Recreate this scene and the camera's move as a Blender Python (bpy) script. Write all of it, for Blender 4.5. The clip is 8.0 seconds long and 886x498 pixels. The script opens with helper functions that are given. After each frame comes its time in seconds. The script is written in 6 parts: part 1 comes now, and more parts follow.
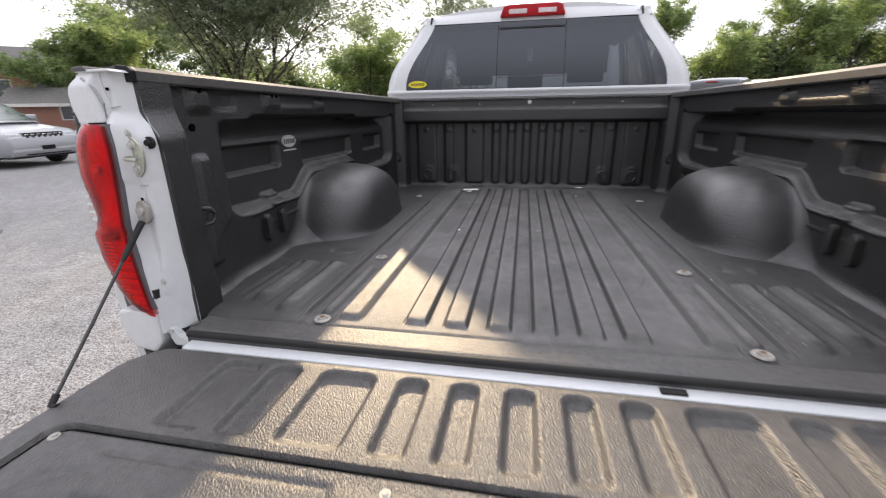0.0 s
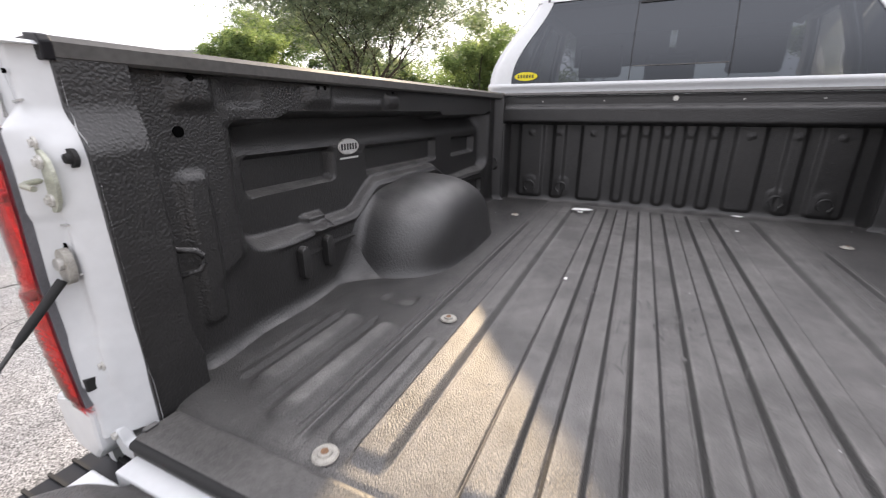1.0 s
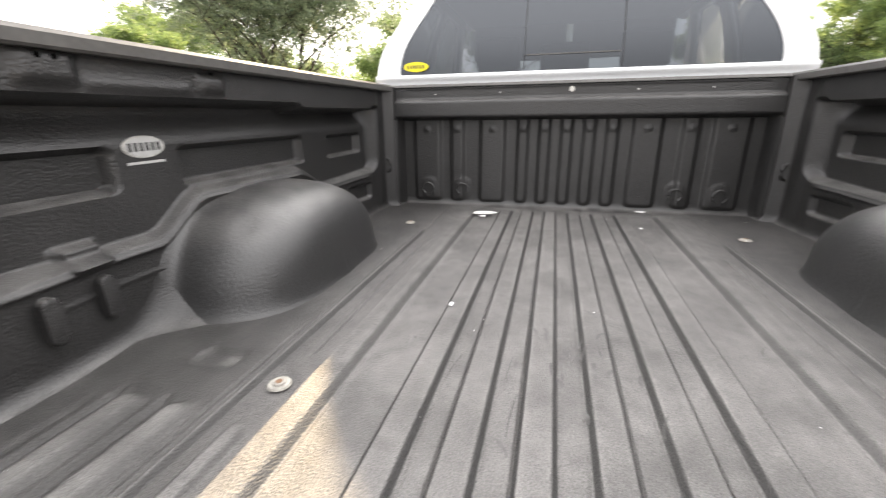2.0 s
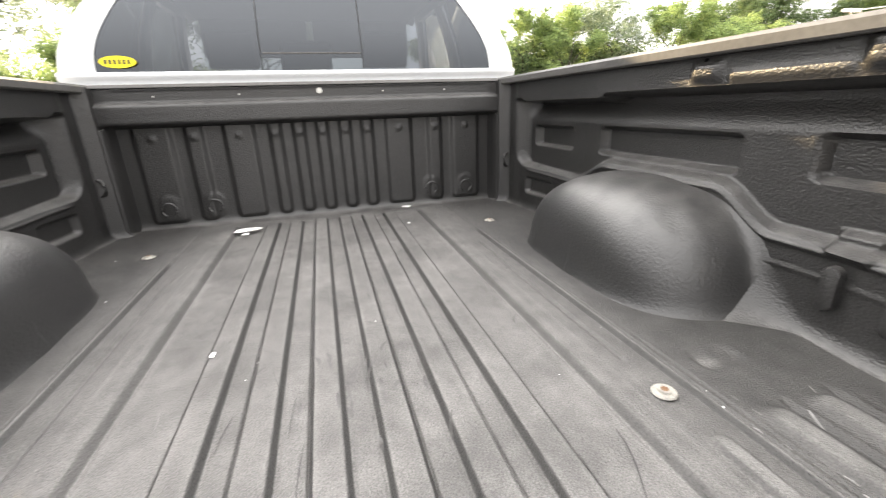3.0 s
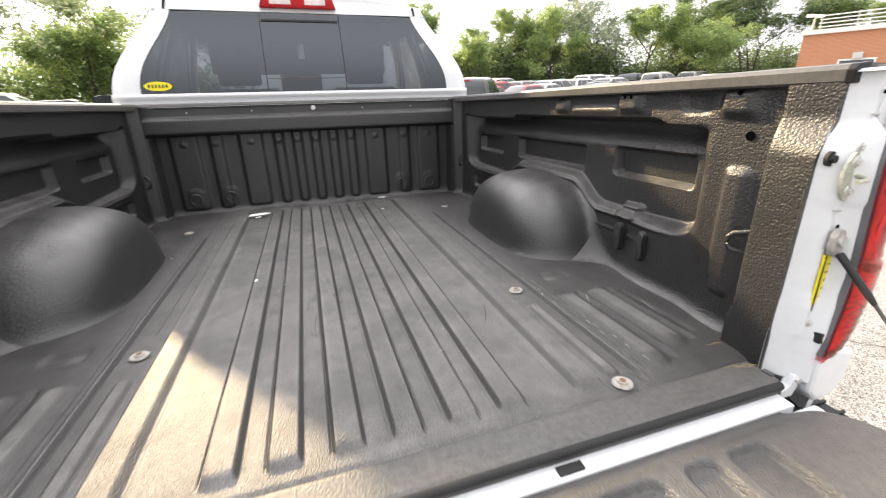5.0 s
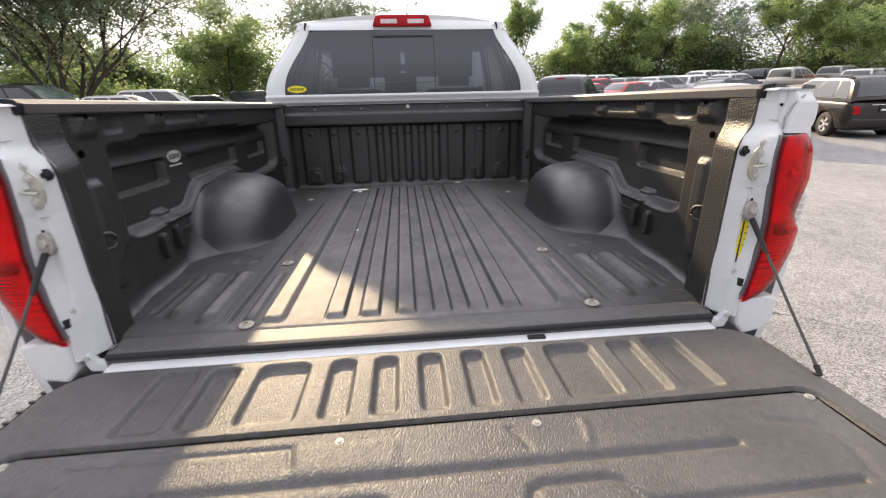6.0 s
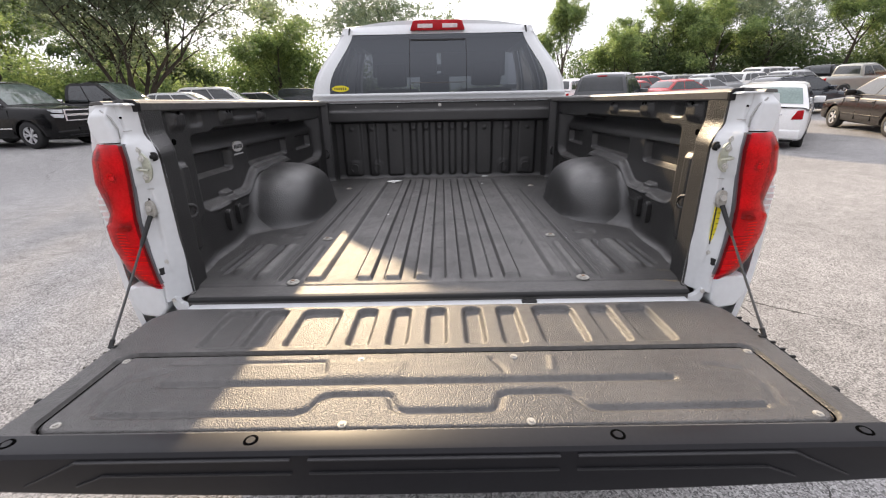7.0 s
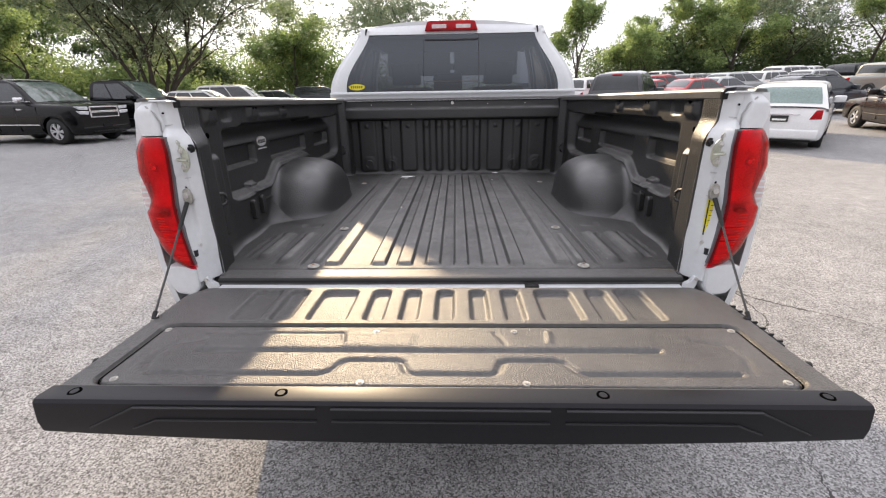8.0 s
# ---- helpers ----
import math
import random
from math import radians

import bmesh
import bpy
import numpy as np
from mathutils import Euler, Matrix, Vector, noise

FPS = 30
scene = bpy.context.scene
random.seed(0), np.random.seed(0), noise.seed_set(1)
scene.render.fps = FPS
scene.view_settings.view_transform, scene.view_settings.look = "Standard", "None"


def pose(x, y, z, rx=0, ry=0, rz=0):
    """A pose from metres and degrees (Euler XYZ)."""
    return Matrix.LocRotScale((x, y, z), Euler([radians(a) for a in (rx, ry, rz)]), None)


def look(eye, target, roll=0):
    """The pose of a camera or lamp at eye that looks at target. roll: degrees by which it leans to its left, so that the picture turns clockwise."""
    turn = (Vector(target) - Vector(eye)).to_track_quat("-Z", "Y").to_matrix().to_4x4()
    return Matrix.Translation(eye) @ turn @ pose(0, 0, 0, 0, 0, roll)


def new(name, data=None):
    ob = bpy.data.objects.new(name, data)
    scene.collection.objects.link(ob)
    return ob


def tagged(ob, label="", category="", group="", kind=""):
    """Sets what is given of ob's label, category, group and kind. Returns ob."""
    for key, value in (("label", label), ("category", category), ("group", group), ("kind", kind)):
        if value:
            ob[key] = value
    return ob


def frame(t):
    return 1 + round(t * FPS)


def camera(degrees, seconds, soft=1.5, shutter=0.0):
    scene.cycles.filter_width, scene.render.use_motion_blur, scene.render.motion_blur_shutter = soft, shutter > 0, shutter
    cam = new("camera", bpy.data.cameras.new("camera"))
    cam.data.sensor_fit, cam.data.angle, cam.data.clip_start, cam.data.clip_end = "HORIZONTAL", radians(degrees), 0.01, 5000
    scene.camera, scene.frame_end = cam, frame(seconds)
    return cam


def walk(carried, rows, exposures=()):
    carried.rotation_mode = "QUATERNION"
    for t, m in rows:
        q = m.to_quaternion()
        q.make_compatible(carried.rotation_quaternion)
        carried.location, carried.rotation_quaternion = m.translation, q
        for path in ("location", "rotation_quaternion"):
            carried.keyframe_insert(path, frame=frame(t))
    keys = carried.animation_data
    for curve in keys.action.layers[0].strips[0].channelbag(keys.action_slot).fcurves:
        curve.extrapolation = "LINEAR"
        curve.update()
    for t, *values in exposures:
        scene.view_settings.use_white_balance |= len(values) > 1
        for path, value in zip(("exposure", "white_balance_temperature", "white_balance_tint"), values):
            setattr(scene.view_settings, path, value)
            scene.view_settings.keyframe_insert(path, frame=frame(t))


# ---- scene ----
cam = camera(94.2, 8.0, soft=1.15, shutter=0.3)
PATH = [
    (0, (-0.014, -0.73, 1.316), (-0.378, 1.135, 0.693), -0.8),
    (0.5, (-0.067, -0.497, 1.313), (-0.65, 1.309, 0.683), -0.4),
    (1, (-0.118, -0.264, 1.324), (-0.916, 1.457, 0.69), -0.1),
    (1.2, (-0.130, -0.180, 1.322), (-0.987, 1.511, 0.684), 0.0),
    (2.3, (-0.038, 0.084, 1.277), (-0.206, 1.978, 0.648), -1.2),
    (2.5, (-0.046, 0.098, 1.288), (0.028, 1.991, 0.646), -1.4),
    (3, (-0.008, 0.11, 1.302), (0.494, 1.932, 0.646), -2.0),
    (3.5, (0.017, 0.105, 1.308), (0.769, 1.835, 0.644), -2.3),
    (4, (0.008, 0.05, 1.32), (0.849, 1.737, 0.651), -2.3),
    (4.5, (-0.055, -0.189, 1.36), (0.704, 1.539, 0.697), -2.0),
    (4.7, (-0.061, -0.292, 1.368), (0.629, 1.465, 0.707), -1.9),
    (5.8, (-0.019, -0.828, 1.383), (0.207, 1.044, 0.717), -1.5),
    (6, (-0.036, -0.916, 1.39), (0.13, 0.963, 0.725), -1.3),
    (6.5, (-0.028, -1.054, 1.4), (0.026, 0.831, 0.732), -1.1),
    (7, (0.024, -1.145, 1.396), (0.016, 0.739, 0.724), -1.1),
    (7.5, (0.041, -1.218, 1.392), (-0.004, 0.665, 0.718), -1.0),
    (8, (0.033, -1.25, 1.394), (-0.032, 0.631, 0.717), -0.9),
]
# the truck stands nose-down by its rake; the path is given in the truck's own frame
RAKE = pose(0, 0, 0, -1.1, 0, 0)
EXPOSURE = [(0.0, 0.38, 6450, 10), (0.5, 0.56, 6450, 10), (1.0, 0.78, 6600, 10), (1.2, 0.92, 6700, 10), (2.4, 1.76, 7050, 5), (3.6, 1.84, 7100, 5), (4.5, 1.56, 7000, 5),
            (5.2, 0.92, 6750, 8), (5.8, 0.43, 6550, 10), (8.0, 0.38, 6500, 10)]
walk(cam, [(t, RAKE @ look(eye, aim, roll)) for t, eye, aim, roll in PATH], EXPOSURE)

# ---- world and sun: hazy late-afternoon light from ahead on the driver's side ----
HAZE, AUREOLE = 15.6, 0.80
SUN_AZ, SUN_EL = 17.0, 23.3          # degrees left of straight ahead, degrees up
world = bpy.data.worlds.new("hazy_sky")
scene.world = world
world.use_nodes = True
wn = world.node_tree.nodes
wl = world.node_tree.links
sky = wn.new("ShaderNodeTexSky")
sky.sky_type = "NISHITA"
sky.sun_disc = False
sky.sun_elevation = radians(SUN_EL)
sky.sun_rotation = radians(-SUN_AZ)
sky.air_density, sky.dust_density, sky.ozone_density = 1.0, 6.0, 1.0
# haze: brighter towards the zenith and in a wide aureole about the veiled sun
way = wn.new("ShaderNodeTexCoord")
split = wn.new("ShaderNodeSeparateXYZ")
wl.new(way.outputs["Generated"], split.inputs[0])
lift = wn.new("ShaderNodeMapRange")
lift.inputs["To Min"].default_value, lift.inputs["To Max"].default_value = 0.38, 0.90
wl.new(split.outputs["Z"], lift.inputs["Value"])
to_sun = wn.new("ShaderNodeVectorMath")
to_sun.operation = "DOT_PRODUCT"
to_sun.inputs[1].default_value = (-math.sin(radians(SUN_AZ)) * math.cos(radians(SUN_EL)), math.cos(radians(SUN_AZ)) * math.cos(radians(SUN_EL)), math.sin(radians(SUN_EL)))
wl.new(way.outputs["Generated"], to_sun.inputs[0])
near = wn.new("ShaderNodeMapRange")
near.inputs["From Min"].default_value, near.inputs["From Max"].default_value = -0.2, 1.0
wl.new(to_sun.outputs["Value"], near.inputs["Value"])
glow = wn.new("ShaderNodeMath")
glow.operation = "POWER"
glow.inputs[1].default_value = 5.0
wl.new(near.outputs["Result"], glow.inputs[0])
both = wn.new("ShaderNodeMath")
both.operation = "MULTIPLY_ADD"
both.inputs[1].default_value = AUREOLE
wl.new(glow.outputs[0], both.inputs[0])
wl.new(lift.outputs["Result"], both.inputs[2])
tone = wn.new("ShaderNodeVectorMath")
tone.operation = "SCALE"
tone.inputs[0].default_value = (HAZE * 0.985, HAZE * 0.975, HAZE * 1.06)
wl.new(both.outputs[0], tone.inputs["Scale"])
haze = wn.new("ShaderNodeMix")
haze.data_type = "RGBA"
haze.inputs["Factor"].default_value = 0.93
wl.new(sky.outputs["Color"], haze.inputs["A"])
wl.new(tone.outputs["Vector"], haze.inputs["B"])
wl.new(haze.outputs["Result"], wn["Background"].inputs["Color"])
wn["Background"].inputs["Strength"].default_value = 0.1

sun = new("sun", bpy.data.lights.new("sun", "SUN"))
sun.data.energy, sun.data.angle, sun.data.color = 5.0, radians(1.2), (1.0, 0.76, 0.48)
sun.matrix_world = look((0, 0, 30), (math.sin(radians(SUN_AZ)) * math.cos(radians(SUN_EL)),
                                     -math.cos(radians(SUN_AZ)) * math.cos(radians(SUN_EL)),
                                     30 - math.sin(radians(SUN_EL))))


# ---- materials ----
def mat(name, color, rough=0.5, metal=0.0, depth=0.3, coat=0.0, vary=0.0, vary_scale=3.0, bump=0.0, bump_scale=200.0,
        fine=0.0, fine_scale=900.0, spec=0.5, trans=0.0, cells=False, rough_vary=0.0, stretch=None, island=0.0, per_object=0.0):
    """A node material: base colour with two scales of variation, gloss and fine relief."""
    m = bpy.data.materials.new(name)
    m.use_nodes = True
    n, l = m.node_tree.nodes, m.node_tree.links
    b = n["Principled BSDF"]
    b.inputs["Base Color"].default_value = (*color, 1)
    b.inputs["Roughness"].default_value = rough
    b.inputs["Metallic"].default_value = metal
    b.inputs["Coat Weight"].default_value = coat
    b.inputs["Coat Roughness"].default_value = 0.05
    b.inputs["Specular IOR Level"].default_value = spec
    b.inputs["Transmission Weight"].default_value = trans
    co = n.new("ShaderNodeTexCoord").outputs["Object"]
    if stretch:
        mp = n.new("ShaderNodeMapping")
        mp.inputs["Scale"].default_value = stretch
        l.new(co, mp.inputs["Vector"])
        co = mp.outputs["Vector"]

    def tex(scale, detail=4.0):
        t = n.new("ShaderNodeTexNoise")
        t.inputs["Scale"].default_value = scale
        t.inputs["Detail"].default_value = detail
        l.new(co, t.inputs["Vector"])
        return t.outputs["Fac"]

    if vary or island or per_object:
        big, small = tex(vary_scale), tex(vary_scale * 14)
        add = n.new("ShaderNodeMath")
        add.operation = "ADD"
        l.new(big, add.inputs[0])
        l.new(small, add.inputs[1])
        val = n.new("ShaderNodeMapRange")
        val.inputs["From Min"].default_value, val.inputs["From Max"].default_value = 0.7, 1.3
        val.inputs["To Min"].default_value, val.inputs["To Max"].default_value = 1 - vary, 1 + vary
        l.new(add.outputs[0], val.inputs["Value"])
        out = val.outputs["Result"]
        for amount, node, sock in ((island, "ShaderNodeNewGeometry", "Random Per Island"), (per_object, "ShaderNodeObjectInfo", "Random")):
            if amount:
                r = n.new("ShaderNodeMapRange")
                r.inputs["To Min"].default_value, r.inputs["To Max"].default_value = 1 - amount, 1 + amount
                l.new(n.new(node).outputs[sock], r.inputs["Value"])
                mul = n.new("ShaderNodeMath")
                mul.operation = "MULTIPLY"
                l.new(out, mul.inputs[0])
                l.new(r.outputs["Result"], mul.inputs[1])
                out = mul.outputs[0]
        hsv = n.new("ShaderNodeHueSaturation")
        hsv.inputs["Color"].default_value = (*color, 1)
        l.new(out, hsv.inputs["Value"])
        l.new(hsv.outputs["Color"], b.inputs["Base Color"])
    if rough_vary:
        rv = n.new("ShaderNodeMapRange")
        rv.inputs["To Min"].default_value, rv.inputs["To Max"].default_value = rough - rough_vary, rough + rough_vary
        l.new(tex(vary_scale * 2), rv.inputs["Value"])
        l.new(rv.outputs["Result"], b.inputs["Roughness"])
    last = None
    for strength, scale, cell in ((bump, bump_scale, cells), (fine, fine_scale, False)):
        if not strength:
            continue
        if cell:
            t = n.new("ShaderNodeTexVoronoi")
            t.feature = "SMOOTH_F1"
            t.inputs["Scale"].default_value = scale
            l.new(co, t.inputs["Vector"])
            h = t.outputs["Distance"]
        else:
            h = tex(scale, 3.0)
        bp = n.new("ShaderNodeBump")
        bp.inputs["Strength"].default_value = strength
        bp.invert = cell
        bp.inputs["Distance"].default_value = depth / scale
        l.new(h, bp.inputs["Height"])
        if last:
            l.new(last, bp.inputs["Normal"])
        last = bp.outputs["Normal"]
    if last:
        l.new(last, b.inputs["Normal"])
    return m


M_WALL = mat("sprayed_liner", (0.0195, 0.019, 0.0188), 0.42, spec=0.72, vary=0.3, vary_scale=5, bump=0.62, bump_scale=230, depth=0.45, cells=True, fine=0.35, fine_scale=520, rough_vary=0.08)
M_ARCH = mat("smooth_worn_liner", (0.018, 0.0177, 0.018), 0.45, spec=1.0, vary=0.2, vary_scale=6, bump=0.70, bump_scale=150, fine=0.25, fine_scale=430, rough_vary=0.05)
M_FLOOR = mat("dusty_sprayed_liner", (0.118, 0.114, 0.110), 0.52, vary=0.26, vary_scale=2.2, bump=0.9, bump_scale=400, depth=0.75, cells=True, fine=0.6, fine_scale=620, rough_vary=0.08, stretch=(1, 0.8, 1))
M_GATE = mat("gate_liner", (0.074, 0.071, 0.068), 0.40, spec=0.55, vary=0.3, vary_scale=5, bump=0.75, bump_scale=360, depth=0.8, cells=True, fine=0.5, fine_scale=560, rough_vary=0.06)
M_PLASTIC = mat("satin_black_plastic", (0.009, 0.009, 0.011), 0.38, spec=0.24, vary=0.15, vary_scale=8, fine=0.15, fine_scale=1500)
M_CAP = mat("weathered_rail_plastic", (0.085, 0.082, 0.078), 0.45, vary=0.25, vary_scale=6, fine=0.25, fine_scale=900)
M_WHITE = mat("white_paint", (0.655, 0.67, 0.68), 0.35, coat=0.5, vary=0.04, vary_scale=4)
M_SEALER = mat("seam_sealer", (0.42, 0.42, 0.41), 0.5, vary=0.12, vary_scale=20)
M_RED = mat("red_lens", (0.36, 0.003, 0.008), 0.10, spec=0.25, vary=0.35, vary_scale=22)
M_RED_DARK = mat("red_reflector", (0.30, 0.003, 0.010), 0.15, spec=0.3, vary=0.3, vary_scale=40, bump=0.5, bump_scale=120)
M_RED_LIGHT = mat("bright_red_bulb_bowl", (0.75, 0.02, 0.02), 0.12, spec=0.4, vary=0.3, vary_scale=30)
M_REFLECT = mat("lamp_bowl_silver", (0.72, 0.70, 0.69), 0.26, metal=0.55, vary=0.35, vary_scale=16, bump=0.5, bump_scale=45)
M_BADGE = mat("grey_badge", (0.50, 0.50, 0.49), 0.4, vary=0.1, vary_scale=60)
M_CLEAR = mat("clear_lamp_lens", (0.66, 0.54, 0.54), 0.1, coat=1.0, vary=0.2, vary_scale=40)
M_LINE = mat("moulded_line", (0.025, 0.025, 0.027), 0.5, vary=0.1, vary_scale=20)
M_SEAM = mat("grey_seam_strip", (0.12, 0.12, 0.13), 0.5, vary=0.15, vary_scale=20)
M_ZINC = mat("zinc_hardware", (0.46, 0.47, 0.39), 0.4, metal=0.45, vary=0.3, vary_scale=40)
M_WASHER = mat("dull_washer", (0.36, 0.345, 0.31), 0.5, metal=0.15, vary=0.4, vary_scale=70)
M_LIP = mat("black_floor_lip", (0.085, 0.082, 0.079), 0.5, vary=0.3, vary_scale=6, bump=0.8, bump_scale=220, depth=0.4)
M_STEEL = mat("bare_steel", (0.55, 0.54, 0.51), 0.45, metal=0.5, vary=0.35, vary_scale=60)
M_VOID = mat("open_hole", (0.003, 0.003, 0.003), 1.0, spec=0.0)
M_RUST = mat("rusty_screw", (0.20, 0.11, 0.06), 0.8, vary=0.4, vary_scale=200)
M_BLACK = mat("black_rubber", (0.012, 0.012, 0.012), 0.7, vary=0.2, vary_scale=20)
M_CABLE = mat("braided_cable", (0.05, 0.05, 0.05), 0.55, vary=0.3, vary_scale=60)
M_YELLOW = mat("yellow_vinyl", (0.80, 0.68, 0.02), 0.4, vary=0.06, vary_scale=20)
M_INK = mat("black_ink", (0.02, 0.02, 0.02), 0.5, vary=0.1, vary_scale=50)
M_PAPER = mat("white_paper", (0.85, 0.85, 0.83), 0.7, vary=0.08, vary_scale=60)
M_CHROME = mat("chrome", (0.78, 0.78, 0.79), 0.2, metal=0.75, vary=0.05, vary_scale=10)
M_CLOTH = mat("grey_headliner_cloth", (0.16, 0.16, 0.165), 0.9, vary=0.1, vary_scale=20)
M_SEAT = mat("dark_seat_cloth", (0.05, 0.05, 0.055), 0.9, vary=0.2, vary_scale=20)


def darken_outer(m, edge0, edge1, keep):
    """Darkens a material beyond a distance from the middle plane, along a ragged edge."""
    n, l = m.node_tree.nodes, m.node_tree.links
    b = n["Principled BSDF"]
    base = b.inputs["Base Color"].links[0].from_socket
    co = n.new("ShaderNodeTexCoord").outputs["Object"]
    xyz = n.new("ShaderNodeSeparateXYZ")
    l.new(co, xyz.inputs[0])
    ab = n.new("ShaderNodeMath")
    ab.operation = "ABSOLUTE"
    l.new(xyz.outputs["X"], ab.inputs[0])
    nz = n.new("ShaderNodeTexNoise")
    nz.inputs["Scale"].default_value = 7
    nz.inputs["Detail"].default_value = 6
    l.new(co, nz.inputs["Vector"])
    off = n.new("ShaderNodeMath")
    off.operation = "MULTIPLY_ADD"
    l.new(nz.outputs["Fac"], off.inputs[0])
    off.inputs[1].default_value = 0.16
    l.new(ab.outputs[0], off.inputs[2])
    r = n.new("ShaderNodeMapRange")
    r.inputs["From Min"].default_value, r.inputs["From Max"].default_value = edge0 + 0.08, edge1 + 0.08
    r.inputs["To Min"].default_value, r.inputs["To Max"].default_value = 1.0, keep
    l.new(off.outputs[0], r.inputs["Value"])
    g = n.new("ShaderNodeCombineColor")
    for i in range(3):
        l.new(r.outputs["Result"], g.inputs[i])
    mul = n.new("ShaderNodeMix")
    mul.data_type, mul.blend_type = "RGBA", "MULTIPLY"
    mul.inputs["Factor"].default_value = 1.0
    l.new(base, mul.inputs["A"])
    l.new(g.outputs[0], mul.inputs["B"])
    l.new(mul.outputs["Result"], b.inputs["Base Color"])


def bare_shaded_slopes(m, color, low, high, pale_tone):
    """Steep faces dark: thin dust, painted rib shade; crests pale: scuffs, painted sheen."""
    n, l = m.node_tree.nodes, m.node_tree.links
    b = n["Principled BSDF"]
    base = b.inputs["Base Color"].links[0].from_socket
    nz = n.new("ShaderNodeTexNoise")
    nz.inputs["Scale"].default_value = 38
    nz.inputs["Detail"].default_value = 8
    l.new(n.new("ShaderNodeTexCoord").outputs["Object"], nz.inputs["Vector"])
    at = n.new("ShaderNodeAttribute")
    at.attribute_name = "scuff_sheen"
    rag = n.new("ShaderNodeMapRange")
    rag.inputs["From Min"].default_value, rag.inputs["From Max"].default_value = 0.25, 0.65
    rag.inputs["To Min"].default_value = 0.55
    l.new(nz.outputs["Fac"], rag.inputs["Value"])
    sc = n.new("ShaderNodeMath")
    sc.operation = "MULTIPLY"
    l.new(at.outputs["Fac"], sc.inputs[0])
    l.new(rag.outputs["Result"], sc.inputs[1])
    # crest tone: scuffing, with sky sheen painted in
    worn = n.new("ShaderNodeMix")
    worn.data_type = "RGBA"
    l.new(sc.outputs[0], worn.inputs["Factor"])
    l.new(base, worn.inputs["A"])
    worn.inputs["B"].default_value = (*pale_tone, 1)
    # grain of the coating and walked-in stains
    both = []
    for scale, detail, f0, f1, t0, t1 in ((430, 2, 0.30, 0.70, 0.62, 1.40), (7.0, 7, 0.36, 0.60, 0.74, 1.10)):
        sp = n.new("ShaderNodeTexNoise")
        sp.inputs["Scale"].default_value, sp.inputs["Detail"].default_value = scale, detail
        l.new(n.new("ShaderNodeTexCoord").outputs["Object"], sp.inputs["Vector"])
        r = n.new("ShaderNodeMapRange")
        r.inputs["From Min"].default_value, r.inputs["From Max"].default_value = f0, f1
        r.inputs["To Min"].default_value, r.inputs["To Max"].default_value = t0, t1
        l.new(sp.outputs["Fac"], r.inputs["Value"])
        both.append(r.outputs["Result"])
    grit = n.new("ShaderNodeMath")
    grit.operation = "MULTIPLY"
    l.new(both[0], grit.inputs[0])
    l.new(both[1], grit.inputs[1])
    grain = n.new("ShaderNodeHueSaturation")
    l.new(worn.outputs["Result"], grain.inputs["Color"])
    l.new(grit.outputs[0], grain.inputs["Value"])
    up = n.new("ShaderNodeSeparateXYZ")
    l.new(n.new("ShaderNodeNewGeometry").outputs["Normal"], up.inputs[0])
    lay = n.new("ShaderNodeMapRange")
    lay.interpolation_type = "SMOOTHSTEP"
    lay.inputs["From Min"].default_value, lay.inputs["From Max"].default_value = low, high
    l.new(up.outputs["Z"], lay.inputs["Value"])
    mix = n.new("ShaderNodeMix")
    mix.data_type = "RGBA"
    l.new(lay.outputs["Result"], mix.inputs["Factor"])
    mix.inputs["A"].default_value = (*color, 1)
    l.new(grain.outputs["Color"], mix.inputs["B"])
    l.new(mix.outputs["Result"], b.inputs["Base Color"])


darken_outer(M_FLOOR, 0.44, 0.60, 0.50)
bare_shaded_slopes(M_FLOOR, (0.040, 0.039, 0.038), 0.55, 0.95, (0.185, 0.180, 0.173))


def dust_and_sheen(m, color, low, high, amount):
    """Pale level parts, in ragged patches: dust, with sky sheen painted in."""
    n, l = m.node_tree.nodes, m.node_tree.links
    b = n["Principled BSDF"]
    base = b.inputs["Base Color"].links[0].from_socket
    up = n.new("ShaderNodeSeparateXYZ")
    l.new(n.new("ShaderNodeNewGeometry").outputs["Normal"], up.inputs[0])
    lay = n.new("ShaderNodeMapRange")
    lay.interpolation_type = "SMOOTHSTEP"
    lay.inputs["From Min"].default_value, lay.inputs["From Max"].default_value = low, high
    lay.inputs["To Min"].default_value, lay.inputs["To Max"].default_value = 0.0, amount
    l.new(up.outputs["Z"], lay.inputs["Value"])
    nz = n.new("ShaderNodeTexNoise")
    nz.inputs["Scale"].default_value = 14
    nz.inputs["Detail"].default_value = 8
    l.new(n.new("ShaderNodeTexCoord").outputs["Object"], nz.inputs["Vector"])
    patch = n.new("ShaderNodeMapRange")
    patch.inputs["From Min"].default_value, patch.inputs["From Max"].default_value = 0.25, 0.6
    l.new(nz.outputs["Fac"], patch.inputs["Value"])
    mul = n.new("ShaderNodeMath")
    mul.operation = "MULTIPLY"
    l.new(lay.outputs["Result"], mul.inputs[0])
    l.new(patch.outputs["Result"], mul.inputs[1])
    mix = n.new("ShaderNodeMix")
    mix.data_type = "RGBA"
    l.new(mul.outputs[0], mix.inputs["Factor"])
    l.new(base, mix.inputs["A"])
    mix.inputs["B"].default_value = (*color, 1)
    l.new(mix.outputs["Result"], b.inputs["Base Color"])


# walls: ledge dust plus painted sky light; arches: mostly a painted top highlight
dust_and_sheen(M_WALL, (0.125, 0.121, 0.117), 0.50, 0.90, 0.85)
dust_and_sheen(M_ARCH, (0.100, 0.097, 0.094), 0.45, 1.0, 0.75)


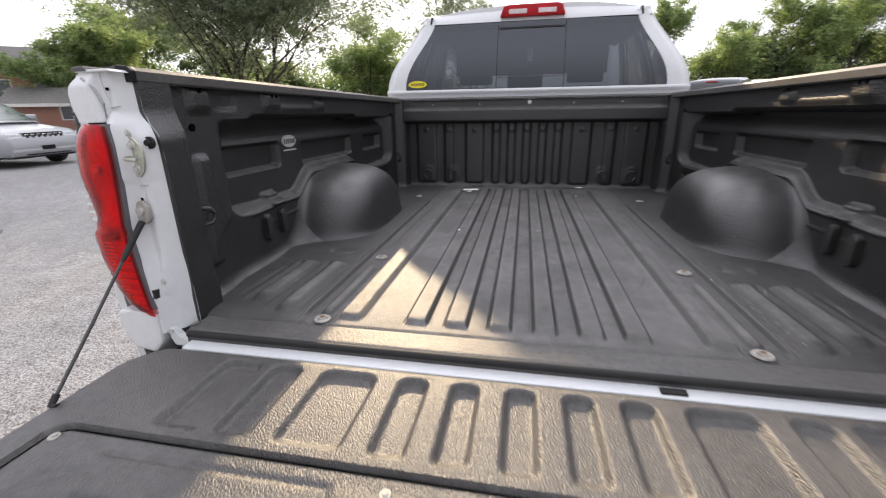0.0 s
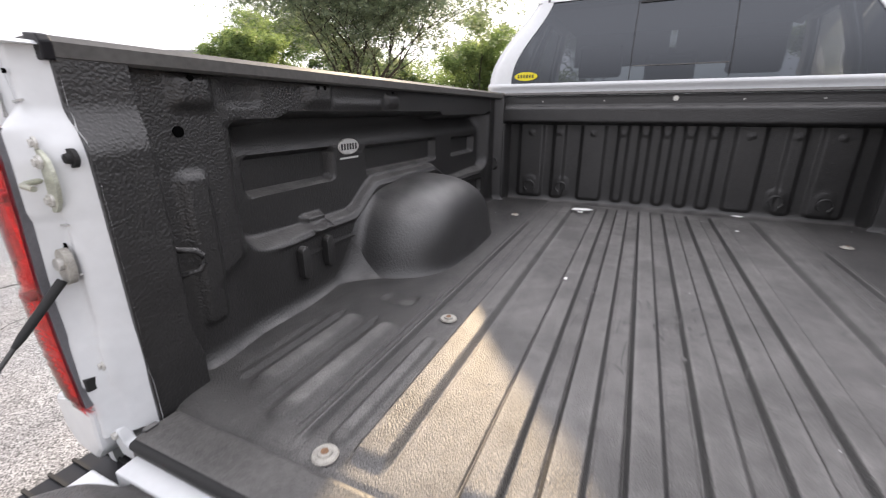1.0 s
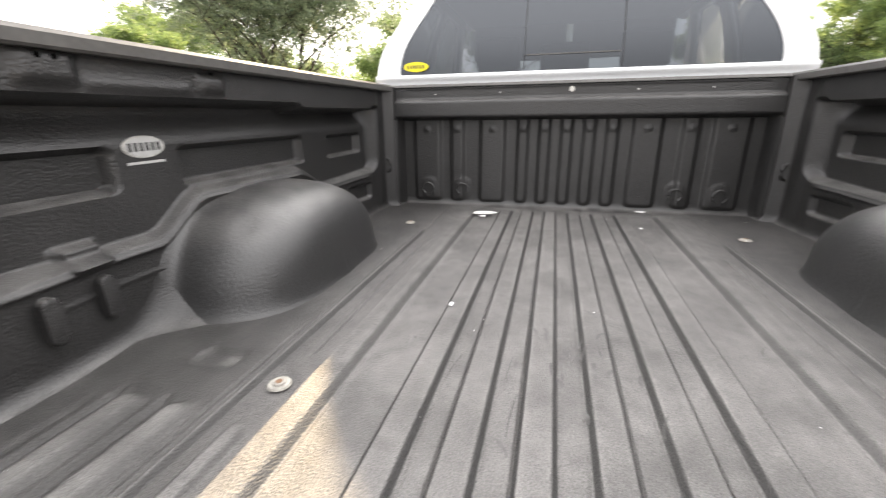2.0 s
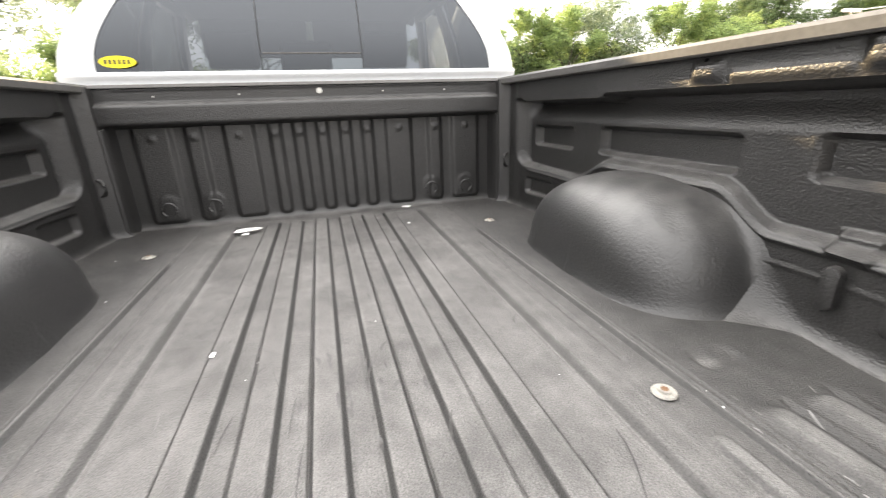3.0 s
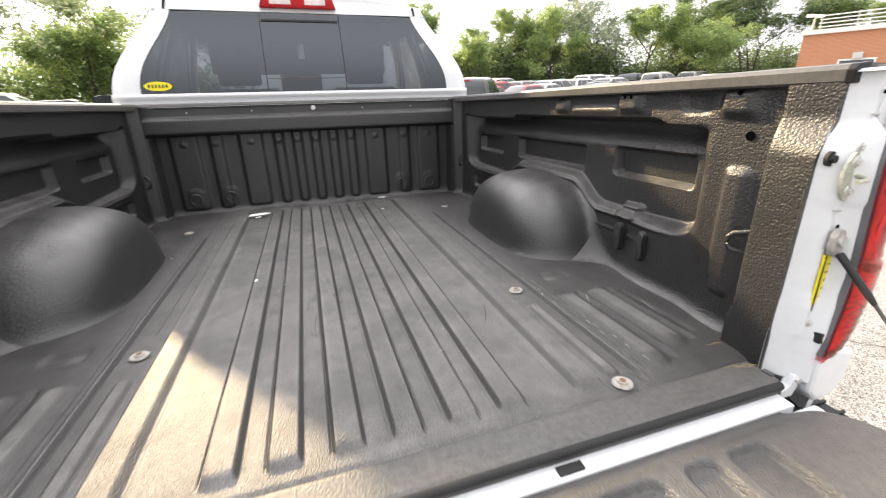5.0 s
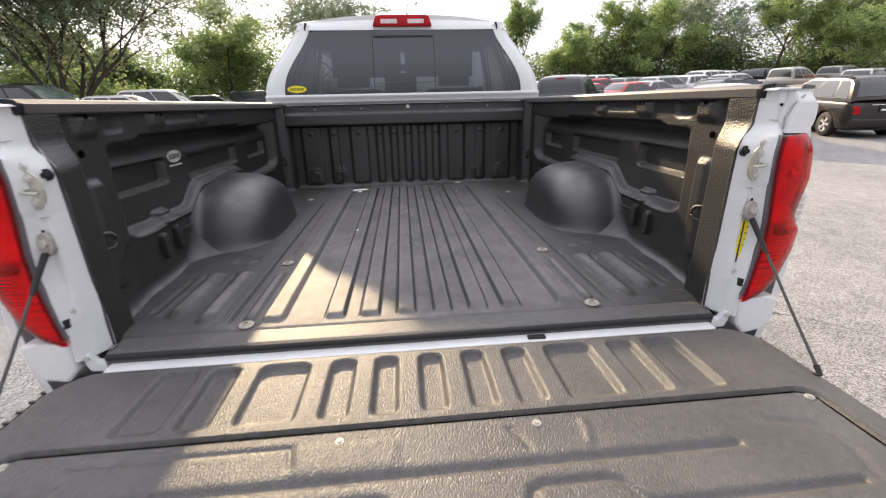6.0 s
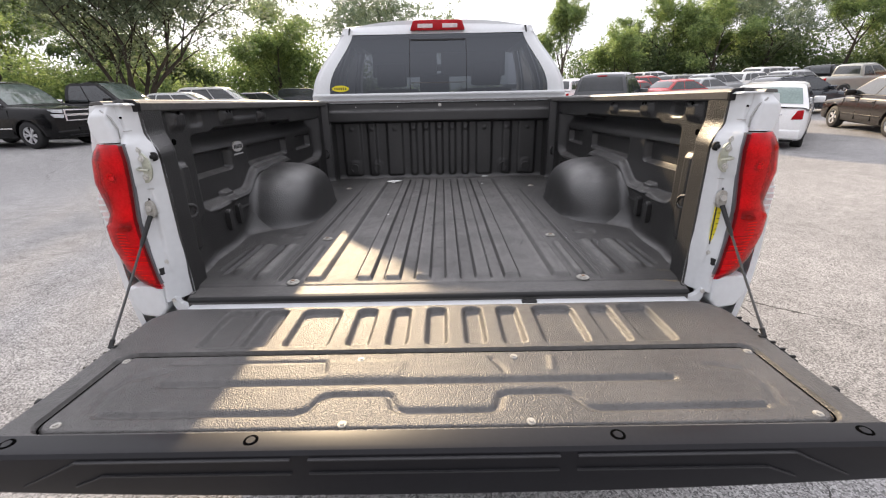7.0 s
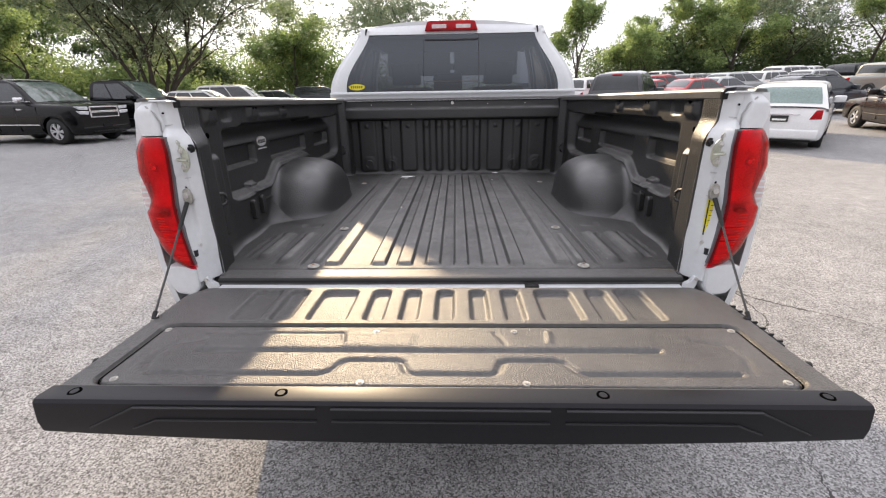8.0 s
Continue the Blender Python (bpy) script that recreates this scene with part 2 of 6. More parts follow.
# ---- mesh helpers ----
def mesh_object(name, verts, faces, material, smooth=True):
    me = bpy.data.meshes.new(name)
    me.from_pydata([tuple(v) for v in verts], [], [tuple(f) for f in faces])
    if material:
        me.materials.append(material)
    if smooth:
        me.polygons.foreach_set("use_smooth", [True] * len(me.polygons))
    me.update()
    return me


def part(name, data, parent=None, label="", material=None, bevel=0.0, auto=None):
    """One mesh object under a thing or a part. data: a mesh or a bmesh."""
    if isinstance(data, bmesh.types.BMesh):
        bm = data
        if bevel:
            bmesh.ops.bevel(bm, geom=bm.edges[:], offset=bevel, segments=2, affect="EDGES", profile=0.5)
        bmesh.ops.recalc_face_normals(bm, faces=bm.faces[:])
        data = bpy.data.meshes.new(name)
        bm.to_mesh(data)
        bm.free()
        if auto is not None:
            data.polygons.foreach_set("use_smooth", [True] * len(data.polygons))
            data.set_sharp_from_angle(angle=radians(auto))
    if material and not data.materials:
        data.materials.append(material)
    ob = new(name, data)
    if parent:
        ob.parent = parent
    if label:
        tagged(ob, label)
    return ob


def again(ob, x, y, z, rx=0, ry=0, rz=0, mirror=False):
    """A repeat of a part, on the same mesh, under the same parent."""
    o = ob.copy()
    scene.collection.objects.link(o)
    o.matrix_basis = pose(x, y, z, rx, ry, rz) @ Matrix.Diagonal((-1 if mirror else 1, 1, 1, 1))
    for c in ob.children:
        k = c.copy()
        scene.collection.objects.link(k)
        k.parent = o
    return o


def ease(a, b, x):
    t = np.clip((x - a) / (b - a), 0, 1)
    return t * t * (3 - 2 * t)


def box2(u, v, u0, u1, v0, v1, soft):
    """1 inside the rectangle, 0 outside, with eased edges."""
    return ease(u0 - soft, u0 + soft, u) * (1 - ease(u1 - soft, u1 + soft, u)) * ease(v0 - soft, v0 + soft, v) * (1 - ease(v1 - soft, v1 + soft, v))


def pill(u, v, u0, u1, v0, v1, r, soft):
    """1 inside a rounded rectangle, 0 outside, with eased edges."""
    du = np.abs(u - (u0 + u1) / 2) - ((u1 - u0) / 2 - r)
    dv = np.abs(v - (v0 + v1) / 2) - ((v1 - v0) / 2 - r)
    d = np.hypot(np.maximum(du, 0), np.maximum(dv, 0)) + np.minimum(np.maximum(du, dv), 0) - r
    return 1 - ease(-soft, soft, d)


def sheet(name, us, vs, fn, material, off=None, flat_back=False):
    """A pressed sheet: a grid shaped by fn(U, V), closed to a solid by the offset off."""
    U, V = np.meshgrid(np.asarray(us, float), np.asarray(vs, float), indexing="ij")
    X, Y, Z = fn(U, V)
    P = np.stack([X + 0 * U, Y + 0 * U, Z + 0 * U], -1)
    nu, nv = U.shape
    idx = np.arange(nu * nv).reshape(nu, nv)
    faces = np.stack([idx[:-1, :-1], idx[1:, :-1], idx[1:, 1:], idx[:-1, 1:]], -1).reshape(-1, 4).tolist()
    verts = P.reshape(-1, 3).tolist()
    if off:
        loop = [*idx[:, 0], *idx[-1, 1:], *idx[-2::-1, -1], *idx[0, -2:0:-1]]
        n0 = len(verts)
        if flat_back:
            verts += [[verts[i][k] + off[k] for k in range(3)] for i in loop]
            m = len(loop)
            faces += [[loop[i], n0 + i, n0 + (i + 1) % m, loop[(i + 1) % m]] for i in range(m)]
            faces.append([n0 + i for i in range(m)])
            loop = []
        else:
          faces += [[n0 + i for i in f[::-1]] for f in faces]
          verts += (P.reshape(-1, 3) + np.array(off)).tolist()
        m = len(loop)
        faces += [[loop[i], n0 + loop[i], n0 + loop[(i + 1) % m], loop[(i + 1) % m]] for i in range(m)]
    me = mesh_object(name, verts, faces, material)
    me.set_sharp_from_angle(angle=radians(50))
    return me


def prism(points, axis, a, b):
    """A polygon in the two other axes, swept from a to b along axis."""
    bm = bmesh.new()
    def place(p, c):
        return {"x": (c, p[0], p[1]), "y": (p[0], c, p[1]), "z": (p[0], p[1], c)}[axis]
    lo = [bm.verts.new(place(p, a)) for p in points]
    hi = [bm.verts.new(place(p, b)) for p in points]
    bm.faces.new(lo)
    bm.faces.new(hi[::-1])
    for i in range(len(points)):
        j = (i + 1) % len(points)
        bm.faces.new((lo[i], hi[i], hi[j], lo[j]))
    return bm


def block(x0, x1, y0, y1, z0, z1):
    return prism([(x0, y0), (x1, y0), (x1, y1), (x0, y1)], "z", z0, z1)


def disc(r, depth, seg=20, axis="z", c=(0, 0, 0), r2=None):
    """A short round plug, its base at c, rising along the axis."""
    bm = bmesh.new()
    bmesh.ops.create_cone(bm, cap_ends=True, segments=seg, radius1=r, radius2=r if r2 is None else r2, depth=abs(depth))
    bmesh.ops.translate(bm, verts=bm.verts[:], vec=(0, 0, abs(depth) / 2))
    turn = {"z": (0, 0, 0), "-y": (90, 0, 0), "y": (-90, 0, 0), "x": (0, 90, 0), "-x": (0, -90, 0)}[axis]
    bmesh.ops.transform(bm, matrix=pose(*c, *turn), verts=bm.verts[:])
    return bm


def merge(*bms):
    out = bmesh.new()
    for b in bms:
        me = bpy.data.meshes.new("tmp")
        b.to_mesh(me)
        b.free()
        out.from_mesh(me)
        bpy.data.meshes.remove(me)
    return out


def tube(path, radii, seg=8):
    """A round rod along a path; radii: one number or one for each point."""
    bm = bmesh.new()
    path = [Vector(p) for p in path]
    if not isinstance(radii, (list, tuple)):
        radii = [radii] * len(path)
    rings = []
    for i, p in enumerate(path):
        d = (path[min(i + 1, len(path) - 1)] - path[max(i - 1, 0)]).normalized()
        q = d.to_track_quat("Z", "Y")
        rings.append([bm.verts.new(p + q @ Vector((math.cos(a) * radii[i], math.sin(a) * radii[i], 0)))
                      for a in (k * math.tau / seg for k in range(seg))])
    for a, b in zip(rings, rings[1:]):
        for k in range(seg):
            bm.faces.new((a[k], a[(k + 1) % seg], b[(k + 1) % seg], b[k]))
    bm.faces.new(rings[0][::-1])
    bm.faces.new(rings[-1])
    return bm


def arc(c, r, a0, a1, n, plane="xz"):
    out = []
    for i in range(n + 1):
        a = radians(a0 + (a1 - a0) * i / n)
        u, v = r * math.cos(a), r * math.sin(a)
        out.append({"xz": (c[0] + u, c[1], c[2] + v), "yz": (c[0], c[1] + u, c[2] + v), "xy": (c[0] + u, c[1] + v, c[2])}[plane])
    return out


def pane_material(name, tint, ior=1.5, rough=0.02, sheen=(1, 1, 1)):
    """Thin tinted glass: tinted see-through, gloss by Fresnel."""
    m = bpy.data.materials.new(name)
    m.use_nodes = True
    n, l = m.node_tree.nodes, m.node_tree.links
    n.remove(n["Principled BSDF"])
    t = n.new("ShaderNodeBsdfTransparent")
    t.inputs["Color"].default_value = (*tint, 1)
    g = n.new("ShaderNodeBsdfGlossy")
    g.inputs["Roughness"].default_value = rough
    g.inputs["Color"].default_value = (*sheen, 1)
    f = n.new("ShaderNodeFresnel")
    f.inputs["IOR"].default_value = ior
    mix = n.new("ShaderNodeMixShader")
    l.new(f.outputs[0], mix.inputs[0])
    l.new(t.outputs[0], mix.inputs[1])
    l.new(g.outputs[0], mix.inputs[2])
    l.new(mix.outputs[0], n["Material Output"].inputs["Surface"])
    return m


M_PANE_SIDE = pane_material("tinted_side_glass", (0.055, 0.062, 0.060), 1.5)
M_PANE = pane_material("privacy_glass", (0.050, 0.056, 0.064), 1.74, 0.02, (0.86, 0.92, 1.0))
M_LENS = pane_material("red_lamp_lens", (0.95, 0.002, 0.042), 1.3, 0.02)
M_PANE_LIGHT = pane_material("light_tinted_glass", (0.82, 0.87, 0.84), 1.45)

# ---- the white pickup truck, in its own frame: bed from y 0 to 2.06, bed floor at z 0.85 ----
FLOOR = 0.85
truck = tagged(new("pickup_truck"), "white full-size pickup truck, tailgate down, black spray-lined empty bed", "pickup truck")
truck.matrix_basis = RAKE


def floor_z(x, y):
    a = np.abs(x)
    z = FLOOR - 0.004 + 0 * x
    run = ease(0.095, 0.125, y) * (1 - ease(1.93, 1.98, y))
    for r0, r1, w in ((0.026, 0.0735, 0.006), (0.126, 0.1745, 0.006), (0.2215, 0.2690, 0.006), (0.386, 0.4370, 0.009)):
        z = z + 0.0115 * run * ease(r0 - w, r0 + w, a) * (1 - ease(r1 - 0.003, r1 + 0.004, a))
        z = z - 0.0035 * run * np.exp(-((a - r1 - 0.0050) / 0.0024) ** 2) - 0.0020 * run * np.exp(-((a - r0 + w) / 0.004) ** 2)
    # outer field a little higher, behind a seam of two grooves and a ridge
    seam = ease(0.085, 0.13, y) * (1 - ease(1.5, 1.6, y))
    z = z + 0.0030 * ease(0.525, 0.535, a) * ease(0.075, 0.10, y)
    z = z + seam * (0.0045 * np.exp(-((a - 0.5315) / 0.0045) ** 2) - 0.0034 * np.exp(-((a - 0.5225) / 0.0024) ** 2) - 0.0030 * np.exp(-((a - 0.5420) / 0.0024) ** 2))
    z = z - 0.0035 * np.exp(-((a - 0.5560) / 0.0030) ** 2) * ease(0.10, 0.16, y) * (1 - ease(0.60, 0.80, y))
    # short ribs and grooves beside the seam, pressed ribs behind the wheel arches
    z = z - 0.0045 * pill(a, y, 0.477, 0.487, 0.65, 1.40, 0.005, 0.0045)
    z = z + 0.0095 * pill(a, y, 0.462, 0.490, 0.12, 0.45, 0.012, 0.0075)
    for q0, q1, y0, y1 in ((0.574, 0.616, 0.115, 0.465), (0.668, 0.712, 0.165, 0.465)):
        z = z + 0.0120 * pill(a, y, q0, q1, y0, y1, 0.020, 0.011)
        z = z - 0.0085 * pill(a, y, q1 + 0.018, q1 + 0.030, y0 + 0.01, y1 + 0.01, 0.006, 0.006)
    z = z - 0.004 * pill(a, y, 0.755, 0.770, 0.20, 0.44, 0.007, 0.010)
    z = z - 0.008 * pill(a, y, 0.60, 0.69, 0.575, 0.625, 0.02, 0.010)
    # dished bolt seats
    for bx, by in ((0.476, 0.096), (0.482, 0.553), (0.620, 1.648)):
        d = np.hypot(a - bx, y - by)
        z = z - 0.003 * (1 - ease(0.026, 0.040, d))
    # rear lip: a shallow joint, then a rolled edge
    z = z - 0.006 * np.exp(-((y - 0.072) / 0.003) ** 2)
    z = z - 0.004 * (1 - ease(-0.006, 0.006, y))
    # upturn into the sides and the front wall
    z = z + 0.012 * np.exp(-(0.868 - np.minimum(a, 0.868)) / 0.014) * ease(0.10, 0.2, y)
    return z + 0.0012 * np.sin(3.1 * x + 1.3) * np.sin(2.3 * y)


def floor_wear_sheen(x, y):
    """How pale crests, pads and rib shoulders are painted: scuffing plus sky sheen."""
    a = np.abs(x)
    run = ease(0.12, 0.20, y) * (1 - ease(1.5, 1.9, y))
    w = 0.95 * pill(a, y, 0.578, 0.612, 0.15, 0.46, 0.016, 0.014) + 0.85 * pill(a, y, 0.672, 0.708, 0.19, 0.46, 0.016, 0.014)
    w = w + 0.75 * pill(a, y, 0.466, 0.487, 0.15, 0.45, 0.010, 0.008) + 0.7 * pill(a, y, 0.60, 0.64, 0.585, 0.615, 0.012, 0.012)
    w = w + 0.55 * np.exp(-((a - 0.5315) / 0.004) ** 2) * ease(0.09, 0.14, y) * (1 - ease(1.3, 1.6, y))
    # band beside the outer rib: its lit slope painted pale
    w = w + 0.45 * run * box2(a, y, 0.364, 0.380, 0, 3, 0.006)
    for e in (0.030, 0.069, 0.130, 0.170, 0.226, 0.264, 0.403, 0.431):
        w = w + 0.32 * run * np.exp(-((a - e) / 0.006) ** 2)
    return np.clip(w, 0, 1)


xs = np.unique(np.concatenate([np.arange(-0.868, -0.57, 0.0028), np.arange(-0.57, 0.57, 0.0014), np.arange(0.57, 0.8681, 0.0028), [0.868]]))
ys = np.concatenate([np.arange(0.070, 0.135, 0.004), np.arange(0.135, 0.66, 0.011), np.arange(0.66, 1.9, 0.022), np.arange(1.9, 2.075, 0.008)])
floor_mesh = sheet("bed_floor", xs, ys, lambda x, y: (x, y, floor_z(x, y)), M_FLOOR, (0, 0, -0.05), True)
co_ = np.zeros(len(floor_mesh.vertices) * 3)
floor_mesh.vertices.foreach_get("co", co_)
floor_mesh.attributes.new("scuff_sheen", "FLOAT", "POINT").data.foreach_set("value", floor_wear_sheen(co_[0::3], co_[1::3]).astype(np.float32))
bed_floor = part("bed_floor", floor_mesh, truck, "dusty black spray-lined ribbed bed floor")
part("floor_lip", sheet("floor_lip", np.linspace(-0.766, 0.766, 120), np.concatenate([np.arange(-0.008, 0.066, 0.004), [0.0695]]), lambda x, y: (x, y, floor_z(x, y) + 0.0005), M_LIP, (0, 0, -0.05), True), bed_floor,
     "liner-coated rear lip of the bed floor")
part("edge_roll", tube([(-0.764, -0.004, 0.8365), (0.764, -0.004, 0.8365)], 0.0085, 12), bed_floor, "black rolled edge", M_BLACK, auto=60)


def rounded(x0, x1, y0, y1, r, n=6):
    """Outline of a rectangle with round corners."""
    out = []
    for cx, cy, a0 in ((x1 - r, y1 - r, 0), (x0 + r, y1 - r, 90), (x0 + r, y0 + r, 180), (x1 - r, y0 + r, 270)):
        out += [(cx + r * math.cos(radians(a0 + 90 * i / n)), cy + r * math.sin(radians(a0 + 90 * i / n))) for i in range(n + 1)]
    return out


def wall_in(y, z):
    """Distance of the right-hand bed side's inner skin from the middle plane."""
    led = 1.034 + 0.079 * ease(0.71, 0.87, y) * (1 - ease(1.26, 1.46, y)) + 0.004 * ease(1.5, 1.8, y)
    lower = 0.852 + 0.018 * ease(0.42, 0.66, y) * (1 - ease(1.60, 1.80, y))
    x = lower + (0.900 - lower) * pill(y, z - led, 0.322, 1.870, 0.004, 0.42, 0.062, 0.011 + 0.006 * (1 - ease(0.36, 0.50, y)))
    x = x - 0.007 * np.exp(-((z - led + 0.016) / 0.0055) ** 2) * ease(0.36, 0.46, y) * (1 - ease(1.74, 1.82, y))
    for y0, y1, z0, z1 in ((0.385, 0.680, 1.143, 1.226), (0.845, 1.345, 1.134, 1.216), (1.516, 1.793, 1.131, 1.207)):
        x = x + 0.032 * pill(y, z, y0, y1, z0, z1, 0.012, 0.007)
    x = x + 0.022 * pill(y, z, 1.60, 1.79, 0.925, 0.990, 0.012, 0.008)
    # upper box section under the rail, overhanging the panel, which leans out into a deep undercut
    x = x + 0.034 * ease(1.225, 1.300, z) * ease(0.33, 0.40, y) * (1 - ease(1.80, 1.86, y))
    low = 1.316 - 0.014 * box2(y, z, 1.26, 1.80, 0, 2, 0.02) - 0.014 * (1 - ease(0.42, 0.47, y))
    x = x + (0.832 - x) * ease(low - 0.010, low + 0.008, z)
    x = x - 0.012 * box2(y, z, 0.868, 0.935, 1.337, 1.372, 0.010) - 0.016 * box2(y, z, 0.520, 0.602, 1.338, 1.388, 0.012)
    x = x - 0.005 * box2(y, z, 0.62, 0.84, 1.332, 1.352, 0.008) + 0.008 * pill(y, z, 0.292, 0.385, 1.336, 1.380, 0.012, 0.006)
    # square boss on the ledge
    x = x - 0.026 * box2(y, z, 0.535, 0.605, 1.024, 1.062, 0.007)
    # rear post
    x = x + (0.831 - x) * (1 - ease(0.18 + 0.106 * ease(0.99, 1.05, z), 0.330, y)) * (1 - ease(1.20, 1.26, z)) + (0.831 - x) * (1 - ease(0.288, 0.345, y)) * ease(1.20, 1.26, z)
    x = x - 0.014 * pill(y, z, 0.188, 0.238, 0.932, 1.220, 0.012, 0.010)
    x = x - 0.016 * box2(y, z, 0.205, 0.275, 1.332, 1.385, 0.012)
    # front post
    x = x + (0.842 - x) * ease(1.835, 1.90, y)
    x = x + (0.796 - x) * ease(1.945, 1.965, y)
    # stake hooks and a scored line on the lower wall
    for yc in (0.582, 0.478):
        x = x + 0.003 * pill(y, z, yc - 0.020, yc + 0.020, 0.925, 0.995, 0.016, 0.006)
    x = x - 0.004 * box2(y, z, 0.50, 0.80, 0.966, 0.972, 0.004)
    # sleeve at the very rear, standing proud, slanted out at the top, flaring at the foot
    edge = 0.139 + 0.012 * (1 - ease(0.90, 0.96, z))
    x = x + (0.773 + 0.12 * (y - 0.043) * (1 - ease(1.25, 1.33, z)) + 0.029 * ease(1.262, 1.338, z) - x) * (1 - ease(edge - 0.008, edge + 0.008, y))
    # rounded foot
    r = 0.040 + 0.155 * ease(0.59, 0.77, y) ** 1.2 * (1 - ease(1.36, 1.54, y))
    h = np.clip(z - FLOOR + 0.006, 0, r)
    x = x - (r - np.sqrt(np.maximum(r * r - (r - h) ** 2, 0))) * ease(0.14, 0.18, y)
    return x + 0.0015 * np.sin(9 * y) * np.sin(11 * z)


wy = np.concatenate([np.arange(0.043, 0.36, 0.005), np.arange(0.36, 2.07, 0.0075)])
wz = np.concatenate([[0.840, 0.8445, 0.846, 0.848, 0.851, 0.855, 0.860], np.arange(0.866, 1.008, 0.0046), np.arange(1.009, 1.142, 0.0026), np.arange(1.1455, 1.4031, 0.0046)])
sides = {}
for s, where in ((-1, "driver"), (1, "passenger")):
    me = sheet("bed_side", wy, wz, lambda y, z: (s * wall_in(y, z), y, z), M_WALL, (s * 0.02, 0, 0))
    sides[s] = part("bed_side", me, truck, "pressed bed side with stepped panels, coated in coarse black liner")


def wheel_house(s):
    """Rounded arch cover with a flared foot."""
    def fn(th, u):
        f = np.sin(u * math.pi / 2) ** 0.70
        g = np.cos(u * math.pi / 2) ** 0.47
        c, n = np.cos(th), np.sin(th)
        cy = np.sign(c) * np.abs(c) ** 0.80
        y = 1.062 + np.where(c > 0, 0.385, 0.352) * g * cy
        z = FLOOR - 0.012 + 0.266 * g * np.abs(n) ** 0.78
        x = 0.915 - 0.297 * f
        # hollow strip where the rear of the cover runs into the side
        y = y - 0.062 * np.exp(-np.maximum(f - 0.13, 0) / 0.036) * ease(0.10, 0.75, -c) * (0.45 + 0.55 * ease(0, 0.8, -c))
        foot = np.exp(-(z - FLOOR + 0.012) / np.where(c > 0, 0.014, 0.020))
        y = y + foot * np.where(c > 0, 0.022, -0.045) * np.abs(cy) * (0.3 + 0.7 * (1 - f))
        x = x - foot * 0.018 * f
        dent = np.exp(-(((y - 0.83) / 0.035) ** 2 + ((x - 0.735) / 0.03) ** 2))
        return s * x, y, z - 0.006 * dent
    me = sheet("wheel_arch", np.linspace(0, math.pi, 97), np.concatenate([np.linspace(0.0, 0.22, 24), np.linspace(0.235, 0.9999, 44)]), fn, M_ARCH)
    return part("wheel_arch", me, truck, "rounded wheel arch cover in smooth-worn black liner")


for s in (-1, 1):
    wheel_house(s)


def bulkhead_y(x, z):
    """The front wall of the bed: corrugated field below, stepped box above."""
    a = np.abs(x)
    y = 2.062 + 0 * x
    foot = ease(0.868, 0.885, z)
    for c, w in ((0.0, 0.046), (0.097, 0.046), (0.194, 0.046), (0.335, 0.115), (0.505, 0.060), (0.655, 0.13)):
        y = y - 0.015 * pill(a, z, c - w / 2, c + w / 2, 0.872, 1.40, 0.020, 0.010)
        y = y - 0.006 * box2(a, z, c - 0.012, c + 0.012, 1.205, 1.225, 0.006)
    for c in (0.478, 0.650):
        y = y - 0.004 * pill(a, z, c - 0.034, c + 0.034, 0.88, 0.985, 0.030, 0.008)
    y = y + (1.984 - y) * ease(1.256, 1.272, z)
    y = y + (2.006 - y) * ease(1.338, 1.352, z)
    y = y - 0.022 * np.exp(-(z - FLOOR) / 0.010)
    y = y + (1.975 - y) * ease(0.775, 0.79, a) * (1 - ease(1.256, 1.272, z))
    return y


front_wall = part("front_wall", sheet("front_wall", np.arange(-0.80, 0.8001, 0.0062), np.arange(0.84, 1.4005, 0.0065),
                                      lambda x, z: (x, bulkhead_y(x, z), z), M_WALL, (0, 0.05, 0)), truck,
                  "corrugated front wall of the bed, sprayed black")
cap = part("front_rail", prism([(1.992, 1.402), (1.998, 1.415), (2.075, 1.418), (2.085, 1.402)], "x", -0.80, 0.80), truck,
           "black plastic cap along the front rail", M_CAP, 0.003)
part("slot_line", block(-0.74, 0.74, 1.999, 2.0035, 1.392, 1.396), front_wall, "", M_BLACK)
part("worn_spot", disc(0.012, 0.004, 14, "-y", (0.007, 2.0055, 1.380)), front_wall, "bare metal spot", M_STEEL)
dot = part("worn_fleck", disc(0.0035, 0.003, 8, "-y", (0, 0, 0)), front_wall, "", M_STEEL)
dot.matrix_basis = pose(-0.60, 2.005, 1.372)
for fx in (-0.30, 0.27, 0.545):
    again(dot, fx, 2.005, 1.373)

# rail caps
for s in (-1, 1):
    prof = [(0.806, 1.386), (0.801, 1.390), (0.800, 1.408), (0.806, 1.4155), (0.835, 1.419), (0.885, 1.417), (0.912, 1.409), (0.914, 1.396), (0.83, 1.386)]
    part("rail_cap", prism([(s * x, z) for x, z in prof], "y", 0.045, 2.05), truck, "weathered black plastic bed rail cap", M_CAP, auto=35)

# bed bolts
bolt = part("bed_bolt", merge(disc(0.0205, 0.003, 28, r2=0.0185), disc(0.0125, 0.0068, 24, r2=0.0105)), bed_floor, "dull steel bed bolt with wide washer", M_WASHER)
part("bolt_socket", disc(0.0065, 0.0012, 6, c=(0, 0, 0.0062)), bolt, "rusty hex recess", M_RUST)
spots = [(0.476, 0.096), (-0.476, 0.096), (0.482, 0.553), (-0.482, 0.553), (0.620, 1.648), (-0.620, 1.648)]
bolt.matrix_basis = pose(*spots[0], FLOOR - 0.0035, 0, 0, 20)
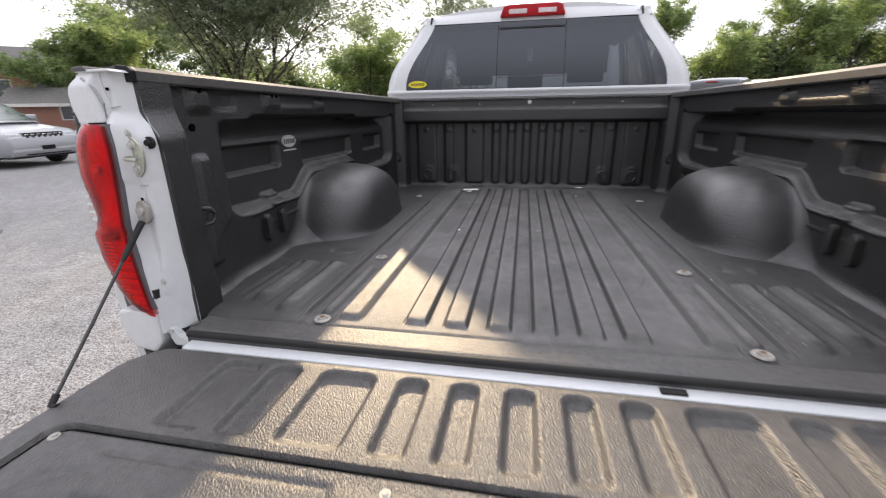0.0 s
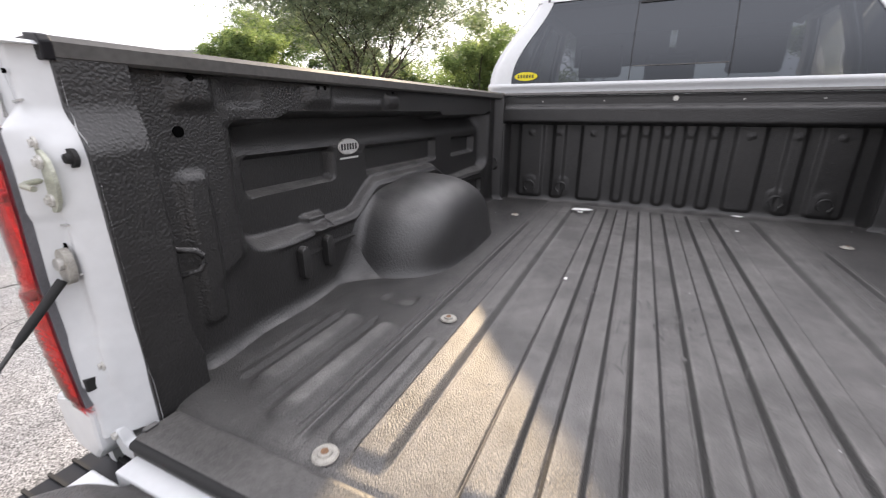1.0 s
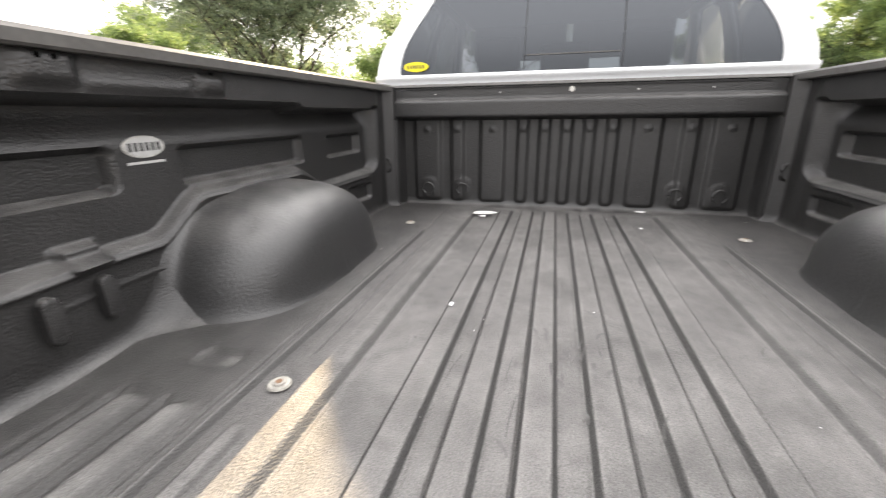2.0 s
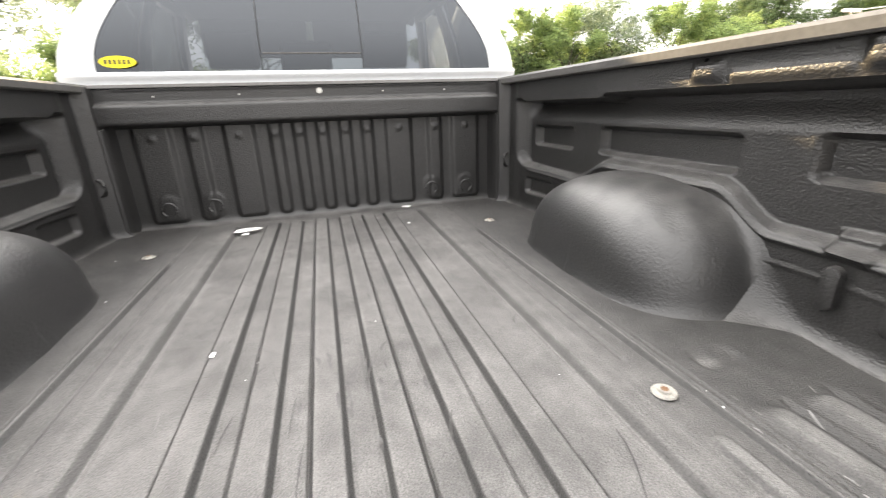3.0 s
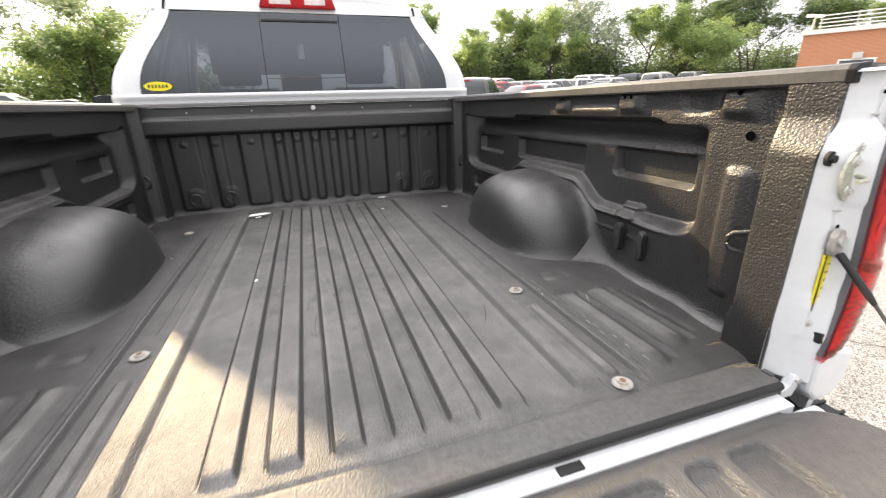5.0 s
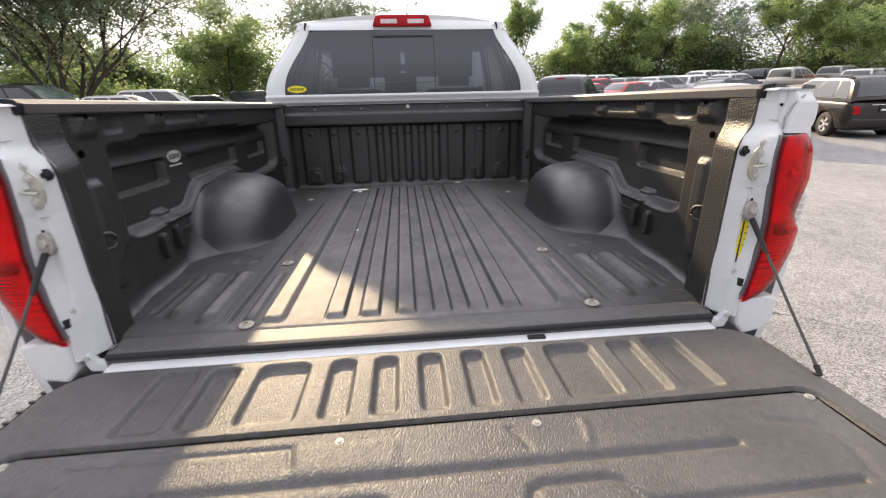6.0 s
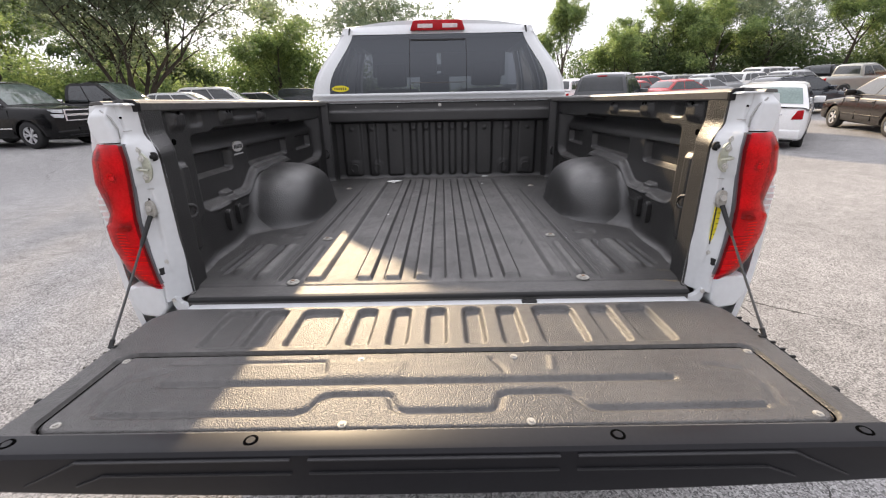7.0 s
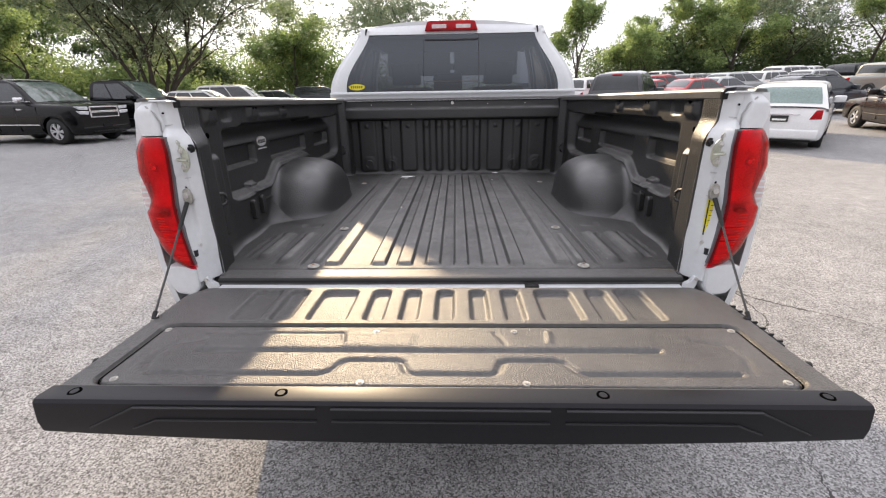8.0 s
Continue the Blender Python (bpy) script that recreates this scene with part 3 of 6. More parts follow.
for i, (bx, by) in enumerate(spots[1:]):
    again(bolt, bx, by, FLOOR - 0.0035 + (0.0025 if abs(bx) > 0.53 else 0), 0, 0, 37 * i)

# tie-down hooks, holes and flecks on the sides
for s in (-1, 1):
    side = sides[s]
    for yc in (0.582, 0.478):
        wx = float(wall_in(np.array(yc), np.array(0.99))) + 0.004
        part("stake_hook", prism([(yc + dy, 0.968 + dz) for dy, dz in rounded(-0.015, 0.015, -0.052, 0.036, 0.0148)], "x", s * (wx + 0.010), s * (wx - 0.026)), side,
             "stubby stake hook sprayed black", M_WALL, 0.005, auto=60)
    x = s * 0.829
    path = [(x, 0.138, 1.122), (x - s * 0.012, 0.142, 1.113), (x - s * 0.016, 0.148, 1.100), (x - s * 0.034, 0.172, 1.094), (x - s * 0.036, 0.180, 1.084),
            (x - s * 0.036, 0.181, 1.068), (x - s * 0.034, 0.174, 1.058), (x - s * 0.016, 0.150, 1.053), (x - s * 0.012, 0.144, 1.043), (x, 0.140, 1.034)]
    part("tie_down", tube(path, 0.0058, 8), side, "bent steel tie-down hook sprayed black", M_WALL, auto=60)
    for hy, hz in ((0.138, 1.122), (0.140, 1.033)):
        part("hook_bolt", disc(0.010, 0.006, 12, "-x" if s > 0 else "x", (x, hy, hz)), side, "", M_WALL)
    path = [(s * 0.838, 1.955, 1.082), (s * 0.818, 1.945, 1.075), (s * 0.812, 1.94, 1.06), (s * 0.812, 1.94, 1.04), (s * 0.818, 1.945, 1.025), (s * 0.838, 1.955, 1.018)]
    part("tie_down", tube(path, 0.0055, 8), side, "bent steel tie-down hook sprayed black", M_WALL, auto=60)
    for hy, hz, r, hx in ((0.206, 1.292, 0.0095, 0.8315), (0.234, 1.378, 0.005, 0.8155), (0.548, 1.377, 0.0045, 0.8155), (0.572, 1.377, 0.0045, 0.8155), (0.905, 1.378, 0.004, 0.8315)):
        part("drain_hole", merge(disc(r, 0.004, 18, "-x" if s > 0 else "x", (s * (hx + 0.002), hy, hz))), side, "open black hole", M_VOID)
ring = part("tie_ring", tube(arc((0, 0, 0), 0.028, -60, 240, 14), 0.0045, 6), front_wall, "round tie-down outline", M_WALL)
ring.matrix_basis = pose(-0.478, 2.040, 0.930)
for rx in (0.478, -0.650, 0.650):
    again(ring, rx, 2.028 if abs(rx) > 0.6 else 2.040, 0.930)

# oval badge on the driver's bed side; its lettering as bars
badge = part("badge", prism([(0.056 * math.cos(a), 0.026 * math.sin(a)) for a in np.linspace(0, math.tau, 32, endpoint=False)], "x", -0.003, 0.003), sides[-1],
             "pale oval maker's badge", M_STEEL)
badge.matrix_basis = pose(-0.902, 0.757, 1.226) @ Matrix.Diagonal((1, 0.88, 0.88, 1))
part("badge_face", prism([(0.050 * math.cos(a), 0.023 * math.sin(a)) for a in np.linspace(0, math.tau, 32, endpoint=False)], "x", 0.003, 0.0042), badge, "", M_BADGE)
for i in range(6):
    part("letter_bar", block(0.0042, 0.0052, -0.042 + i * 0.015, -0.034 + i * 0.015, -0.010, 0.010), badge, "", M_INK)
part("badge_line", block(-0.001, 0.003, -0.050, 0.050, -0.040, -0.034), badge, "", M_BADGE)

# ---- white rear ends of the bed sides, with their hardware ----
def rear_end(s):
    zk = [0.838, 1.20, 1.262, 1.283, 1.300, 1.328, 1.405]
    xk = [0.772, 0.7735, 0.774, 0.778, 0.787, 0.8015, 0.803]
    def skin(z, u):
        xi = np.interp(z, zk, xk)
        xo = np.interp(z, [0.838, 0.902, 0.986, 1.060, 1.095, 1.210, 1.265, 1.306, 1.35, 1.405], [0.822, 0.821, 0.831, 0.837, 0.837, 0.825, 0.822, 0.826, 0.845, 0.85])
        x = xi + (xo - xi) * u
        y = 0.007 - 0.027 * ease(-0.024, -0.002, x - xo) * (1 - ease(1.30, 1.34, z)) + 0.037 * (1 - ease(0.0, 0.030, x - xi)) + 0.003 * ease(0.030, 0.05, np.hypot(x - 0.806, (z - 0.963) * 0.7))
        y = y - 0.004 * pill(x, z, 0.785, 0.826, 1.190, 1.310, 0.012, 0.006) - 0.003 * pill(x, z, 0.790, 0.824, 0.930, 1.0, 0.01, 0.005)
        return s * x, y, z
    face = part("rear_post", sheet("rear_post", np.linspace(0.838, 1.405, 110), np.linspace(0, 1, 48), skin, M_WHITE, (s * 0.012, 0.006, 0)), truck,
                "white painted rear post of the bed side")
    # proud upper shoulder, rounded towards the flank
    def crest(z, u):
        lo = 0.836 + 0.010 * ease(1.33, 1.39, z)
        hi = 0.912 - 0.020 * ease(1.36, 1.405, z) - 0.008 * (1 - ease(1.31, 1.34, z))
        x = lo + (hi - lo) * np.minimum(u, 1) + 0.022 * np.clip(u - 1, 0, 1) ** 0.5
        y = 0.008 - 0.024 * ease(0.0, 0.25, u) * (1 - 0.7 * ease(1.375, 1.405, z)) + 0.20 * np.clip(u - 0.85, 0, 2) ** 1.7
        return s * x, y, z
    part("shoulder", sheet("shoulder", np.linspace(1.309, 1.405, 26), np.concatenate([np.linspace(0, 1, 22), [1.1, 1.25, 1.5, 1.8]]), crest, M_WHITE, (0, 0.02, 0)), face)
    part("crest_line", tube([(s * 0.842, -0.002, 1.318), (s * 0.8405, -0.003, 1.345), (s * 0.850, -0.006, 1.372), (s * 0.868, -0.012, 1.392)], 0.0025, 6), face, "", M_SEALER, auto=60)
    part("shoulder_top", prism([(s * x, z) for x, z in [(0.803, 1.4030), (0.890, 1.4030), (0.886, 1.4075), (0.812, 1.4085)]], "y", -0.004, 0.046), face, "", M_WHITE, 0.002)
    part("corner_cap", prism([(s * x, z) for x, z in [(0.860, 1.4045), (0.897, 1.4045), (0.893, 1.4125), (0.866, 1.4145)]], "y", -0.006, 0.05), face,
         "black rail end cap", M_CAP, 0.002)
    part("rail_end", prism([(s * x, z) for x, z in [(0.800, 1.386), (0.826, 1.386), (0.836, 1.4195), (0.806, 1.4165), (0.799, 1.408)]], "y", 0.034, 0.048), face, "black rail cap end", M_PLASTIC, 0.002)
    # quarter panel below the lamp
    part("lower_corner", prism([(s * x, z) for x, z in [(0.822, 0.889), (0.880, 0.894), (0.930, 0.890), (0.928, 0.83), (0.905, 0.795), (0.850, 0.785), (0.826, 0.812)]],
                               "y", -0.022, 0.12), face, "", M_WHITE, 0.008)
    # striker: plate with two screws and a pin
    plate = part("striker_plate", prism([(s * (0.803 + 0.022 * math.cos(a) * (1.0 if abs(math.sin(a)) < 0.75 else 0.8)), 1.239 + 0.041 * math.sin(a)) for a in np.linspace(0, math.tau, 18, endpoint=False)],
                                        "y", 0.001, 0.006), face, "zinc-plated latch striker plate", M_ZINC)
    part("striker_pin", tube([(s * 0.810, 0.002, 1.241), (s * 0.806, -0.018, 1.239), (s * 0.797, -0.024, 1.238), (s * 0.772, -0.024, 1.236)], 0.0038, 8), plate, "", M_ZINC, auto=60)
    screw = merge(disc(0.0092, 0.003, 16, "-y", (0, 0, 0), 0.0082), disc(0.0052, 0.0065, 6, "-y"))
    first = None
    for sx, sz, d in ((0.803, 1.264, 0.001), (0.802, 1.215, 0.001), (0.808, 1.287, 0.004), (0.810, 0.961, 0.005)):
        if first is None:
            first = part("screw", screw, face, "", M_STEEL)
            first.matrix_basis = pose(s * sx, d, sz)
        else:
            again(first, s * sx, d, sz)
    part("rubber_plug", merge(disc(0.0125, 0.006, 18, "-y", (s * 0.786, 0.032, 1.267)), disc(0.009, 0.012, 18, "-y", (s * 0.786, 0.032, 1.267), 0.006)), face, "black rubber plug", M_BLACK)
    for hx, hz, r in ((0.815, 1.150, 0.005), (0.814, 0.887, 0.0055), (0.832, 1.372, 0.003)):
        part("hole", disc(r, 0.003, 14, "-y", (s * hx, 0.0065, hz)), face, "", M_VOID)
    # pressed lines
    for x0, x1, z in ((0.792, 0.825, 1.182), (0.818, 0.828, 1.157), (0.812, 0.835, 1.340), (0.795, 0.806, 1.112)):
        part("pressed_line", prism([(s * x0, z), (s * x1, z - 0.002), (s * x1, z - 0.0045), (s * x0, z - 0.0025)], "y", 0.0052, 0.0085), face, "", M_SEALER)
    # support cable: pivot, sleeve, cable to the gate
    piv = part("cable_bracket", prism([(s * (0.810 + 0.0145 * math.cos(a)), 1.123 + 0.026 * math.sin(a)) for a in np.linspace(0, math.tau, 16, endpoint=False)], "y", -0.006, 0.004), face,
               "grey steel cable eye", M_WASHER)
    part("pivot_bolt", disc(0.009, 0.006, 12, "-y", (s * 0.810, -0.006, 1.128)), piv, "", M_STEEL)
    a, b = Vector((s * 0.811, -0.010, 1.105)), Vector((s * 0.797, -0.276, 0.846))
    part("cable_sleeve", tube([a, a.lerp(b, 0.06), a.lerp(b, 0.22), a.lerp(b, 0.26)], [0.0066, 0.0064, 0.0058, 0.0036], 8), face, "black rubber cable sleeve", M_BLACK, auto=60)
    part("support_cable", tube([a.lerp(b, 0.24), a.lerp(b, 0.6) - Vector((0, 0, 0.002)), b], 0.0031, 8), face, "thin black tailgate support cable", M_CABLE, auto=60)
    part("cable_end", tube([a.lerp(b, 0.95), b, b + Vector((-s * 0.012, 0, -0.002))], 0.006, 8), face, "", M_BLACK, auto=60)
    # hinge knuckle and torn sealer at the foot
    part("hinge_knuckle", prism([(s * 0.758, 0.800), (s * 0.806, 0.802), (s * 0.816, 0.822), (s * 0.812, 0.846), (s * 0.804, 0.850), (s * 0.795, 0.826), (s * 0.758, 0.814)], "y", -0.006, 0.012), face,
         "white hinge pocket", M_WHITE, 0.003)
    part("hinge_bolt", disc(0.006, 0.005, 12, "-y", (s * 0.807, -0.006, 0.840)), face, "", M_STEEL)
    part("torn_liner", block(min(s * 0.760, s * 0.772), max(s * 0.760, s * 0.772), 0.012, 0.034, 0.834, 0.850), face, "torn liner edge", M_WALL, 0.003)
    # dark trim gap beside the lamp
    gap = [(0.820, 0.902), (0.830, 0.986), (0.836, 1.060), (0.836, 1.095), (0.824, 1.210), (0.821, 1.265), (0.824, 1.306)]
    strip = [(x - 0.003, z) for x, z in gap] + [(x + 0.012, z) for x, z in gap[::-1]]
    part("lamp_gap", prism([(s * x, z) for x, z in strip], "y", -0.027, 0.0), face, "dark grey lamp seam", M_SEAM)
    part("lamp_clip", block(min(s * 0.812, s * 0.822), max(s * 0.812, s * 0.822), -0.020, 0.004, 0.928, 0.948), face, "", M_BLACK)
    return face


ends = {s: rear_end(s) for s in (-1, 1)}


def tail_light(s):
    """Wrap-round red lamp with a waist, bowls behind a clear-coated lens."""
    zs = [1.305, 1.262, 1.200, 1.141, 1.111, 1.070, 1.018, 0.943, 0.905, 0.886]
    inn = [0.824, 0.820, 0.824, 0.831, 0.835, 0.836, 0.834, 0.826, 0.820, 0.818]
    out = [0.922, 0.943, 0.953, 0.940, 0.935, 0.959, 0.956, 0.933, 0.905, 0.875]
    Zs = np.linspace(1.305, 0.886, 60)
    I = np.interp(-Zs, [-z for z in zs], inn)
    O = np.interp(-Zs, [-z for z in zs], out)

    def fn(i, u):
        k = i.astype(int)
        z, a, b = Zs[k], I[k], O[k]
        x = a + (b - a) * np.minimum(u, 1.0)
        endc = np.clip(np.minimum(1.305 - z, z - 0.886) / 0.03, 0, 1) ** 0.5
        y = -0.026 - 0.012 * endc * np.sin(np.clip(u, 0, 1) * math.pi * 0.62 + 0.35) + 0.034 * np.clip(u, 0, 1) ** 2.2 + 0.10 * np.clip(u - 0.85, 0, 1) ** 1.5
        groove = 0.004 * np.exp(-((z - 1.087) / 0.004) ** 2)
        rib = 0.0012 * np.sin(z * 480) * (1 - ease(0.985, 1.00, z)) * ease(0.10, 0.2, u)
        return s * (x + 0.004 * np.clip(u - 1, 0, 1)), y + groove + rib, z
    us = np.concatenate([np.linspace(0, 1, 24), [1.2, 1.5, 2.0]])

    def bowl(i, u):
        x, y, z = fn(i, u)
        deep = 0.010 + 0.010 * pill(u, z, 0.12, 0.90, 1.115, 1.295, 0.03, 0.02) + 0.0025 * np.sin(z * 300) * (1 - ease(1.02, 1.04, z))
        deep = deep + 0.010 * box2(u, z, 0.25, 0.55, 1.068, 1.080, 0.006)
        return x, np.minimum(y + deep, 0.02 + 0.12 * np.clip(u - 0.9, 0, 2)), z
    lamp = part("tail_light", sheet("tail_light", np.arange(60), us, bowl, M_REFLECT, (0, 0.012, 0)), truck, "glossy red tail lamp wrapping the corner")
    part("lens", sheet("lens", np.arange(60), us if s > 0 else us[::-1], fn, M_LENS), lamp, "clear red lens")
    for k in range(17):
        z = 1.056 - 0.0086 * k
        xa, xb = float(np.interp(-z, [-q for q in zs], inn)) + 0.008, float(np.interp(-z, [-q for q in zs], out)) - 0.046
        part("prism_rib", prism([(s * x, z + q) for x, q in [(xa, 0.0), (xb, 0.003), (xb, 0.0005), (xa, -0.0022)]], "y", -0.022, -0.006), lamp, "", M_RED_LIGHT)
    part("bulb_bowl", merge(disc(0.034, 0.012, 24, "-y", (s * 0.886, 0.004, 1.215), 0.016), disc(0.016, 0.014, 20, "-y", (s * 0.886, -0.006, 1.215), 0.010)), lamp, "bright bulb bowl", M_CHROME, auto=50)
    part("bulb", disc(0.009, 0.010, 14, "-y", (s * 0.882, -0.012, 1.215), 0.005), lamp, "", M_CLEAR)
    # thin chrome sliver added for the lamp's vertical glint
    part("light_guide", tube([(s * 0.905, -0.020, 1.255), (s * 0.912, -0.018, 1.20), (s * 0.905, -0.018, 1.155)], [0.002, 0.004, 0.002], 8), lamp, "", M_CHROME, auto=60)
    side = part("side_marker", prism([(s * x, z) for x, z in [(0.936, 1.160), (0.958, 1.172), (0.968, 1.130), (0.963, 1.090), (0.950, 1.080), (0.934, 1.112)]], "y", 0.012, 0.060), lamp, "clear ribbed side marker lens", M_CLEAR, 0.003)
    for k in range(4):
        part("marker_rib", block(min(s * 0.944, s * 0.964), max(s * 0.944, s * 0.964), 0.0095, 0.014, 1.097 + 0.018 * k, 1.102 + 0.018 * k), side, "", M_WHITE)
    part("reflector", prism([(s * (0.885 + 0.016 * math.cos(a)), 1.072 + 0.007 * math.sin(a)) for a in np.linspace(0, math.tau, 16, endpoint=False)], "y", -0.030, -0.012), lamp, "dark reflector insert", M_RED_DARK)
    return lamp


lamps = {s: tail_light(s) for s in (-1, 1)}

# yellow warning label on the passenger post; its text as bars
lab = part("warning_label", prism([(0.803, 1.098), (0.830, 1.096), (0.830, 0.985), (0.804, 0.987)], "y", 0.0042, 0.0085), ends[1], "yellow warning label with black header", M_YELLOW)
part("label_bar", prism([(0.8030, 1.098), (0.807, 1.098), (0.808, 0.987), (0.804, 0.987)], "y", 0.0034, 0.0044), lab, "", M_INK)
for i in range(6):
    part("text_bar", block(0.812, 0.827, 0.0036, 0.0044, 1.080 - 0.016 * i, 1.082 - 0.016 * i), lab, "", M_INK)

# ---- outer bed flanks, sill, bumper ----
for s in (-1, 1):
    def flank(y, v):
        z = 0.58 + v * 0.823
        x = 0.912 + 0.092 * np.sin(np.clip(v, 0, 1) ** 0.8 * math.pi * 0.93) ** 0.7 + 0.02 * np.exp(-((y - 1.06) / 0.45) ** 2) * (1 - v)
        arch = np.hypot(y - 1.06, (z - 0.40) * 1.0)
        push = np.clip(0.47 - arch, 0, 1)
        z = np.where(push > 0, np.maximum(z, 0.40 + np.sqrt(np.clip(0.47 ** 2 - (y - 1.06) ** 2, 0, 1))), z)
        x = x - 0.030 * (1 - ease(0.0, 0.10, y)) * (1 - 0.3 * v)
        return s * x, y, z
    part("outer_flank", sheet("outer_flank", np.linspace(0.03, 2.08, 70), np.linspace(0, 1, 30), flank, M_WHITE, (-s * 0.02, 0, 0)), truck, "white painted outer bed flank")

sill = part("bed_sill", prism([(-0.040, 0.785), (-0.040, 0.8195), (-0.0385, 0.821), (-0.0092, 0.823), (-0.0092, 0.785)], "x", -0.755, 0.755), truck, "white painted bed sill", M_WHITE)
part("sill_slot", block(0.255, 0.300, -0.032, -0.016, 0.820, 0.826), sill, "black latch slot", M_BLACK)

bumper = part("rear_bumper", prism([(0.14, 0.50), (-0.15, 0.50), (-0.19, 0.58), (-0.18, 0.675), (-0.05, 0.690), (0.14, 0.690)], "x", -1.005, 1.005), truck,
              "white rear bumper under the tailgate", M_WHITE, 0.01)
for s in (-1, 1):
    pad = part("step_pad", block(min(s * 0.78, s * 1.008), max(s * 0.78, s * 1.008), -0.17, 0.135, 0.688, 0.698), bumper, "black ribbed step pad", M_PLASTIC, 0.004)
    for i in range(8):
        part("tread_rib", block(min(s * 0.80, s * 1.012), max(s * 0.80, s * 1.012), -0.153 + i * 0.037, -0.147 + i * 0.037, 0.696, 0.7025), pad, "", M_BLACK)

# ---- tailgate, lying open ----
GATE = 0.846
SLOTS = [(-0.024, 0.024), (0.074, 0.121), (0.168, 0.219), (0.268, 0.374), (0.421, 0.478), (0.508, 0.586)]


def line_groove(x, y, pts, w):
    """Eased distance to a polyline, 1 on the line."""
    d = np.full(np.shape(x), 9.0)
    for (x0, y0), (x1, y1) in zip(pts, pts[1:]):
        dx, dy = x1 - x0, y1 - y0
        t = np.clip(((x - x0) * dx + (y - y0) * dy) / (dx * dx + dy * dy), 0, 1)
        d = np.minimum(d, np.hypot(x - x0 - t * dx, y - y0 - t * dy))
    return np.exp(-(d / w) ** 2)


def gate_z(x, y):
    a = np.abs(x)
    z = GATE + 0.004 * ease(-0.40, -0.60, y) + 0 * x
    # hinge edge rolls down, sides round off
    z = z - 0.030 * (1 - ease(0.0, 0.06, -0.040 - y)) ** 2
    # upside-down U slots, deep at the hinge end and running out towards the panel
    for s0, s1 in SLOTS:
        side = a if s0 >= 0 else x
        cut = pill(side, y, s0, s1, -0.36, -0.098, 0.018 if s1 - s0 < 0.09 else 0.022, 0.0065)
        z = z - 0.014 * cut * ease(-0.290, -0.262, y)
    # step down into the access panel, with its frame groove
    pan = pill(x, y, -0.732, 0.732, -0.553, -0.315, 0.03, 0.004)
    z = z - 0.004 * pan
    z = z - 0.013 * (pill(x, y, -0.740, 0.740, -0.559, -0.305, 0.034, 0.003) - pill(x, y, -0.731, 0.731, -0.553, -0.315, 0.028, 0.003))
    # pressed lines inside the panel
    z = z - 0.008 * line_groove(x, y, [(-0.58, -0.418), (0.50, -0.418)], 0.009)
    z = z - 0.0075 * line_groove(x, y, [(-0.64, -0.510), (-0.27, -0.512), (-0.245, -0.500), (-0.228, -0.466), (-0.21, -0.458), (-0.105, -0.458), (-0.09, -0.466),
                                        (-0.078, -0.500), (-0.06, -0.510), (0.105, -0.510), (0.122, -0.500), (0.132, -0.466), (0.15, -0.458), (0.255, -0.458), (0.272, -0.468),
                                        (0.292, -0.500), (0.312, -0.510), (0.63, -0.508)], 0.0075)
    z = z + 0.004 * box2(x, y, -0.245, -0.072, -0.40, -0.345, 0.010) * 0.6
    z = z - 0.004 * line_groove(x, y, [(-0.60, -0.343), (-0.255, -0.343), (-0.245, -0.385)], 0.006)
    z = z - 0.004 * line_groove(x, y, [(0.128, -0.343), (0.140, -0.360), (0.150, -0.388)], 0.006)
    z = z + 0.004 * line_groove(x, y, [(0.262, -0.343), (0.256, -0.385)], 0.008)
    z = z - 0.0035 * line_groove(x, y, [(-0.66, -0.50), (-0.68, -0.44), (-0.66, -0.395), (-0.60, -0.375)], 0.010)
    z = z - 0.0035 * line_groove(x, y, [(0.66, -0.50), (0.68, -0.44), (0.66, -0.395), (0.60, -0.375)], 0.010)
    return z - 0.022 * ease(0.975, 1.0, a / gate_half(y)) ** 2


def gate_half(y):
    return 0.808 - 0.075 * (1 - ease(0.0, 0.13, -0.038 - y)) ** 1.5


gx = np.linspace(-1, 1, 421)
gy = np.concatenate([np.arange(-0.570, -0.04, 0.0026), [-0.041, -0.0385]])
gate = part("tailgate", sheet("tailgate", gx, gy, lambda u, y: (u * gate_half(y), y, gate_z(u * gate_half(y), y)), M_GATE, (0, 0, -0.052), True), truck,
            "open tailgate, inner face sprayed with black liner")
lo_, hi_ = rounded(-0.7335, 0.7335, -0.5545, -0.3125, 0.029, 8), rounded(-0.7370, 0.7370, -0.5580, -0.3090, 0.032, 8)
gap_n = len(lo_)
part("panel_gap", mesh_object("panel_gap", [(x, y, GATE - 0.0075 + 0.004 * float(ease(-0.40, -0.60, np.array(y)))) for x, y in lo_ + hi_], [(i, (i + 1) % gap_n, gap_n + (i + 1) % gap_n, gap_n + i) for i in range(gap_n)], M_VOID), gate, "black gap round the access panel")


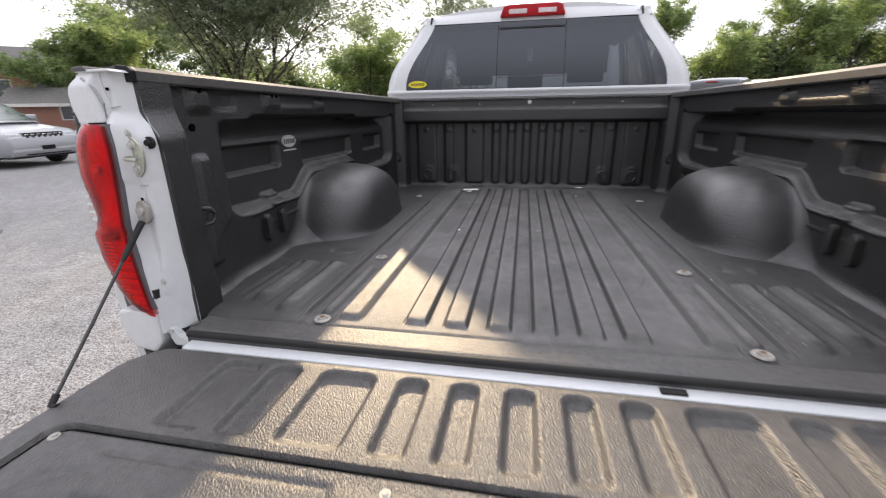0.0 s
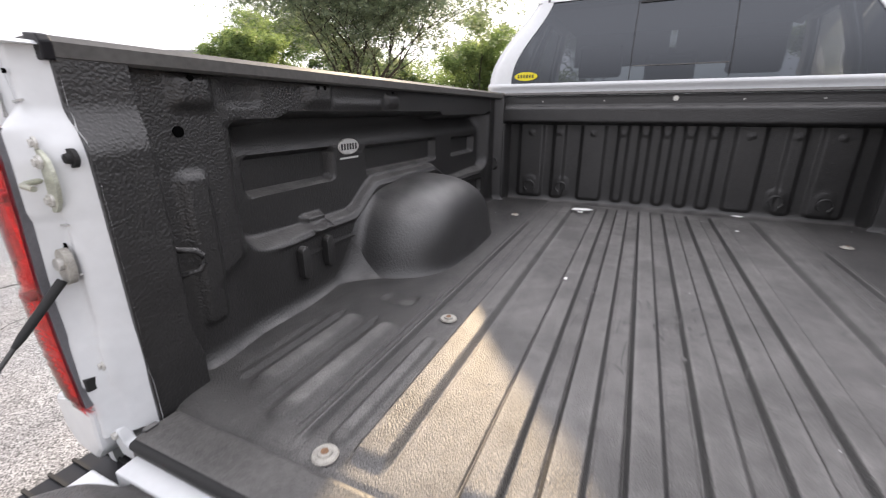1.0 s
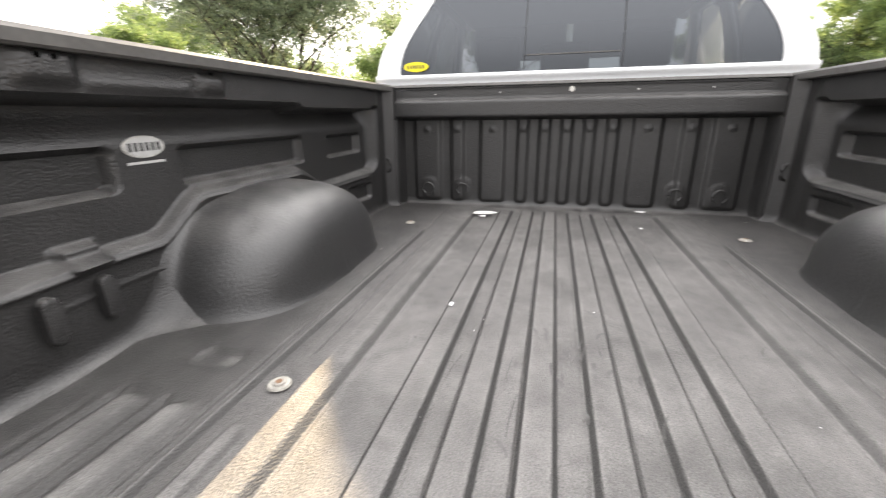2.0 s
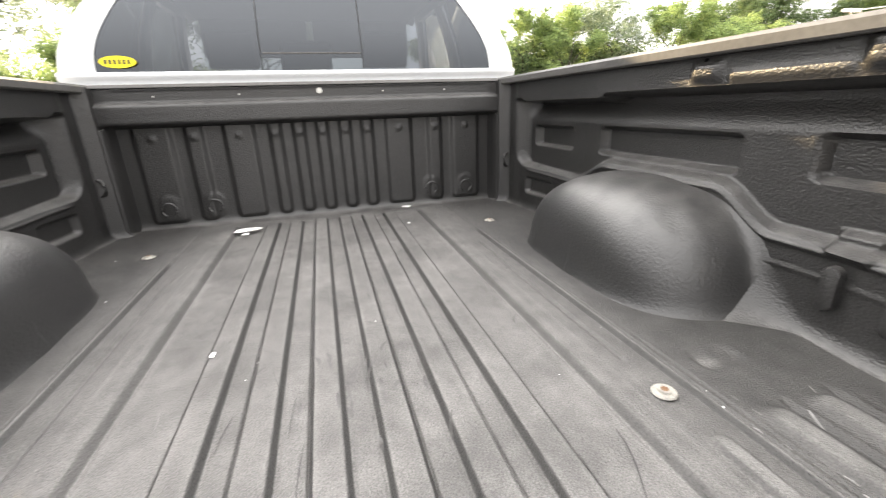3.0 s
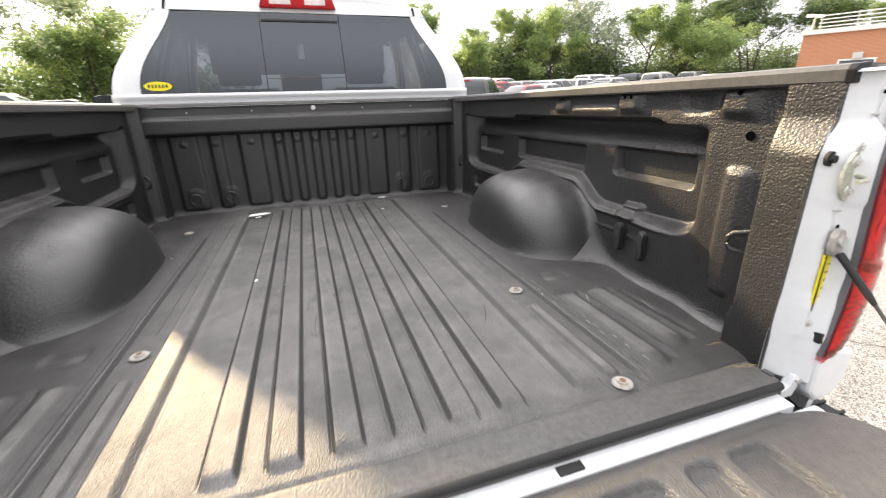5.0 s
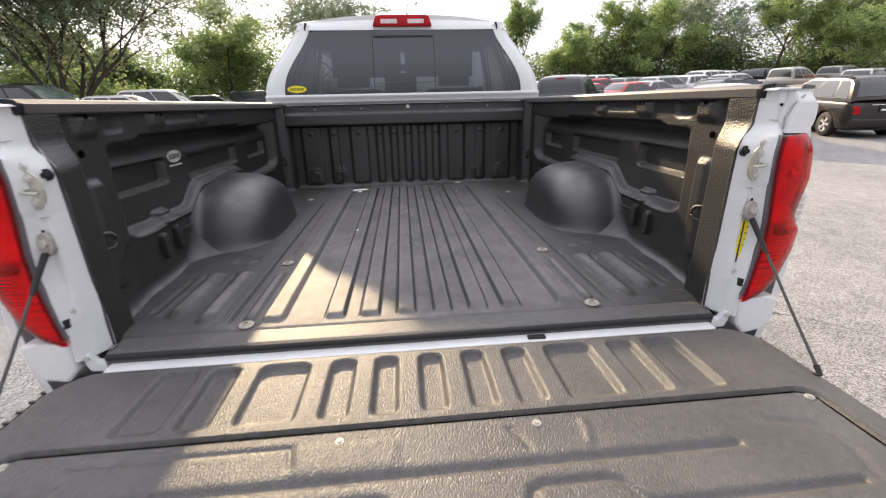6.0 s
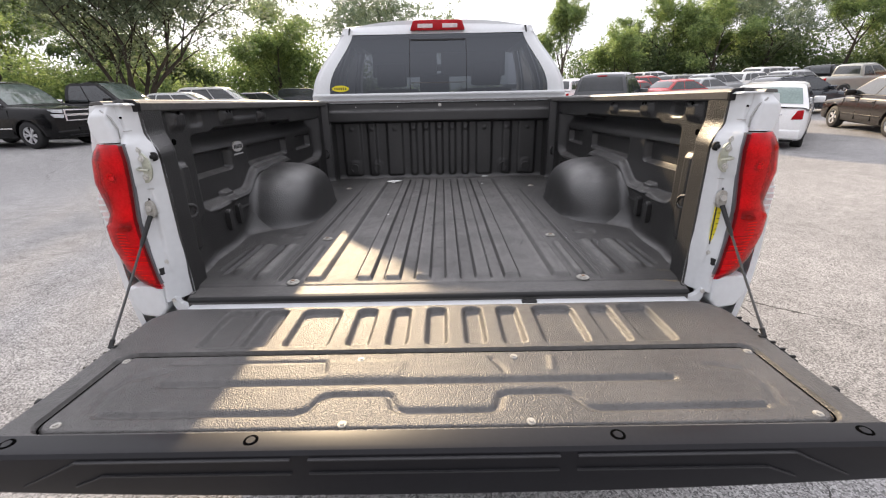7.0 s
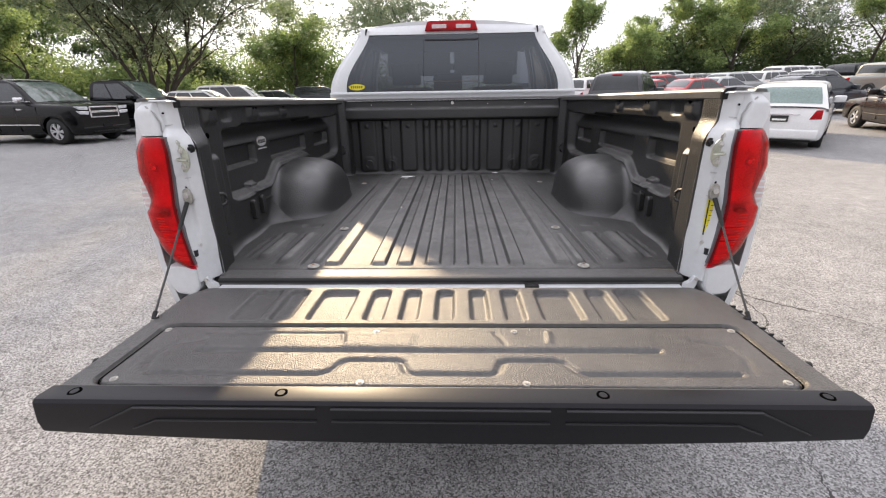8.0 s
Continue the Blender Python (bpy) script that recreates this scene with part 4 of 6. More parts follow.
def cap_loft():
    """The smooth cap along the gate's top edge, deepest in the middle and rising towards its ends."""
    bm = bmesh.new()
    rings = []
    for x in np.linspace(-0.803, 0.803, 41):
        t = (abs(x) / 0.803) ** 2.2
        sec = [(-0.566, 0.851), (-0.600, 0.8535), (-0.609, 0.852), (-0.6145, 0.846), (-0.6185, 0.800 + 0.004 * t), (-0.6145, 0.756 + 0.022 * t), (-0.606, 0.748 + 0.026 * t), (-0.590, 0.748 + 0.028 * t), (-0.566, 0.785 + 0.006 * t)]
        rings.append([bm.verts.new((x, y, z)) for y, z in sec])
    for p, q in zip(rings, rings[1:]):
        for k in range(len(p)):
            bm.faces.new((p[k], q[k], q[(k + 1) % len(p)], p[(k + 1) % len(p)]))
    bm.faces.new(rings[0])
    bm.faces.new(rings[-1][::-1])
    return bm


spoiler = part("gate_top_cap", cap_loft(), gate, "smooth black plastic tailgate top cap", M_PLASTIC, auto=32)
part("gate_skin", prism([(-0.045, 0.79), (-0.10, 0.772), (-0.58, 0.758), (-0.608, 0.768), (-0.58, 0.80), (-0.05, 0.82)], "x", -0.795, 0.795), gate, "white outer skin", M_WHITE, 0.004)
for s in (-1, 1):
    part("cap_line", prism([(s * x, z) for x, z in [(0.24, 0.8415), (0.60, 0.8415), (0.70, 0.792), (0.698, 0.790), (0.598, 0.8395), (0.24, 0.8395)]], "y", -0.6205, -0.612), spoiler, "", M_LINE)
    part("cap_line", prism([(s * x, z) for x, z in [(0.24, 0.813), (0.56, 0.813), (0.61, 0.792), (0.608, 0.790), (0.558, 0.811), (0.24, 0.811)]], "y", -0.6215, -0.612), spoiler, "", M_LINE)
part("cap_line", block(-0.21, 0.21, -0.6205, -0.612, 0.839, 0.8412), spoiler, "", M_LINE)
part("cap_line", block(-0.21, 0.21, -0.6215, -0.612, 0.811, 0.8132), spoiler, "", M_LINE)
clip = part("cap_clip", disc(0.0125, 0.0016, 20), spoiler, "black push clip", M_VOID)
part("clip_cap", disc(0.0085, 0.0026, 18, r2=0.0075), clip, "", M_PLASTIC)
clip.matrix_basis = pose(-0.739, -0.587, 0.8518)
for cx in (-0.316, 0.316, 0.739):
    again(clip, cx, -0.587, 0.8518)
gs = part("panel_screw", merge(disc(0.0088, 0.0022, 16, r2=0.008), disc(0.005, 0.0042, 12, r2=0.004)), gate, "dull panel screw", M_WASHER)
gs.matrix_basis = pose(-0.718, -0.332, GATE - 0.004)
for i, (sx, sy) in enumerate(((-0.172, -0.340), (0.178, -0.337), (0.718, -0.332), (-0.700, -0.537), (-0.169, -0.545), (0.176, -0.545), (0.704, -0.537))):
    again(gs, sx, sy, GATE - 0.004 + (0.003 if sy < -0.5 else 0), 0, 0, 31 * i)
for s in (-1, 1):
    part("side_stop", tube([(s * 0.800, -0.452, 0.828), (s * 0.818, -0.452, 0.828)], 0.009, 10), gate, "black rubber side stop", M_BLACK, auto=60)

# ---- cab ----
def cab_half(z, y):
    """Half-width of the cab shell."""
    return 0.985 - 0.055 * ease(1.25, 1.46, z) - 0.245 * ease(1.44, 1.98, z) ** 1.15 - 0.10 * ease(3.9, 4.6, y)


CAB0 = 2.092
rear_prof = lambda z: CAB0 + 0.03 + 0.14 * ease(1.46, 1.95, z) ** 1.3


def cab_side(s):
    """Side shell from rocker to roof, rear quarter included, with the door windows cut as recessed dark panes."""
    def fn(k, z):
        y0 = rear_prof(z)
        y1 = 4.02 - 0.95 * ease(1.45, 1.95, z)
        y = y0 + (y1 - y0) * k
        return s * cab_half(z, y), y, z
    side = part("cab_side", sheet("cab_side", np.linspace(0, 1, 40), np.linspace(0.55, 1.475, 34), fn, M_WHITE, (-s * 0.03, 0, 0)), truck, "white cab side")
    part("roof_rail", sheet("roof_rail", np.linspace(0, 1, 40), np.linspace(1.835, 1.92, 6), fn, M_WHITE, (-s * 0.03, 0, 0)), side)
    for k0, k1 in ((0.0, 0.10), (0.43, 0.49), (0.92, 1.0)):
        part("door_pillar", sheet("door_pillar", np.linspace(k0, k1, 5), np.linspace(1.475, 1.835, 16), fn, M_WHITE, (-s * 0.03, 0, 0)), side)
    for k0, k1 in ((0.09, 0.44), (0.48, 0.93)):
        def win(k, v):
            z = 1.47 + v * 0.37
            y0, y1 = rear_prof(z), 4.02 - 0.95 * ease(1.45, 1.95, z)
            y = y0 + (y1 - y0) * (k0 + (k1 - k0) * k)
            return s * (cab_half(z, y) + 0.004), y, z
        part("side_window", sheet("side_window", np.linspace(0, 1, 10), np.linspace(0, 1, 8), win, M_PANE_SIDE), side, "tinted side window")
    return side


for s in (-1, 1):
    cab_side(s)


def cab_rear():
    """White rear wall: sill below the glass, pillars beside it, header above."""
    zt, zb = 1.872, 1.463
    gi = lambda z: 0.805 - 0.185 * ease(zb, zt + 0.05, z) ** 1.15     # half-width of the glass
    for s in (-1, 1):
        def pillar(v, u):
            z = zb - 0.03 + v * (zt - zb + 0.06)
            a, b = gi(z), cab_half(z, 2.2)
            x = a + (b - a) * u
            y = rear_prof(z) - 0.012 * np.sin(u * math.pi * 0.5 + 0.8) + 0.03 * np.clip(u - 0.6, 0, 1) ** 2 / 0.16
            return s * x, y, z
        part("rear_pillar", sheet("rear_pillar", np.linspace(0, 1, 24), np.linspace(0, 1, 12), pillar, M_WHITE, (0, 0.03, 0)), truck, "white rear cab pillar")
        part("roof_seam", prism([(s * 0.647, 1.872), (s * 0.657, 1.872), (s * 0.650, 1.918), (s * 0.640, 1.918)], "y", rear_prof(1.9) - 0.020, rear_prof(1.9) + 0.01), truck, "black roof ditch end", M_BLACK)
    def lower(x, v):
        z = 1.30 + v * 0.166
        return x * cab_half(z, 2.2), rear_prof(z) - 0.012 - 0.014 * np.exp(-((v - 0.93) / 0.09) ** 2), z
    part("rear_sill", sheet("rear_sill", np.linspace(-1, 1, 40), np.linspace(0, 1, 20), lower, M_WHITE, (0, 0.03, 0)), truck, "white panel under the rear window")
    def header(x, v):
        z = zt + v * (0.088 - 0.030 * np.abs(x) ** 2.5)
        return x * (cab_half(z, 2.2) - 0.004), rear_prof(z) - 0.012 + 0.05 * v ** 2, z
    part("roof_header", sheet("roof_header", np.linspace(-1, 1, 40), np.linspace(0, 1, 10), header, M_WHITE, (0, 0.03, -0.004)), truck, "white roof edge above the rear window")
    def glass(u, v):
        z = zb + v * (zt - zb)
        return u * (gi(z) + 0.004), rear_prof(z) - 0.004 - 0.02 * (1 - u * u) * 0.3, z
    pane = part("rear_window", sheet("rear_window", np.linspace(-1, 1, 24), np.linspace(0, 1, 12), glass, M_PANE), truck, "dark tinted rear window with sliding centre")
    def on_glass(x, z):
        return rear_prof(z) - 0.0045 - 0.006 * (1 - (x / 0.75) ** 2)
    for s in (-1, 1):
        part("slider_frame", sheet("slider_frame", np.linspace(s * 0.206, s * 0.210, 3), np.linspace(1.47, 1.868, 14), lambda x, z: (x, on_glass(x, z), z), M_BLACK, (0, -0.002, 0)), pane)
    for z0, z1, mtl in ((1.826, 1.836, M_BLACK), (1.531, 1.536, M_CAP)):
        part("slider_frame", sheet("slider_frame", np.linspace(-0.20, 0.20, 14), np.linspace(z0, z1, 3), lambda x, z: (x, on_glass(x, z) - 0.001, z), mtl, (0, -0.003, 0)), pane)
    # oval maker's sticker, its lettering as bars
    cx, cz, cy = -0.722, 1.502, rear_prof(1.50) - 0.0165
    st = part("window_sticker", prism([(cx + 0.062 * math.cos(a), cz + 0.022 * math.sin(a)) for a in np.linspace(0, math.tau, 36, endpoint=False)], "y", cy - 0.001, cy + 0.004), pane,
              "yellow oval sticker with black bars", M_YELLOW)
    for i in range(6):
        part("letter_bar", block(cx - 0.044 + i * 0.0155, cx - 0.036 + i * 0.0155, cy - 0.0022, cy - 0.0008, cz - 0.008, cz + 0.008), st, "", M_INK)
    return pane


cab_rear()


def roof(u, v):
    y = rear_prof(1.95) + 0.02 + v * (3.25 - rear_prof(1.95))
    z = 1.915 + 0.055 * (1 - np.abs(u) ** 3) + 0.018 * np.sin(v * math.pi) - 0.05 * ease(0.8, 1.0, v)
    return u * (0.672 + 0.03 * np.minimum(v * 3, 1)), y, z


part("roof", sheet("roof", np.linspace(-1, 1, 40), np.linspace(0, 1, 30), roof, M_WHITE, (0, 0, -0.03)), truck, "white cab roof")
brake = part("third_brake_light", prism([(-0.200, 1.892), (0.200, 1.892), (0.180, 1.952), (0.150, 1.960), (-0.150, 1.960), (-0.180, 1.952)], "y", rear_prof(1.92) - 0.045, rear_prof(1.92) + 0.06), truck,
             "red high-level brake lamp with clear cargo lamps", M_RED, 0.006, auto=40)
for s in (-1, 1):
    part("cargo_lamp", block(min(s * 0.035, s * 0.145), max(s * 0.035, s * 0.145), rear_prof(1.92) - 0.0475, rear_prof(1.92) - 0.03, 1.906, 1.934), brake, "clear cargo lamp", M_CLEAR, 0.003)

# windscreen, bonnet and front end
def screen(u, v):
    z = 1.42 + v * 0.47
    return u * (0.80 - 0.13 * v), 4.05 - 0.88 * v ** 1.05 + 0.10 * (1 - u * u) * (1 - v * 0.5), z


part("windscreen", sheet("windscreen", np.linspace(-1, 1, 20), np.linspace(0, 1, 12), screen, M_PANE_LIGHT), truck, "clear front windscreen")


def bonnet(u, v):
    y = 4.08 + v * 1.20
    z = 1.42 - 0.10 * v - 0.14 * np.clip((v - 0.85) / 0.15, 0, 1) ** 2 - 0.12 * np.abs(u) ** 5
    return u * (0.96 - 0.06 * v ** 3), y, z


part("bonnet", sheet("bonnet", np.linspace(-1, 1, 24), np.linspace(0, 1, 20), bonnet, M_WHITE, (0, 0, -0.04)), truck, "white bonnet")
part("front_end", prism([(4.02, 0.55), (5.30, 0.55), (5.38, 0.70), (5.36, 1.05), (5.28, 1.16), (4.02, 1.30)], "x", -0.95, 0.95), truck, "white front wings and grille block", M_WHITE, 0.03)
part("cab_floor", block(-0.92, 0.92, 2.14, 4.05, 0.50, 0.62), truck, "", M_BLACK)
part("dashboard", prism([(3.55, 0.62), (3.60, 1.30), (3.80, 1.42), (4.06, 1.42), (4.05, 0.62)], "x", -0.90, 0.90), truck, "dark dashboard", M_SEAT, 0.02)
for sx in (-0.42, 0.42):
    seat = part("front_seat", prism([(2.95, 0.62), (2.86, 1.30), (2.80, 1.50), (2.92, 1.52), (3.05, 1.05), (3.45, 1.02), (3.45, 0.62)], "x", sx - 0.24, sx + 0.24), truck, "dark cloth front seat", M_SEAT, 0.03)
    part("headrest", prism([(2.80, 1.53), (2.78, 1.72), (2.88, 1.73), (2.92, 1.54)], "x", sx - 0.13, sx + 0.13), seat, "", M_SEAT, 0.02)
rear_seat = part("rear_seat", prism([(2.24, 0.62), (2.22, 1.42), (2.34, 1.44), (2.44, 1.0), (2.80, 0.98), (2.80, 0.62)], "x", -0.72, 0.72), truck, "dark cloth rear bench", M_SEAT, 0.03)
part("headrest", prism([(2.30, 1.44), (2.28, 1.60), (2.36, 1.61), (2.40, 1.45)], "x", -0.145, 0.085), rear_seat, "", M_SEAT, 0.02)
part("headliner", block(-0.66, 0.66, 2.32, 3.24, 1.845, 1.875), truck, "grey cloth headliner", M_CLOTH, 0.01)
for sx in (-0.33, 0.33):
    part("sun_visor", block(sx - 0.31, sx + 0.31, 3.20, 3.24, 1.63, 1.85), truck, "grey sun visor", M_CLOTH, 0.01)
part("rear_view_mirror", block(-0.13, 0.13, 3.30, 3.33, 1.69, 1.75), truck, "black interior mirror", M_PLASTIC, 0.01)
part("chassis", block(-0.45, 0.45, -0.02, 5.0, 0.42, 0.62), truck, "", M_BLACK)


def wheel_parts(parent, r, w, x, y, z, side, spokes=5, rim_mat=None):
    """Tyre with shoulders, rim with spokes; side +1 faces +x."""
    prof = [(-w / 2, 0.62 * r), (-w / 2, 0.90 * r), (-w * 0.40, 0.975 * r), (-w * 0.25, r), (w * 0.25, r), (w * 0.40, 0.975 * r), (w / 2, 0.90 * r), (w / 2, 0.62 * r)]
    seg = 32
    verts = [(p, q * math.cos(a), q * math.sin(a)) for a in (k * math.tau / seg for k in range(seg)) for p, q in prof]
    n = len(prof)
    faces = [(k * n + i, k * n + (i + 1) % n, ((k + 1) % seg) * n + (i + 1) % n, ((k + 1) % seg) * n + i) for k in range(seg) for i in range(n)]
    tyre_me = mesh_object("tyre", verts, faces, M_BLACK)
    tyre_me.set_sharp_from_angle(angle=radians(50))
    wh = new("wheel")
    wh.parent = parent
    wh.matrix_basis = pose(x, y, z, 0, 0, 0 if side > 0 else 180)
    part("tyre", tyre_me, wh)
    rims = []
    for k in range(spokes):
        for tw in (-0.17, 0.17):
            a = k * math.tau / spokes + tw
            b = prism([(0.10 * r, -0.04 * r - tw * 0.2 * r), (0.61 * r, -0.055 * r), (0.61 * r, 0.055 * r), (0.10 * r, 0.04 * r - tw * 0.2 * r)], "x", w * 0.25, w * 0.40)
            bmesh.ops.rotate(b, verts=b.verts[:], cent=(0, 0, 0), matrix=Matrix.Rotation(a, 3, "X"))
            rims.append(b)
    rims.append(disc(0.15 * r, w * 0.20, 16, "x", (w * 0.24, 0, 0)))
    seg = 32
    lip = bmesh.new()
    ring = [[lip.verts.new((p, q * r * math.cos(k * math.tau / seg), q * r * math.sin(k * math.tau / seg))) for p, q in ((w * 0.30, 0.585), (w * 0.46, 0.60), (w * 0.47, 0.645), (w * 0.30, 0.65))] for k in range(seg)]
    for k in range(seg):
        for m_ in range(4):
            lip.faces.new((ring[k][m_], ring[k][(m_ + 1) % 4], ring[(k + 1) % seg][(m_ + 1) % 4], ring[(k + 1) % seg][m_]))
    rims.append(lip)
    part("rim", merge(*rims), wh, "", rim_mat or M_CHROME)
    part("brake_disc", disc(0.60 * r, 0.02, 24, "x", (-0.01, 0, 0)), wh, "", M_PLASTIC)
    barrel = mesh_object("rim_barrel", [(p, 0.63 * r * math.cos(a), 0.63 * r * math.sin(a)) for a in (k * math.tau / 24 for k in range(24)) for p in (-w * 0.4, w * 0.46)],
                         [(2 * k, 2 * k + 1, (2 * k + 3) % 48, (2 * k + 2) % 48) for k in range(24)], M_BLACK)
    part("rim_barrel", barrel, wh)
    return wh


for s in (-1, 1):
    for wyy in (1.06, 4.72):
        wheel_parts(truck, 0.405, 0.26, s * 0.85, wyy, 0.405 + 0.019 * wyy, s)

# ---- scraps lying on the bed floor ----
def scrap(pts, x, y, rz, label, wide=0.95):
    bm = prism(pts, "z", 0.0, 0.0016)
    for v in bm.verts:
        v.co.z += 0.004 * math.sin(v.co.x * 60) ** 2
    o = part("paper_scrap", bm, None, "", M_PAPER)
    o.matrix_basis = RAKE @ pose(x, y, FLOOR + 0.009, 0, 0, rz) @ Matrix.Diagonal((wide, 1.5, 1, 1))
    return tagged(o, label, "litter", "scraps in the bed")


scrap([(-0.055, -0.012), (-0.02, -0.024), (0.03, -0.018), (0.058, 0.004), (0.03, 0.010), (-0.01, 0.018), (-0.045, 0.014)], -0.333, 1.845, 5, "torn white paper scrap lying on bed floor")
scrap([(-0.016, -0.006), (0.010, -0.009), (0.018, 0.003), (-0.006, 0.010)], -0.335, 1.78, 20, "small white paper crumb on bed floor")
scrap([(-0.022, -0.008), (0.014, -0.010), (0.025, 0.004), (-0.010, 0.012)], 0.335, 1.985, -15, "small white paper scrap by front wall")
scrap([(-0.006, -0.005), (0.006, -0.004), (0.005, 0.006), (-0.005, 0.004)], 0.29, 1.70, 0, "tiny white crumb on bed floor")
scrap([(-0.008, -0.005), (0.007, -0.006), (0.008, 0.005), (-0.006, 0.006)], -0.262, 0.898, 0, "tiny white crumb on ribbed floor", 0.6)


M_SAND = mat("sandy_rust", (0.26, 0.20, 0.12), 0.9, vary=0.5, vary_scale=60)
# ---- marks on the bed floor ----
def mark(pts, width, material, name="scuff_mark"):
    """A thin curved scrape lying on the liner."""
    verts, faces = [], []
    for i, (mx, my) in enumerate(pts):
        a, b = pts[max(i - 1, 0)], pts[min(i + 1, len(pts) - 1)]
        d = Vector((b[0] - a[0], b[1] - a[1], 0)).normalized()
        w = width * (0.35 + 0.65 * math.sin(math.pi * (i + 0.5) / len(pts)))
        for sd in (-1, 1):
            qx, qy = mx - sd * d.y * w, my + sd * d.x * w
            verts.append((qx, qy, float(floor_z(np.array(qx), np.array(qy))) + 0.0012))
    faces = [(2 * i, 2 * i + 1, 2 * i + 3, 2 * i + 2) for i in range(len(pts) - 1)]
    return part(name, mesh_object(name, verts, faces, material), bed_floor)


M_SCUFF = mat("dark_scuff", (0.045, 0.044, 0.043), 0.6, vary=0.4, vary_scale=60)
M_SMEAR = mat("dark_smear", (0.092, 0.089, 0.087), 0.55, vary=0.5, vary_scale=40)
SMEAR = (0.0, 0.74)
M_SCRAPE = mat("pale_scrape", (0.20, 0.195, 0.19), 0.7, vary=0.5, vary_scale=60)
rg = random.Random(12)
mark([(0.315 + 0.04 * math.sin(i / 9 * 1.4), 0.40 + 0.012 * i) for i in range(10)], 0.0012, M_SCUFF)
for i in range(12):
    mx, my, ml = rg.uniform(-0.40, 0.42), rg.uniform(0.15, 1.5), rg.uniform(0.03, 0.12)
    bend = rg.uniform(-0.02, 0.02)
    mark([(mx + bend * (k / 5) ** 2, my + ml * k / 5) for k in range(6)], rg.uniform(0.0005, 0.0010), M_SCRAPE if i % 3 == 0 else M_SCUFF)
# dark smears where boots have walked
for i in range(26):
    mx, my = SMEAR[0] + rg.gauss(0, 0.07), SMEAR[1] + rg.gauss(0, 0.13)
    ml, bend = rg.uniform(0.015, 0.06), rg.uniform(-0.02, 0.02)
    mark([(mx + bend * (k / 5) ** 2, my + ml * k / 5) for k in range(6)], rg.uniform(0.001, 0.0045), M_SMEAR)
for i in range(14):
    mx, my = 0.545 + rg.uniform(-0.004, 0.03), 0.10 + i * 0.030 + rg.uniform(-0.01, 0.01)
    mark([(mx, my), (mx + 0.001, my + 0.006), (mx, my + rg.uniform(0.010, 0.022))], 0.0011, M_SCRAPE)
for mx, my, ml in ((0.64, 0.42, 0.03), (0.76, 0.28, 0.09), (0.70, 0.47, 0.02), (0.60, 0.30, 0.02), (-0.61, 0.30, 0.03), (-0.47, 1.35, 0.10)):
    mark([(mx + 0.01 * (k / 4), my + ml * k / 4) for k in range(5)], 0.0015, M_SCRAPE)
# rusty, sandy edge at the passenger's rear corner
for mx, my, w in ((0.715, 0.064, 0.0022), (0.742, 0.056, 0.002), (0.758, 0.050, 0.002), (0.757, 0.135, 0.002)):
    mark([(mx - 0.02, my + 0.004), (mx - 0.008, my), (mx + 0.006, my + 0.003), (mx + 0.02, my - 0.003)], w, M_SAND, "sand_stain")
# grit
for i in range(60):
    mx, my = rg.uniform(-0.8, 0.8), rg.uniform(0.1, 1.95)
    if abs(mx) > 0.6 and 0.62 < my < 1.46:
        continue
    g_ = rg.uniform(0.0008, 0.0022)
    gz_ = float(floor_z(np.array(mx), np.array(my)))
    part("grit", disc(g_, g_, 6, "z", (mx, my, gz_), g_ * 0.4), bed_floor, "", M_PAPER if i % 3 == 0 else M_SCRAPE)


